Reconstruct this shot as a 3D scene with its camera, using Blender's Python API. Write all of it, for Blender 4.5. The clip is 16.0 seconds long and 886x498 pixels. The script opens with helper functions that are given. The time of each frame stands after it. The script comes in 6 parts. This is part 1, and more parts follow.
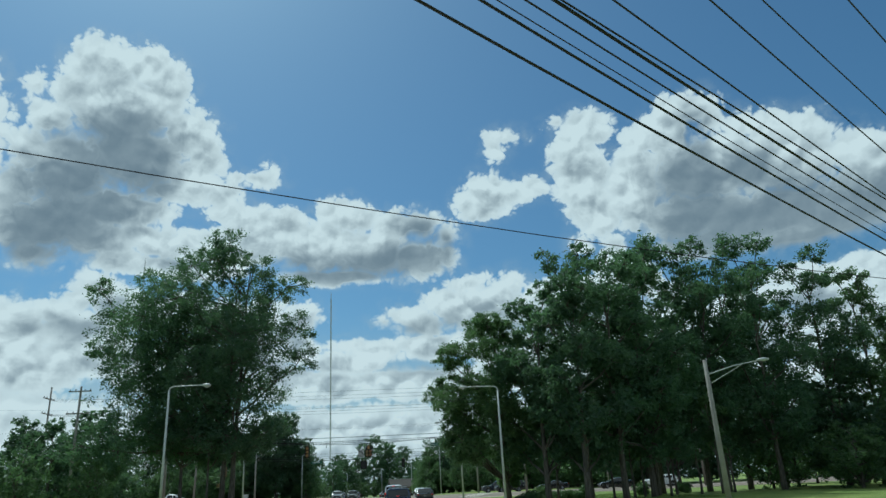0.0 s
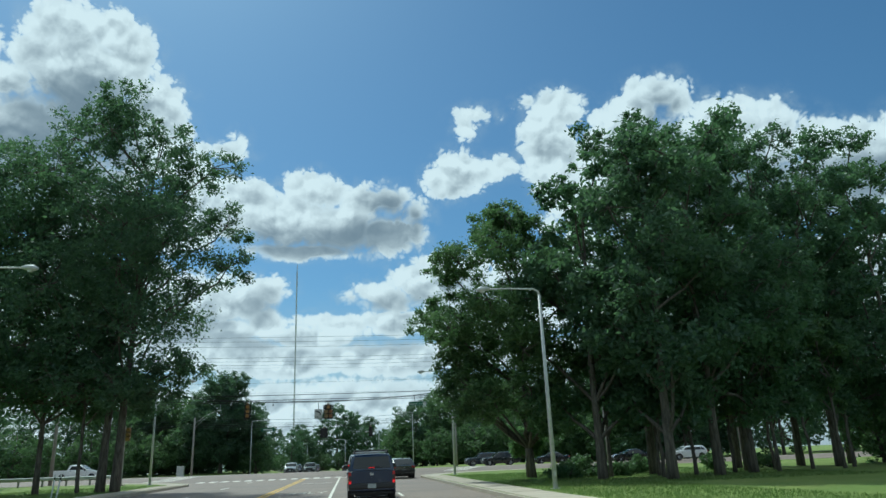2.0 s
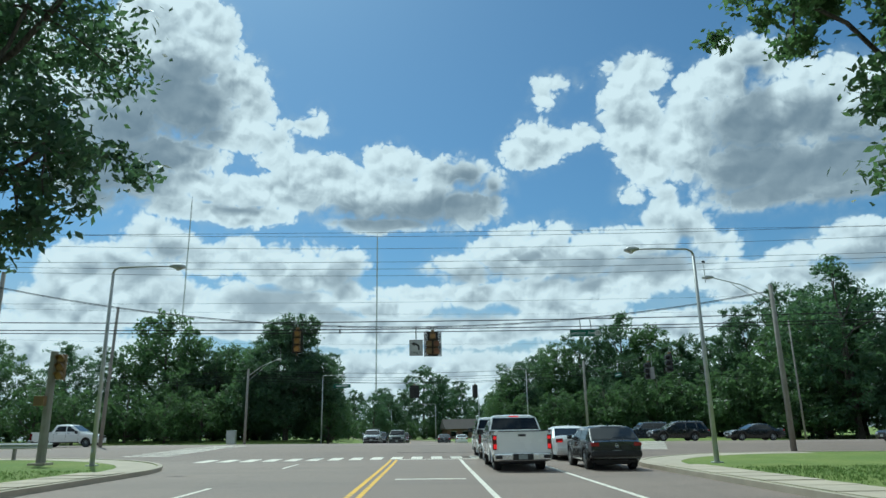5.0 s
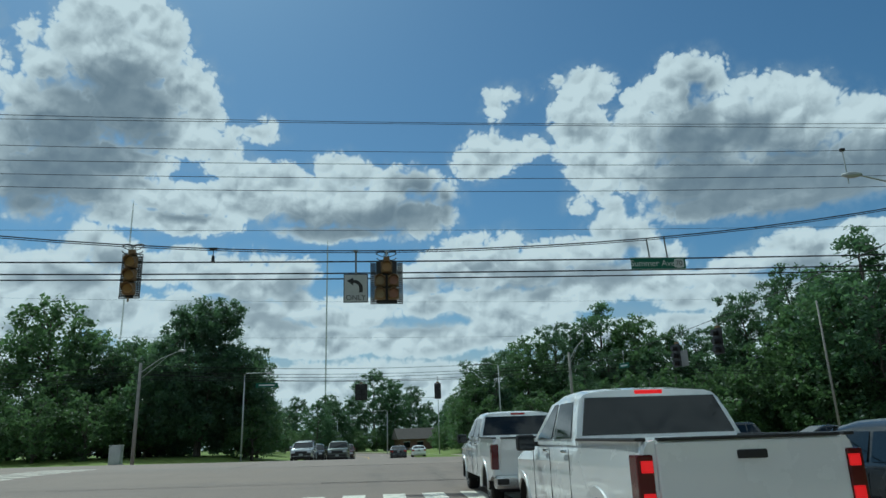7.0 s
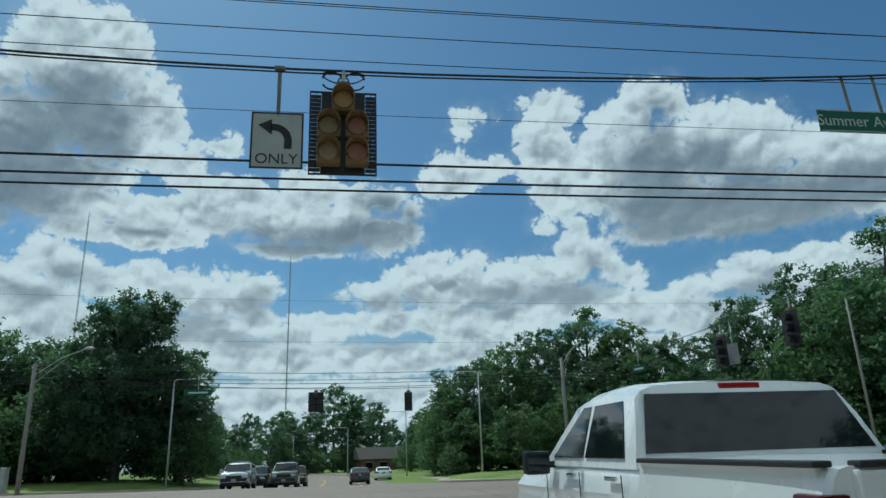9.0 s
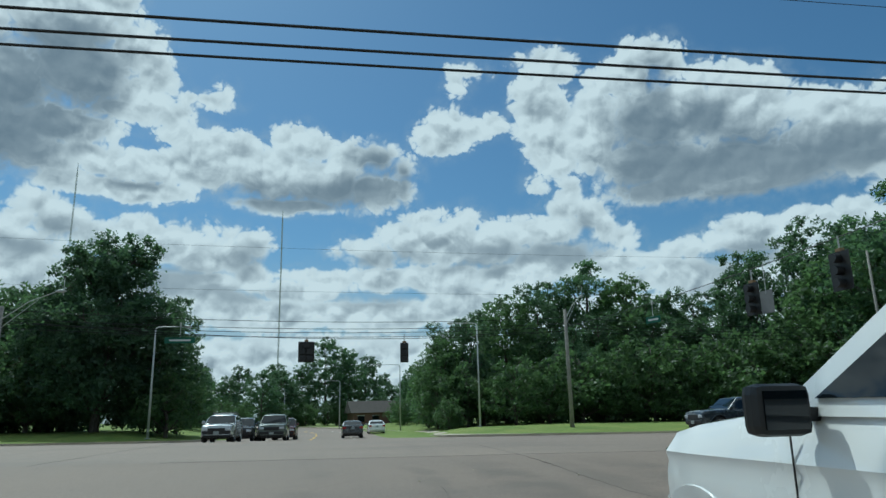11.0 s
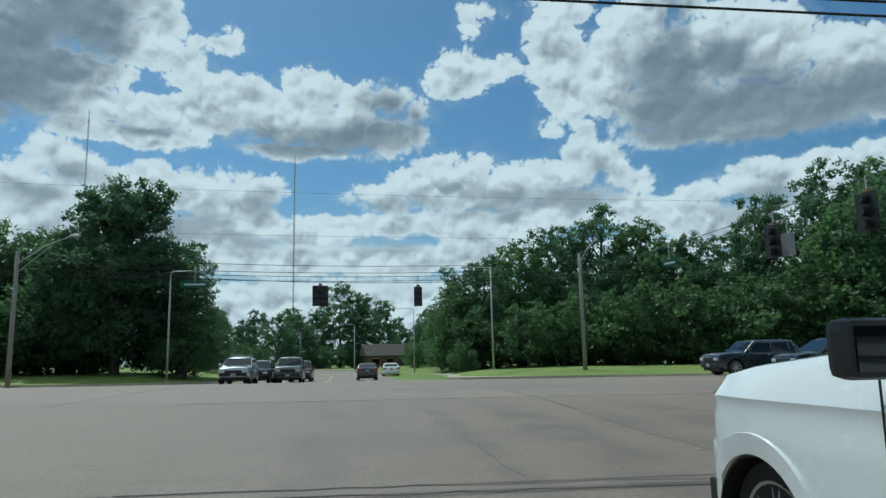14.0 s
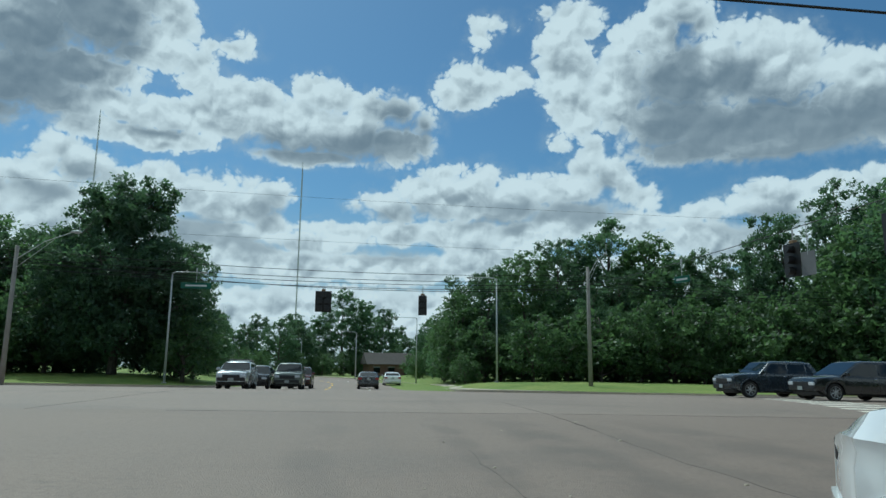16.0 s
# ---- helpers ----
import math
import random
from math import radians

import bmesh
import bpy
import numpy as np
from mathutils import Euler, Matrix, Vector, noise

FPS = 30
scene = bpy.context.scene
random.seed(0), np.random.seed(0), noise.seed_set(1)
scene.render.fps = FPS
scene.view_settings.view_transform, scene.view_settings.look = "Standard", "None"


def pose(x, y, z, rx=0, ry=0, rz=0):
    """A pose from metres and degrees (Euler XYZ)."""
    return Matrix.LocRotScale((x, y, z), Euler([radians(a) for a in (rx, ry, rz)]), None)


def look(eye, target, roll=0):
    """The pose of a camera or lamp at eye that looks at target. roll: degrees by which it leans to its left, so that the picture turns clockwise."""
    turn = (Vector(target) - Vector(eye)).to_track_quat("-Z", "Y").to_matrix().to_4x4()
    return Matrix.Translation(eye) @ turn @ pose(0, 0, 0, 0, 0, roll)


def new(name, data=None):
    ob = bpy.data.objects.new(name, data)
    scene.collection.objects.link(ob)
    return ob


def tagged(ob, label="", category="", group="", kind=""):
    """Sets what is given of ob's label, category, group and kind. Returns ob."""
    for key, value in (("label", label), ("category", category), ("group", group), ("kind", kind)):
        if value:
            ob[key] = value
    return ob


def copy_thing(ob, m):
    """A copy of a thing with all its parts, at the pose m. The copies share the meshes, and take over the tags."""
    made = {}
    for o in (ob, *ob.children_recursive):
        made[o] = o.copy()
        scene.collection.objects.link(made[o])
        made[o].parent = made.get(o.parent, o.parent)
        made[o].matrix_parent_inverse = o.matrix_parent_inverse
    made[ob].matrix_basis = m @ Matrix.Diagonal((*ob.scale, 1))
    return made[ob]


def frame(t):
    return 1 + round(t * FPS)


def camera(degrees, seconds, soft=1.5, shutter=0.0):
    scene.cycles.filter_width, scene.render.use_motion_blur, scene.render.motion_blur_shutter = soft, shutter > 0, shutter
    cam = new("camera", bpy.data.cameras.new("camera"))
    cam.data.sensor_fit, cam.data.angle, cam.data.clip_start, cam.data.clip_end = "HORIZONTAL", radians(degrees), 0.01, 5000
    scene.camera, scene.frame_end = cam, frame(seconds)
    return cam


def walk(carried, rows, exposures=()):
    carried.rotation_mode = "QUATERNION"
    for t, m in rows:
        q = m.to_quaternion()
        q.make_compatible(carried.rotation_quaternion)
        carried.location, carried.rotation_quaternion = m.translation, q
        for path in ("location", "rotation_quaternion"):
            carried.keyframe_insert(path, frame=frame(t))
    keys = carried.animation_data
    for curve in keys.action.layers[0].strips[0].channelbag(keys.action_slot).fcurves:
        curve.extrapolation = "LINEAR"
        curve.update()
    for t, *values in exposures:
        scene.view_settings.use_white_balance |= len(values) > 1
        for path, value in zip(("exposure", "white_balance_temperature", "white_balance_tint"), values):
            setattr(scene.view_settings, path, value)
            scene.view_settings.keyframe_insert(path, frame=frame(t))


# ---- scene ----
cam = camera(66.0, 16.0)
PATH = [
    (0, (0.095, -91.896, 1.251), (0.278, -90.017, 1.913), -3.0),
    (0.5, (0.151, -86.42, 1.16), (0.353, -84.545, 1.826), -2.6),
    (1, (0.123, -81.086, 1.072), (0.355, -79.212, 1.732), -2.4),
    (1.5, (0.205, -75.859, 0.991), (0.465, -73.98, 1.625), -2.5),
    (2, (0.091, -70.456, 1.028), (0.365, -68.566, 1.622), -2.5),
    (2.5, (-0.146, -65.247, 1.063), (0.105, -63.342, 1.618), -2.5),
    (3, (-0.691, -60.1, 1.014), (-0.493, -58.183, 1.547), -2.4),
    (3.5, (-1.129, -54.853, 1.023), (-1.005, -52.93, 1.556), -1.9),
    (4, (-1.532, -49.518, 1.031), (-1.478, -47.592, 1.567), -1.5),
    (4.2, (-1.749, -47.507, 1.076), (-1.717, -45.58, 1.612), -1.3),
    (6.4, (-2.303, -26.155, 1.24), (-2.189, -24.221, 1.737), -0.9),
    (6.5, (-2.273, -25.244, 1.217), (-2.146, -23.311, 1.715), -1.2),
    (7, (-2.156, -21.043, 1.278), (-1.969, -19.128, 1.824), -1.9),
    (7.5, (-2.07, -17.305, 1.31), (-1.838, -15.411, 1.91), -2.7),
    (8, (-1.971, -14.038, 1.323), (-1.714, -12.158, 1.954), -2.6),
    (8.5, (-1.91, -11.426, 1.41), (-1.635, -9.546, 2.034), -2.2),
    (9, (-1.895, -9.395, 1.404), (-1.606, -7.507, 1.998), -2.0),
    (11.5, (-1.903, -5.035, 1.368), (-1.59, -3.11, 1.815), -1.3),
    (12, (-1.905, -4.848, 1.375), (-1.604, -2.916, 1.793), -1.5),
    (12.5, (-1.883, -4.865, 1.346), (-1.597, -2.924, 1.734), -1.8),
    (13, (-1.879, -4.943, 1.335), (-1.602, -2.995, 1.693), -1.9),
    (13.5, (-1.892, -4.916, 1.344), (-1.617, -2.963, 1.677), -1.7),
    (14, (-1.88, -4.906, 1.358), (-1.604, -2.95, 1.676), -1.3),
    (14.5, (-1.918, -4.755, 1.363), (-1.638, -2.799, 1.672), -0.6),
    (15, (-1.87, -4.551, 1.353), (-1.592, -2.595, 1.664), -0.2),
    (15.5, (-1.886, -4.343, 1.343), (-1.614, -2.388, 1.667), 0.2),
    (16, (-1.907, -3.909, 1.386), (-1.645, -1.957, 1.734), 0.6),
]
walk(cam, [(t, look(eye, target, roll)) for t, eye, target, roll in PATH],
     [(0, -0.55, 5550, -10), (3, -0.26, 5500, -10), (4, -0.24, 5500, -10), (7, -0.68, 5480, -10), (12, -0.57, 5480, -9), (16, -0.56, 5480, -9)])

# ---- world, sun ----
SUN_AZ, SUN_EL = -26.0, 57.0          # degrees left of the road ahead, height

CLOUD_WEST = [(-23.9, 32.4, 2.2, 1.5), (-25.4, 31.7, 1.5, 1.3), (-20.5, 32.5, 2.4, 1.6), (-18.7, 31.1, 1.8, 2.2), (-26.0, 29.4, 1.6, 1.6),
              (-22.5, 28.8, 4.3, 3.3), (-17.0, 27.9, 2.3, 1.9), (-15.1, 28.5, 1.0, 1.0), (-15.2, 26.4, 1.6, 1.8), (-27.3, 27.7, 1.6, 1.3),
              (-28.2, 25.1, 1.9, 1.5), (-28.9, 22.3, 1.9, 1.9), (-25.7, 24.1, 3.5, 3.3), (-20.9, 25.7, 4.7, 2.8), (-16.5, 24.7, 2.5, 1.5),
              (-26.6, 19.8, 3.0, 2.1), (-23.1, 19.4, 3.2, 1.6), (-27.3, 17.8, 2.0, 1.0)]
CLOUD_WISP = [(-10.8, 24.9, 1.6, 0.6), (-12.6, 24.9, 1.1, 0.5), (-9.6, 25.5, 0.5, 0.6), (-13.6, 23.6, 1.6, 1.0), (-28.5, 29.7, 0.7, 0.6)]
CLOUD_MIDDLE = [(-3.6, 22.3, 2.2, 1.4), (-1.6, 22.0, 1.7, 1.1), (-8.3, 21.4, 2.7, 1.2), (-11.4, 21.8, 2.4, 1.0), (1.4, 21.2, 2.3, 1.3),
                (3.5, 21.4, 2.0, 1.2), (5.7, 20.3, 1.4, 1.3), (5.9, 18.8, 1.1, 1.4), (-10.9, 19.9, 3.3, 2.1), (-5.6, 19.6, 3.9, 2.3),
                (-0.7, 19.1, 4.0, 2.1), (3.3, 18.5, 3.0, 1.7), (-4.1, 17.2, 5.3, 0.7)]
CLOUD_MIDDLE_WEST = [(-13.1, 22.4, 1.4, 1.1), (-10.8, 21.5, 1.9, 1.4), (-14.2, 19.5, 3.8, 1.3), (-18.4, 19.2, 2.4, 1.2),
                     (-16.6, 17.5, 4.9, 1.0), (-21.4, 17.7, 2.3, 1.0), (-13.6, 23.4, 1.1, 0.6)]
CLOUD_SMALL = [(11.7, 28.3, 1.5, 0.6), (10.9, 27.4, 0.9, 0.8), (10.1, 23.7, 2.3, 1.6), (12.2, 23.6, 2.0, 0.9), (13.9, 23.7, 1.3, 0.8),
               (8.1, 23.0, 1.2, 1.1), (9.6, 22.2, 1.6, 0.8)]
CLOUD_EAST = [(19.3, 27.9, 2.2, 1.5), (16.9, 28.7, 0.9, 0.4), (17.9, 26.3, 1.9, 1.8), (18.4, 24.1, 2.7, 2.3), (19.1, 21.7, 2.2, 1.7),
              (19.6, 20.5, 1.7, 1.2), (22.9, 22.6, 2.8, 3.6), (23.9, 26.5, 1.8, 1.2), (26.1, 26.6, 2.3, 1.7), (26.4, 28.4, 1.2, 0.9),
              (28.5, 27.9, 2.0, 1.3), (29.8, 26.9, 1.3, 1.3), (32.1, 25.8, 1.4, 1.1), (34.1, 25.3, 1.6, 1.1), (36.5, 24.4, 1.7, 1.2),
              (37.7, 23.6, 1.0, 1.0)]
CLOUD_EAST_BASE = [(34.4, 22.2, 4.9, 2.5), (28.8, 23.0, 5.8, 3.0), (27.4, 19.6, 5.7, 2.2), (32.9, 18.6, 7.3, 2.3), (39.7, 22.2, 1.8, 1.2),
                   (41.8, 21.2, 2.1, 1.3), (40.5, 19.0, 3.9, 2.4), (37.5, 17.6, 4.8, 1.7), (44.1, 19.2, 2.9, 2.6), (28.8, 17.5, 5.6, 1.1),
                   (35.4, 16.7, 5.8, 0.9), (42.3, 17.3, 3.0, 1.3)]
CLOUD_LOW_WEST = [(-22.4, 15.7, 1.5, 1.2), (-23.7, 14.5, 1.4, 1.0), (-25.2, 13.6, 1.4, 1.2), (-21.1, 14.6, 2.1, 1.6),
                  (-23.6, 12.5, 3.2, 1.5), (-18.4, 13.9, 2.2, 1.3), (-15.8, 14.4, 2.2, 1.2), (-13.0, 13.6, 2.3, 1.6),
                  (-10.4, 14.9, 0.7, 0.5), (-8.7, 14.6, 0.8, 0.5), (-6.6, 13.7, 1.6, 1.3), (-8.2, 12.8, 2.2, 1.6), (-10.8, 12.6, 2.6, 1.8),
                  (-6.8, 11.5, 2.0, 1.5), (-14.1, 10.2, 5.0, 2.2), (-8.9, 9.3, 4.0, 1.3), (-22.0, 10.6, 4.4, 1.8), (-27.6, 11.7, 2.6, 2.7)]
CLOUD_LOW_MIDDLE = [(7.4, 16.3, 1.9, 0.8), (5.5, 15.1, 2.0, 1.0), (2.2, 13.7, 1.8, 1.1), (3.5, 13.1, 2.4, 1.3), (0.2, 13.2, 0.9, 0.5),
                    (-2.6, 11.6, 1.8, 0.7), (-0.7, 11.0, 2.6, 1.0), (4.0, 11.3, 2.9, 1.2), (7.2, 14.2, 2.7, 1.8), (9.9, 14.2, 3.2, 2.0),
                    (11.6, 16.2, 1.1, 0.9), (13.8, 15.4, 1.4, 0.7), (15.5, 15.5, 0.8, 0.5), (6.5, 10.8, 0.9, 0.6)]
CLOUD_LOW_EAST = [(16.6, 14.9, 1.8, 1.1), (20.4, 17.8, 1.2, 1.0), (20.0, 16.6, 1.8, 1.3), (21.9, 15.8, 1.8, 1.5), (23.2, 14.6, 1.3, 1.3),
                  (24.5, 13.9, 1.1, 1.2), (18.6, 14.8, 2.6, 1.5), (12.8, 13.6, 4.1, 1.8), (18.5, 12.4, 4.4, 1.8), (23.1, 11.8, 2.9, 1.3),
                  (8.9, 11.3, 4.1, 1.6), (15.1, 11.2, 3.8, 1.6), (17.7, 18.5, 0.8, 0.7), (12.2, 9.4, 4.8, 1.3)]
CLOUD_FAR_EAST = [(32.3, 13.8, 1.0, 0.7), (33.5, 14.0, 1.5, 0.7), (31.8, 12.9, 1.5, 0.9), (35.8, 13.7, 2.1, 0.7), (34.6, 12.6, 3.3, 1.6),
                  (38.1, 13.5, 2.8, 1.1), (41.0, 13.5, 2.1, 1.1), (28.4, 12.2, 1.2, 0.7), (26.6, 11.8, 1.2, 0.7), (29.8, 12.3, 1.2, 0.9),
                  (28.7, 10.7, 3.2, 1.2), (31.6, 9.8, 4.7, 1.7), (25.2, 10.3, 2.1, 0.8), (37.5, 10.1, 5.5, 2.1)]
CLOUD_WEST_BASE = [(-21.9, 21.6, 4.5, 1.6), (-25.2, 20.6, 3.5, 2.1), (-17.8, 23.5, 2.7, 1.0), (-20.0, 19.9, 2.5, 1.0), (-28.4, 19.5, 2.1, 2.0)]
CLOUD_ALOFT = [(36.5, 41.5, 3.0, 0.7), (30.0, 42.0, 1.8, 0.6), (50.0, 38.0, 5.0, 1.6), (45.5, 18.4, 4.1, 3.4), (-33.4, 25.7, 3.4, 4.5)]
CLOUD_HORIZON = [(-10.0, 10.6, 3.2, 1.2), (-3.0, 10.2, 3.5, 1.0), (-27.0, 9.5, 5.0, 1.8), (9.5, 10.4, 3.0, 1.1), (3.4, 8.4, 7.5, 1.5), (-5.0, 8.3, 6.3, 1.4),
                 (10.5, 8.5, 5.7, 1.3), (-14.5, 8.9, 6.5, 1.3), (22.0, 8.1, 7.9, 1.3), (42.5, 11.4, 4.6, 2.3), (0.0, 4.0, 30.0, 2.6), (40.0, 5.0, 20.0, 3.0),
                 (-40.0, 6.0, 20.0, 3.5)]
CLOUDS = (CLOUD_WEST + CLOUD_WEST_BASE + CLOUD_WISP + CLOUD_MIDDLE + CLOUD_MIDDLE_WEST + CLOUD_SMALL + CLOUD_EAST + CLOUD_EAST_BASE + CLOUD_LOW_WEST
          + CLOUD_LOW_MIDDLE + CLOUD_LOW_EAST + CLOUD_FAR_EAST + CLOUD_ALOFT + CLOUD_HORIZON)
# where the clouds are thick enough to hold the light back
GREY_WEST = [(-22.6, 25.9, 5.0, 2.7), (-24.3, 22.8, 5.2, 2.9), (-25.7, 19.9, 4.2, 2.5), (-21.3, 28.0, 2.6, 1.3), (-26.6, 18.1, 3.1, 1.4),
             (-19.6, 23.7, 2.2, 1.9)]
GREY_MIDDLE = [(1.1, 18.3, 5.3, 1.4), (-7.5, 17.7, 2.8, 1.1), (4.6, 19.5, 2.4, 1.5), (-2.8, 17.7, 4.3, 1.1), (3.2, 21.1, 1.6, 1.1),
               (-16.2, 18.1, 2.1, 0.4)]
GREY_EAST = [(28.8, 18.7, 5.6, 2.7), (27.2, 21.7, 2.9, 3.2), (28.3, 25.2, 1.4, 2.5), (34.3, 18.9, 6.0, 2.6), (32.0, 22.3, 2.1, 1.6),
             (38.1, 17.8, 4.5, 1.9), (41.8, 18.1, 2.8, 1.9), (25.6, 17.9, 2.7, 1.2), (36.0, 16.1, 6.9, 1.0)]
GREY_LOW = [(-7.3, 12.8, 1.4, 1.1), (-12.9, 10.9, 3.4, 1.2), (-23.6, 12.6, 2.1, 0.7), (-21.1, 14.1, 1.3, 0.8), (19.4, 12.9, 4.0, 1.0),
            (13.7, 13.4, 2.7, 0.7), (21.5, 15.2, 0.9, 1.1), (2.1, 12.6, 1.7, 0.5), (5.5, 13.2, 2.2, 0.6), (4.0, 9.7, 3.8, 0.6),
            (33.3, 11.4, 3.2, 0.9), (-8.9, 10.0, 3.5, 0.6), (11.8, 12.2, 2.9, 0.5)]
GREYS = GREY_WEST + GREY_MIDDLE + GREY_EAST + GREY_LOW


class Nodes:
    """Short hand for building node trees."""

    def __init__(self, tree):
        self.tree = tree

    def add(self, kind, **props):
        n = self.tree.nodes.new(kind)
        for k, v in props.items():
            setattr(n, k, v)
        return n

    def put(self, socket, value):
        if hasattr(value, "is_linked"):
            self.tree.links.new(value, socket)
        else:
            socket.default_value = value

    def math(self, op, a, b=0.0, c=0.0, clamp=False):
        n = self.add("ShaderNodeMath", operation=op, use_clamp=clamp)
        for s, v in zip(n.inputs, (a, b, c)):
            self.put(s, v)
        return n.outputs[0]

    def vec(self, op, a, b=(0, 0, 0), scale=None):
        n = self.add("ShaderNodeVectorMath", operation=op)
        self.put(n.inputs[0], a)
        if op not in ("LENGTH", "SCALE", "NORMALIZE"):
            self.put(n.inputs[1], b)
        if scale is not None:
            self.put(n.inputs["Scale"], scale)
        return n.outputs["Value"] if op in ("LENGTH", "DOT_PRODUCT") else n.outputs["Vector"]

    def ramp(self, v, lo, hi, a=0.0, b=1.0, smooth=True):
        n = self.add("ShaderNodeMapRange", interpolation_type="SMOOTHSTEP" if smooth else "LINEAR")
        for s, x in zip(n.inputs[:5], (v, lo, hi, a, b)):
            self.put(s, x)
        return n.outputs[0]

    def mix(self, f, a, b, mode="MIX"):
        n = self.add("ShaderNodeMix", data_type="RGBA", blend_type=mode)
        self.put(n.inputs[0], f)
        self.put(n.inputs[6], a)
        self.put(n.inputs[7], b)
        return n.outputs[2]

    def noise(self, vec, scale, detail=4.0, rough=0.5, distort=0.0, dims="3D", out=0):
        n = self.add("ShaderNodeTexNoise", noise_dimensions=dims)
        if vec is not None:
            self.put(n.inputs["Vector"], vec)
        for k, v in (("Scale", scale), ("Detail", detail), ("Roughness", rough), ("Distortion", distort)):
            self.put(n.inputs[k], v)
        return n.outputs[out]

    def voronoi(self, vec, scale, detail=0.0, rough=0.5, feature="F1", out="Distance"):
        n = self.add("ShaderNodeTexVoronoi", feature=feature, voronoi_dimensions="2D")
        self.put(n.inputs["Vector"], vec)
        for k, v in (("Scale", scale), ("Detail", detail), ("Roughness", rough)):
            self.put(n.inputs[k], v)
        return n.outputs[out]


def billow_group():
    """Height of the heaped puffs over a direction, at four sizes."""
    g = bpy.data.node_groups.new("cloud_puffs", "ShaderNodeTree")
    g.interface.new_socket("Direction", in_out="INPUT", socket_type="NodeSocketVector")
    g.interface.new_socket("Large", in_out="OUTPUT", socket_type="NodeSocketFloat")
    g.interface.new_socket("Small", in_out="OUTPUT", socket_type="NodeSocketFloat")
    n = Nodes(g)
    p = n.add("NodeGroupInput").outputs[0]
    p = n.vec("MULTIPLY", p, (0.93, 1.0, 1.0))
    bend = n.vec("SUBTRACT", n.noise(p, 0.5, 2.0, 0.5, out=1), (0.5, 0.5, 0.5))
    q = n.vec("ADD", p, n.vec("MULTIPLY", bend, (1.5, 1.3, 0.0)))
    heights = []
    for scale in (0.34, 0.8, 1.7, 3.6):
        d = n.voronoi(q, scale, feature="SMOOTH_F1" if scale < 1.5 else "F1")
        heights.append(n.math("MULTIPLY_ADD", n.math("MULTIPLY", d, d), -1.6, 0.5))
    out = n.add("NodeGroupOutput")
    n.put(out.inputs[0], n.math("MULTIPLY_ADD", heights[1], 0.5, heights[0]))
    n.put(out.inputs[1], n.math("MULTIPLY_ADD", heights[3], 0.45, n.math("MULTIPLY_ADD", heights[1], 0.8, heights[2])))
    return g


def heap(name, blobs, soft):
    """A group that tells how deep a direction lies within the nearest of the blobs, in degrees."""
    g = bpy.data.node_groups.new(name, "ShaderNodeTree")
    g.interface.new_socket("Direction", in_out="INPUT", socket_type="NodeSocketVector")
    g.interface.new_socket("Depth", in_out="OUTPUT", socket_type="NodeSocketFloat")
    n = Nodes(g)
    p = n.add("NodeGroupInput").outputs[0]
    depth = None
    for u, v, a, b in blobs:
        m = n.add("ShaderNodeVectorMath", operation="MULTIPLY_ADD")
        n.put(m.inputs[0], p)
        m.inputs[1].default_value, m.inputs[2].default_value = (1 / a, 1 / b, 0.0), (-u / a, -v / b, 0.0)
        size = min(2.4, 0.5 * (a + b))
        d = n.math("MULTIPLY_ADD", n.vec("LENGTH", m.outputs[0]), -size, size)
        depth = d if depth is None else n.math("SMOOTH_MAX", depth, d, soft)
    n.put(n.add("NodeGroupOutput").inputs[0], depth)
    return g


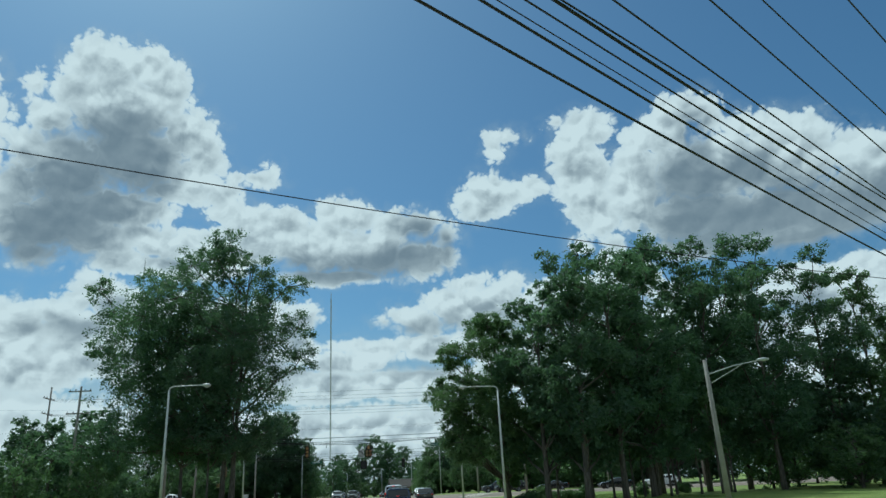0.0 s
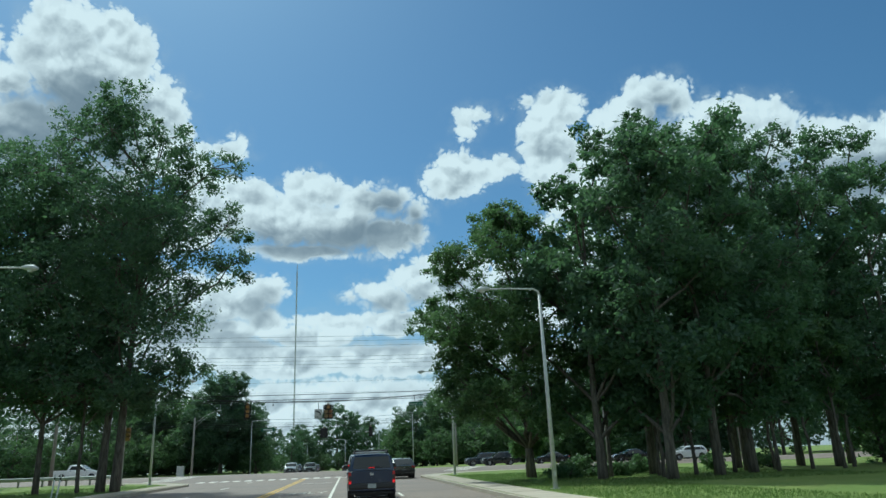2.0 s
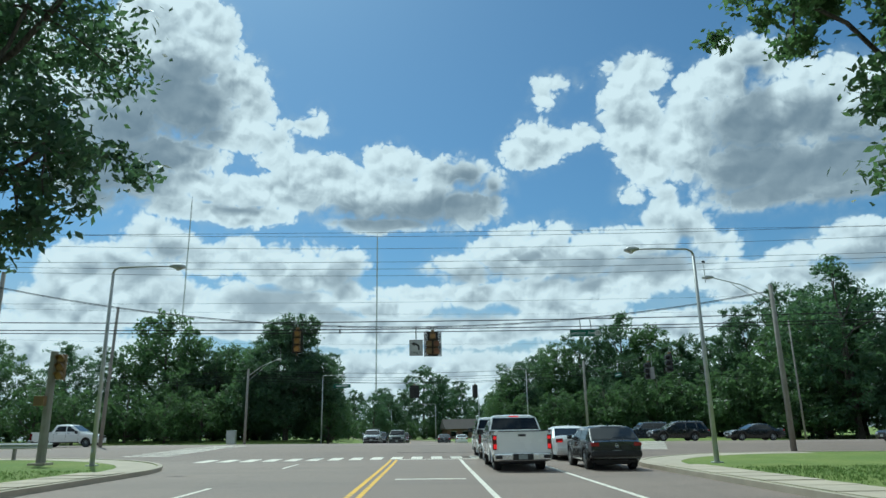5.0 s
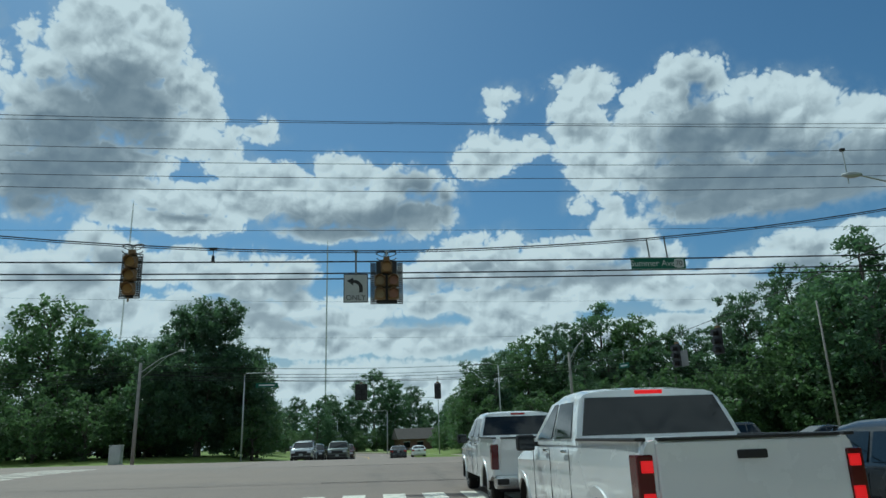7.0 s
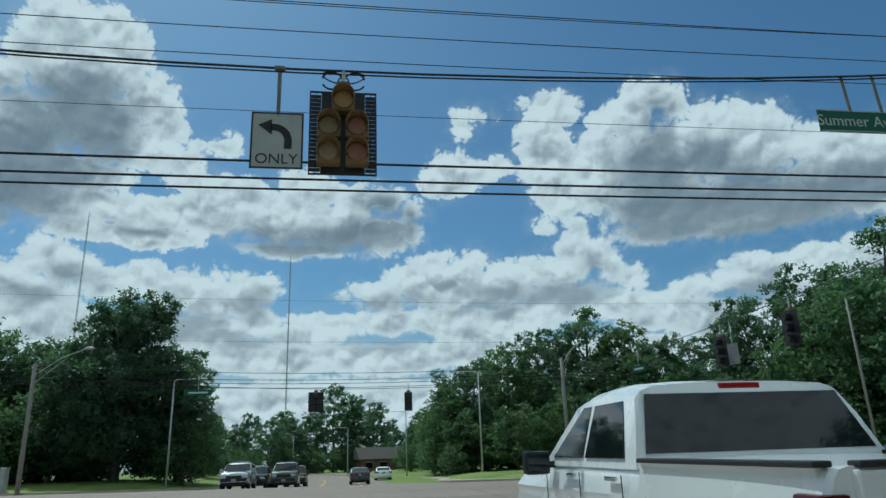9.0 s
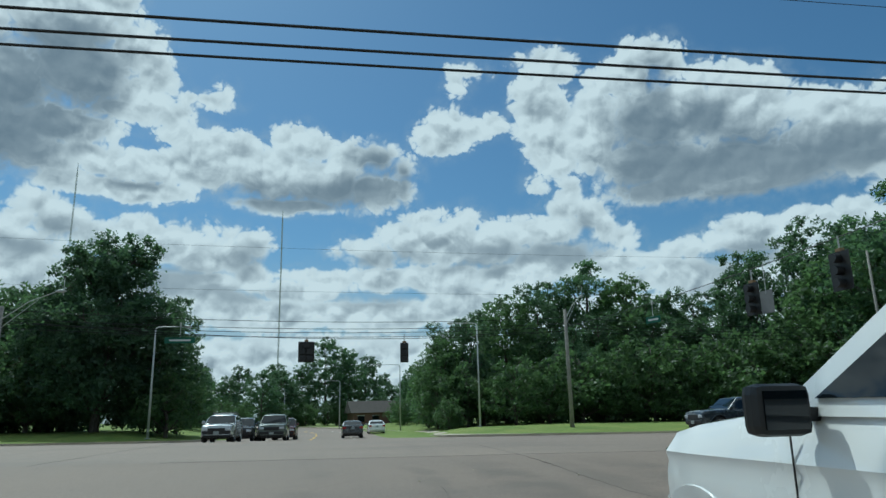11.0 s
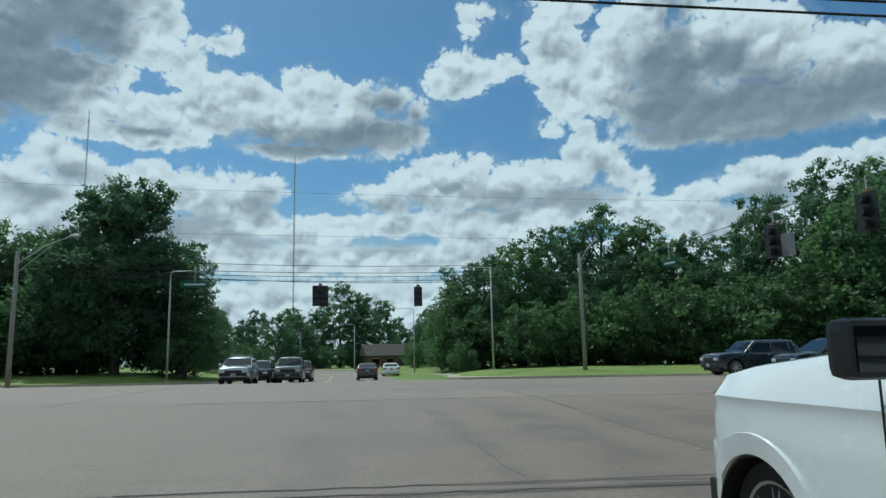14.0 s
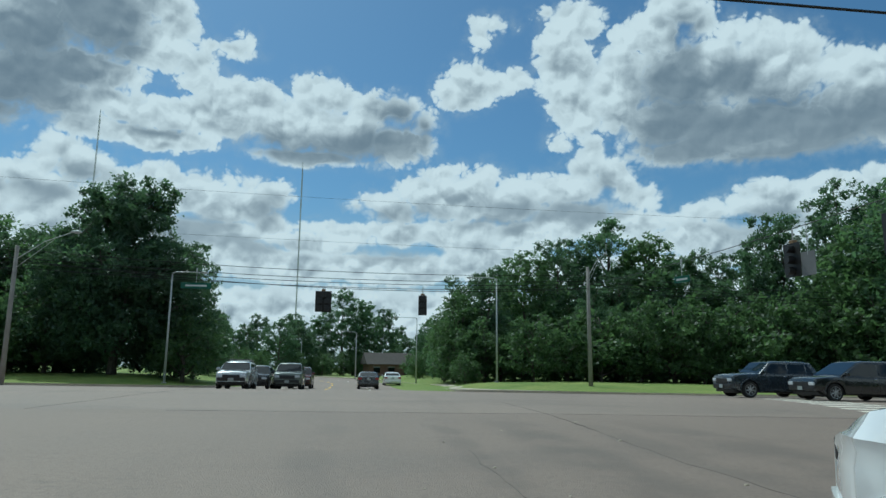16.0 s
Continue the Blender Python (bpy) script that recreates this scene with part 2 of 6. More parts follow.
def make_world():
    world = bpy.data.worlds.new("sky")
    scene.world = world
    world.use_nodes = True
    world.node_tree.nodes.clear()
    n = Nodes(world.node_tree)
    way = n.add("ShaderNodeTexCoord").outputs["Generated"]
    xyz = n.add("ShaderNodeSeparateXYZ")
    n.put(xyz.inputs[0], way)
    x, y, z = xyz.outputs
    azimuth = n.math("MULTIPLY", n.math("ARCTAN2", x, y), 180 / math.pi)
    height = n.math("MULTIPLY", n.math("ARCSINE", z), 180 / math.pi)
    place = n.add("ShaderNodeCombineXYZ")
    n.put(place.inputs[0], azimuth)
    n.put(place.inputs[1], height)
    p = place.outputs[0]
    puffs = billow_group()
    here, above = n.add("ShaderNodeGroup", node_tree=puffs), n.add("ShaderNodeGroup", node_tree=puffs)
    n.put(here.inputs[0], p)
    n.put(above.inputs[0], n.vec("ADD", p, (-0.18, 0.48, 0.0)))
    large, small = here.outputs
    fine = n.math("SUBTRACT", n.noise(p, 2.2, 6.0, 0.65), 0.5)
    warp = n.vec("SUBTRACT", n.noise(p, 0.3, 2.0, 0.5, out=1), (0.5, 0.5, 0.5))
    pw = n.vec("ADD", p, n.vec("MULTIPLY", warp, (1.5, 1.2, 0.0)))
    outline = heap("cloud_outline", CLOUDS, 0.35)
    fields = []
    for group, where in ((outline, pw), (outline, n.vec("ADD", pw, (-0.3, 1.0, 0.0))),
                         (heap("cloud_thickness", GREYS, 0.9), n.vec("ADD", p, n.vec("MULTIPLY", warp, (2.4, 1.8, 0.0))))):
        node = n.add("ShaderNodeGroup", node_tree=group)
        n.put(node.inputs[0], where)
        fields.append(node.outputs[0])
    beyond = n.math("MAXIMUM", n.ramp(n.math("ABSOLUTE", azimuth), 50.0, 66.0), n.ramp(height, 44.0, 52.0))      # the sky goes on in the same way outside the view
    strewn = n.math("MULTIPLY_ADD", n.noise(way, 3.4, 4.0, 0.55), 14.0, -6.9)
    strewn = n.math("MINIMUM", strewn, n.math("MULTIPLY_ADD", beyond, 8.0, -6.0))
    body, grey = n.math("MAXIMUM", fields[0], strewn), fields[2]
    buried = n.ramp(fields[1], -0.5, 1.1)
    far_off = n.ramp(height, 8.0, 21.0, 0.6, 1.0)
    heaped = n.math("MULTIPLY_ADD", large, n.math("MULTIPLY", far_off, 0.75), n.math("ADD", body, 0.0))
    edge = n.math("MULTIPLY_ADD", fine, 0.26, n.math("MULTIPLY_ADD", small, n.math("MULTIPLY", far_off, 0.5), heaped))
    edge = n.math("SMOOTH_MAX", edge, n.math("MULTIPLY_ADD", body, 1.5, -0.12), 0.3)
    grey_soft = n.ramp(n.math("MULTIPLY_ADD", small, -0.15, n.math("MULTIPLY_ADD", large, -0.5, grey)), -1.75, 0.95)
    # bright where the light meets or comes through the puffs, grey where the cloud is thick
    deep = n.math("MAXIMUM", n.ramp(edge, 0.05, 1.7), n.math("MULTIPLY", buried, n.math("MULTIPLY", grey_soft, 0.95)))
    lee = n.math("SUBTRACT", n.math("MULTIPLY_ADD", above.outputs[1], 0.09, above.outputs[0]), n.math("MULTIPLY_ADD", small, 0.09, large))
    lee = n.ramp(lee, -0.45, 0.45, -0.42, 0.42)
    clear = n.math("MULTIPLY_ADD", grey_soft, -0.84, 1.0)
    drift = n.ramp(n.noise(pw, 0.33, 5.0, 0.6), 0.3, 0.7, -0.08, 0.20)
    shade = n.math("MULTIPLY", n.math("MULTIPLY", grey_soft, n.ramp(height, 8.0, 21.0, 0.62, 0.88)), deep)
    soft = n.math("MULTIPLY_ADD", buried, 0.22, n.math("ADD", drift, 0.02))
    shade = n.math("MULTIPLY_ADD", n.math("MULTIPLY", soft, deep), clear, shade)
    shade = n.math("MULTIPLY_ADD", n.math("MULTIPLY", lee, deep), clear, shade)
    shade = n.math("MULTIPLY_ADD", n.math("MULTIPLY", fine, deep), n.math("MULTIPLY", clear, -0.05), shade, clamp=True)
    tone = n.mix(shade, (9.3, 9.45, 9.65, 1), (2.35, 2.8, 3.4, 1))
    cover = n.ramp(edge, 0.0, n.math("MULTIPLY_ADD", grey_soft, 0.95, 0.5))
    cover = n.math("MULTIPLY", cover, n.ramp(edge, 0.0, 1.0, 0.85, 1.0))
    cover = n.math("MULTIPLY", cover, n.ramp(height, -1.0, 3.0))
    sky = n.add("ShaderNodeTexSky", sky_type="NISHITA", sun_disc=False, sun_elevation=radians(SUN_EL),
                sun_rotation=radians(SUN_AZ), altitude=100.0, air_density=1.0, dust_density=1.0, ozone_density=1.5)
    blue = n.mix(1.0, sky.outputs[0], (0.70, 0.90, 1.0, 1), "MULTIPLY")      # a clear subtropical blue
    haze = n.math("MULTIPLY", n.ramp(height, 5.0, 15.0, 0.8, 0.0), n.ramp(n.noise(p, 0.16, 4.0, 0.6), 0.3, 0.6, 0.35, 1.0))
    veil = n.math("MULTIPLY", n.ramp(body, -1.6, 0.3), n.ramp(n.noise(p, 0.7, 5.0, 0.6), 0.35, 0.7, 0.0, 0.35))
    haze = n.math("MAXIMUM", haze, veil)
    blue = n.mix(haze, blue, (5.6, 6.1, 6.6, 1))          # pale haze low over the horizon and thin shreds round the clouds
    colour = n.mix(cover, blue, tone)
    back = n.add("ShaderNodeBackground")
    n.put(back.inputs[0], colour)
    back.inputs[1].default_value = 0.108
    n.put(n.add("ShaderNodeOutputWorld").inputs[0], back.outputs[0])


make_world()
sun = new("sun", bpy.data.lights.new("sun", "SUN"))
sun.data.energy, sun.data.angle, sun.data.color = 3.9, radians(0.53), (1.0, 0.95, 0.87)
sun_way = Vector((math.sin(radians(SUN_AZ)) * math.cos(radians(SUN_EL)), math.cos(radians(SUN_AZ)) * math.cos(radians(SUN_EL)),
                  math.sin(radians(SUN_EL))))
sun.matrix_world = look(sun_way * 60, (0, 0, 0))

# ---- materials ----
def material(name, build):
    m = bpy.data.materials.new(name)
    m.use_nodes = True
    m.node_tree.nodes.clear()
    n = Nodes(m.node_tree)
    out = n.add("ShaderNodeOutputMaterial")
    n.put(out.inputs[0], build(n))
    return m


def shader(n, colour, rough=0.6, metal=0.0, bump=None, strength=0.3, dist=0.01, **more):
    s = n.add("ShaderNodeBsdfPrincipled")
    n.put(s.inputs["Base Color"], colour if not isinstance(colour, tuple) or len(colour) == 4 else (*colour, 1))
    n.put(s.inputs["Roughness"], rough)
    n.put(s.inputs["Metallic"], metal)
    for k, v in more.items():
        n.put(s.inputs[k.replace("_", " ")], v)
    if bump is not None:
        b = n.add("ShaderNodeBump")
        b.inputs["Strength"].default_value, b.inputs["Distance"].default_value = strength, dist
        n.put(b.inputs["Height"], bump)
        n.put(s.inputs["Normal"], b.outputs[0])
    return s.outputs[0]


def spot(n, kind="Object"):
    return n.add("ShaderNodeTexCoord").outputs[kind]


def worn(name, base, other, scale=3.0, fine=40.0, rough=0.6, metal=0.0, amount=0.6, bump=0.15, **more):
    """A surface that wavers between two colours at a coarse and a fine scale."""
    def build(n):
        p = spot(n)
        coarse = n.ramp(n.noise(p, scale, 5.0, 0.6), 0.35, 0.7)
        grain = n.noise(p, fine, 3.0, 0.6)
        f = n.math("MULTIPLY", n.math("MULTIPLY_ADD", grain, 0.5, n.math("MULTIPLY", coarse, 0.75)), amount)
        r = n.math("MULTIPLY_ADD", grain, 0.15, rough - 0.07)
        return shader(n, n.mix(f, (*base, 1), (*other, 1)), r, metal, grain, bump, 0.004, **more)
    return material(name, build)


def world_spot(n):
    return n.add("ShaderNodeNewGeometry").outputs["Position"]


def asphalt(n):
    p = world_spot(n)
    long = n.vec("MULTIPLY", p, (1.0, 0.09, 1.0))
    across = n.vec("MULTIPLY", n.vec("ADD", p, n.vec("SCALE", n.noise(p, 0.05, 2.0, 0.5, out=1), scale=8.0)), (0.07, 0.8, 1.0))
    blotch = n.noise(p, 0.1, 5.0, 0.6)
    tracks = n.ramp(n.noise(long, 0.6, 4.0, 0.55), 0.5, 0.72)
    sweeps = n.ramp(n.noise(across, 0.55, 4.0, 0.6), 0.48, 0.68)
    grain = n.noise(p, 60.0, 3.0, 0.7)
    stone = n.voronoi(p, 45.0)
    spots = n.ramp(n.noise(p, 0.9, 6.0, 0.7), 0.62, 0.72)
    c = n.mix(n.ramp(blotch, 0.3, 0.7), (0.188, 0.140, 0.109, 1), (0.250, 0.188, 0.147, 1))
    c = n.mix(n.math("MULTIPLY", tracks, 0.4), c, (0.140, 0.108, 0.088, 1))
    c = n.mix(n.math("MULTIPLY", sweeps, 0.5), c, (0.130, 0.100, 0.082, 1))
    c = n.mix(n.math("MULTIPLY", spots, 0.35), c, (0.055, 0.050, 0.047, 1))
    c = n.mix(n.math("MULTIPLY", grain, 0.35), c, (0.32, 0.26, 0.215, 1))
    speck = n.noise(p, 20.0, 5.0, 0.75)
    c = n.mix(n.math("MULTIPLY", n.ramp(speck, 0.5, 0.68), 0.35), c, (0.36, 0.30, 0.25, 1))
    c = n.mix(n.math("MULTIPLY", n.ramp(speck, 0.5, 0.34), 0.45), c, (0.07, 0.058, 0.05, 1))
    # tyre-worn bands through the crossing
    at = n.add("ShaderNodeSeparateXYZ")
    n.put(at.inputs[0], n.vec("ADD", p, n.vec("SCALE", n.vec("SUBTRACT", n.noise(p, 0.5, 4.0, 0.6, out=1), (0.5, 0.5, 0.5)), scale=0.9)))
    for x0, half_w, weight in ((1.35, 0.65, 0.55), (-0.15, 0.3, 0.4), (-2.3, 0.35, 0.3), (4.4, 0.8, 0.5), (3.0, 0.5, 0.4)):
        off = n.math("ABSOLUTE", n.math("SUBTRACT", at.outputs[0], x0))
        band = n.math("MULTIPLY", n.ramp(off, half_w * 0.3, half_w * 1.3, 1.0, 0.0), n.ramp(n.noise(p, 0.7, 4.0, 0.6), 0.3, 0.6))
        band = n.math("MULTIPLY", band, n.math("MULTIPLY", n.ramp(at.outputs[1], -6.0, 1.0), n.ramp(at.outputs[1], 8.0, 13.0, 1.0, 0.0)))
        c = n.mix(n.math("MULTIPLY", band, weight), c, (0.085, 0.070, 0.060, 1))
    # the newer, browner mat of asphalt in the near lanes
    near = n.math("MULTIPLY", n.ramp(at.outputs[1], 12.7, 13.0, 1.0, 0.0), n.ramp(at.outputs[1], -6.0, -5.6))
    c = n.mix(n.math("MULTIPLY", near, 0.30), c, (0.145, 0.100, 0.072, 1))
    return shader(n, c, n.math("MULTIPLY_ADD", blotch, 0.2, 0.6), 0.0, stone, 0.7, 0.008)


def turf(n):
    p = world_spot(n)
    patch = n.noise(p, 0.25, 5.0, 0.6)
    blade = n.noise(p, 14.0, 4.0, 0.7)
    c = n.mix(n.ramp(patch, 0.3, 0.7), (0.15, 0.225, 0.034, 1), (0.26, 0.30, 0.066, 1))
    c = n.mix(n.ramp(blade, 0.35, 0.75), c, (0.095, 0.15, 0.026, 1))
    return shader(n, c, 0.9, 0.0, blade, 0.9, 0.05)


def leaves(dark, light):
    def build(n):
        island = n.add("ShaderNodeNewGeometry").outputs["Random Per Island"]
        patch = n.noise(world_spot(n), 0.45, 3.0, 0.5)
        c = n.mix(n.math("MULTIPLY_ADD", island, 0.6, n.math("MULTIPLY_ADD", patch, 0.8, -0.25), clamp=True), (*dark, 1), (*light, 1))
        s = n.add("ShaderNodeBsdfPrincipled")
        n.put(s.inputs["Base Color"], c)
        s.inputs["Roughness"].default_value = 0.5
        s.inputs["Specular IOR Level"].default_value = 0.55
        t = n.add("ShaderNodeBsdfTranslucent")
        n.put(t.inputs[0], n.mix(0.5, c, (0.16, 0.29, 0.09, 1)))
        m = n.add("ShaderNodeMixShader")
        m.inputs[0].default_value = 0.56
        n.put(m.inputs[1], s.outputs[0])
        n.put(m.inputs[2], t.outputs[0])
        return m.outputs[0]
    return build


def bark(n):
    p = n.vec("MULTIPLY", spot(n), (1.0, 1.0, 0.18))
    ridge = n.noise(p, 9.0, 5.0, 0.65)
    c = n.mix(n.ramp(ridge, 0.3, 0.7), (0.045, 0.038, 0.032, 1), (0.15, 0.13, 0.11, 1))
    return shader(n, c, 0.9, 0.0, ridge, 1.0, 0.04)


def paint(name, colour, flake=0.0, rough=0.25, clear=1.0):
    """Car paint: a clear coat over colour, a little dusty low down in patches."""
    def build(n):
        p = spot(n)
        dust = n.ramp(n.noise(p, 1.6, 5.0, 0.6), 0.45, 0.8)
        c = n.mix(n.math("MULTIPLY", dust, 0.035), (*colour, 1), (0.30, 0.27, 0.23, 1))
        return shader(n, c, n.math("MULTIPLY_ADD", dust, 0.12, rough), flake, None, Specular_IOR_Level=0.5 * clear, Coat_Weight=clear, Coat_Roughness=0.02)
    return material(name, build)


def plain(name, colour, rough=0.5, metal=0.0, **more):
    def build(n):
        p = spot(n)
        v = n.noise(p, 7.0, 4.0, 0.6)
        c = n.mix(n.math("MULTIPLY", n.ramp(v, 0.3, 0.8), 0.35), (*colour, 1), tuple(0.6 * k for k in colour) + (1,))
        return shader(n, c, n.math("MULTIPLY_ADD", v, 0.2, rough - 0.1), metal, None, **more)
    return material(name, build)


def glow(name, colour, strength):
    def build(n):
        return shader(n, colour, 0.3, 0.0, None, Emission_Color=(*colour, 1), Emission_Strength=strength)
    return material(name, build)


def road_paint(name, colour):
    def build(n):
        p = world_spot(n)
        wear = n.ramp(n.noise(p, 5.0, 6.0, 0.7), 0.48, 0.72)
        c = n.mix(n.math("MULTIPLY", wear, 0.7), (*colour, 1), (0.15, 0.14, 0.13, 1))
        return shader(n, c, 0.7, 0.0, n.noise(p, 50.0, 2.0), 0.2, 0.004)
    return material(name, build)


ASPHALT = material("asphalt", asphalt)
TURF = material("turf", turf)
BARK = material("bark", bark)
LEAF_OAK = material("oak_leaves", leaves((0.052, 0.104, 0.070), (0.118, 0.196, 0.104)))
LEAF_MAPLE = material("maple_leaves", leaves((0.064, 0.118, 0.056), (0.148, 0.226, 0.086)))
LEAF_DARK = material("dark_leaves", leaves((0.044, 0.084, 0.064), (0.098, 0.156, 0.092)))
LEAF_BUSH = material("bush_leaves", leaves((0.054, 0.098, 0.048), (0.122, 0.186, 0.074)))
CONCRETE = worn("concrete", (0.50, 0.44, 0.34), (0.34, 0.29, 0.22), 1.2, 30.0, 0.85)
STEEL = worn("galvanised_steel", (0.50, 0.51, 0.50), (0.34, 0.35, 0.35), 2.0, 60.0, 0.5, 0.35)
WOOD_POLE = worn("weathered_pole", (0.22, 0.20, 0.18), (0.34, 0.325, 0.30), 2.0, 25.0, 0.85)
CABLE = plain("cable", (0.012, 0.012, 0.013), 0.6)
BLACK = plain("black_plastic", (0.016, 0.016, 0.017), 0.5)
RUBBER = plain("rubber", (0.018, 0.018, 0.018), 0.85)
CHROME = plain("chrome", (0.62, 0.63, 0.64), 0.18, 1.0)
ALLOY = plain("alloy", (0.45, 0.46, 0.47), 0.3, 0.9)
GLASS = plain("tinted_glass", (0.006, 0.009, 0.012), 0.05, 0.0, Specular_IOR_Level=0.4, Coat_Weight=0.25, Coat_Roughness=0.01)
WHITE_LINE = road_paint("white_line_paint", (0.78, 0.73, 0.62))
YELLOW_LINE = road_paint("yellow_line_paint", (0.80, 0.47, 0.03))
SIGNAL_YELLOW = worn("signal_yellow", (0.21, 0.13, 0.055), (0.15, 0.095, 0.045), 4.0, 50.0, 0.6)
SIGN_WHITE = worn("sign_white", (0.60, 0.61, 0.60), (0.45, 0.46, 0.45), 3.0, 40.0, 0.45)
SIGN_GREEN = worn("sign_green", (0.006, 0.115, 0.068), (0.012, 0.08, 0.05), 3.0, 40.0, 0.45)
# sign white made darker in colour, as the turn sign is seen against the light
SIGN_FACE_BACKLIT = worn("backlit_sign_face", (0.46, 0.47, 0.46), (0.34, 0.35, 0.34), 3.0, 40.0, 0.5)
# darker copy of the steel; the backlit shade of the sign hangers is in its colour
STEEL_DARK = worn("backlit_dark_steel", (0.20, 0.20, 0.20), (0.13, 0.13, 0.13), 2.0, 60.0, 0.6, 0.3)
SIGN_BLACK = plain("sign_black", (0.012, 0.012, 0.012), 0.5)
LENS = plain("dusty_amber_lens", (0.38, 0.22, 0.075), 0.4)
LENS_RED = plain("dusty_red_lens", (0.26, 0.115, 0.06), 0.4)
LENS_GREEN = plain("dusty_green_lens", (0.25, 0.185, 0.085), 0.4)
TAIL_DARK = plain("smoked_red_lens", (0.10, 0.006, 0.008), 0.15)
TAIL_RED = plain("red_lens", (0.30, 0.012, 0.012), 0.2)
BRAKE_LIT = glow("lit_brake_lamp", (0.9, 0.008, 0.014), 0.7)
HEAD_LENS = plain("clear_lamp", (0.55, 0.57, 0.60), 0.12)
LAMP_DARK = plain("smoked_lamp", (0.03, 0.03, 0.032), 0.15)
PLATE = worn("worn_plate", (0.34, 0.37, 0.36), (0.18, 0.20, 0.20), 14.0, 60.0, 0.5)
PAINT_SILVER = paint("silver_paint", (0.52, 0.54, 0.55), 0.4)
PAINT_RED = paint("dark_red_paint", (0.09, 0.012, 0.012), 0.2)
PAINT_WHITE = paint("white_paint", (0.86, 0.87, 0.87))
PAINT_NAVY = paint("navy_paint", (0.004, 0.016, 0.046), 0.0, 0.2, 0.7)
PAINT_BLACK = paint("black_paint", (0.012, 0.014, 0.017), 0.2)
PAINT_SLATE = paint("slate_paint", (0.030, 0.040, 0.052), 0.3)
PAINT_OLD = paint("faded_green_paint", (0.12, 0.14, 0.12), 0.2, 0.4)
ROOF_TILE = worn("roof_shingle", (0.050, 0.043, 0.038), (0.08, 0.068, 0.06), 1.5, 20.0, 0.9)
BRICK = worn("house_brick", (0.13, 0.07, 0.055), (0.18, 0.11, 0.085), 1.0, 18.0, 0.9)

# ---- shaping helpers ----
def link(name, me, mats, parent=None, label=""):
    for m in mats if isinstance(mats, (list, tuple)) else [mats]:
        me.materials.append(m)
    ob = new(name, me)
    if parent is not None:
        ob.parent = parent
    if label:
        ob["label"] = label
    return ob


def part(name, bm, mat, parent=None, label="", smooth=False):
    me = bpy.data.meshes.new(name)
    bmesh.ops.recalc_face_normals(bm, faces=bm.faces)
    bm.to_mesh(me)
    bm.free()
    if smooth:
        me.shade_smooth()
    return link(name, me, mat, parent, label)


def thing(name, m, label, category, group="", kind=""):
    """An empty that carries the parts of one thing, at its base."""
    ob = new(name)
    ob.matrix_basis = m
    return tagged(ob, label, category, group, kind)


def box(bm, size, at=(0, 0, 0), bevel=0.0, turn=None, taper=1.0):
    """A box of that size with its middle at that place; taper narrows its top."""
    m = Matrix.Translation(at) @ (turn or Matrix())
    r = bmesh.ops.create_cube(bm, size=1.0)
    vs = r["verts"]
    for v in vs:
        k = taper if v.co.z > 0 else 1.0
        v.co = Vector((v.co.x * size[0] * k, v.co.y * size[1] * k, v.co.z * size[2]))
    if bevel:
        es = list({e for v in vs for e in v.link_edges})
        out = bmesh.ops.bevel(bm, geom=es, offset=bevel, segments=2, affect="EDGES", profile=0.6)
        vs = list({v for f in out["faces"] for v in f.verts} | {v for v in vs if v.is_valid})
    bmesh.ops.transform(bm, matrix=m, verts=vs)
    return bm


def boxed(size, at=(0, 0, 0), bevel=0.0, turn=None, taper=1.0):
    return box(bmesh.new(), size, at, bevel, turn, taper)


def tube(bm, points, radii, sides=8, cap=True):
    """A round bar through the points with a radius at each."""
    pts = [Vector(p) for p in points]
    if isinstance(radii, (int, float)):
        radii = [radii] * len(pts)
    rings, side = [], None
    for i, p in enumerate(pts):
        d = (pts[min(i + 1, len(pts) - 1)] - pts[max(i - 1, 0)]).normalized()
        if side is None:
            side = d.orthogonal().normalized()
        side = (side - d * side.dot(d)).normalized()
        up = d.cross(side)
        rings.append([bm.verts.new(p + radii[i] * (math.cos(a) * side + math.sin(a) * up))
                      for a in (2 * math.pi * k / sides for k in range(sides))])
    for a, b in zip(rings, rings[1:]):
        for k in range(sides):
            bm.faces.new((a[k], a[(k + 1) % sides], b[(k + 1) % sides], b[k]))
    if cap:
        bm.faces.new(rings[0][::-1])
        bm.faces.new(rings[-1])
    return bm


def tubed(points, radii, sides=8):
    return tube(bmesh.new(), points, radii, sides)


def lathe(bm, profile, sides=24, axis="X"):
    """Turns (along the axis, radius) round that axis."""
    rings = []
    for a, r in profile:
        ring = []
        for k in range(sides):
            w = 2 * math.pi * k / sides
            c, s = r * math.cos(w), r * math.sin(w)
            ring.append(bm.verts.new({"X": (a, c, s), "Y": (c, a, s), "Z": (c, s, a)}[axis]))
        rings.append(ring)
    for a, b in zip(rings, rings[1:]):
        for k in range(sides):
            bm.faces.new((a[k], a[(k + 1) % sides], b[(k + 1) % sides], b[k]))
    for ring in (rings[0], rings[-1]):
        bm.faces.new(ring)
    return bm


def prism(bm, outline, low, high, axis="Z"):
    """A slab with that outline between two levels along the axis."""
    def at(p, h):
        return {"Z": (p[0], p[1], h), "Y": (p[0], h, p[1]), "X": (h, p[0], p[1])}[axis]
    a = [bm.verts.new(at(p, low)) for p in outline]
    b = [bm.verts.new(at(p, high)) for p in outline]
    bm.faces.new(a)
    bm.faces.new(b)
    for k in range(len(a)):
        j = (k + 1) % len(a)
        bm.faces.new((a[k], a[j], b[j], b[k]))
    return bm


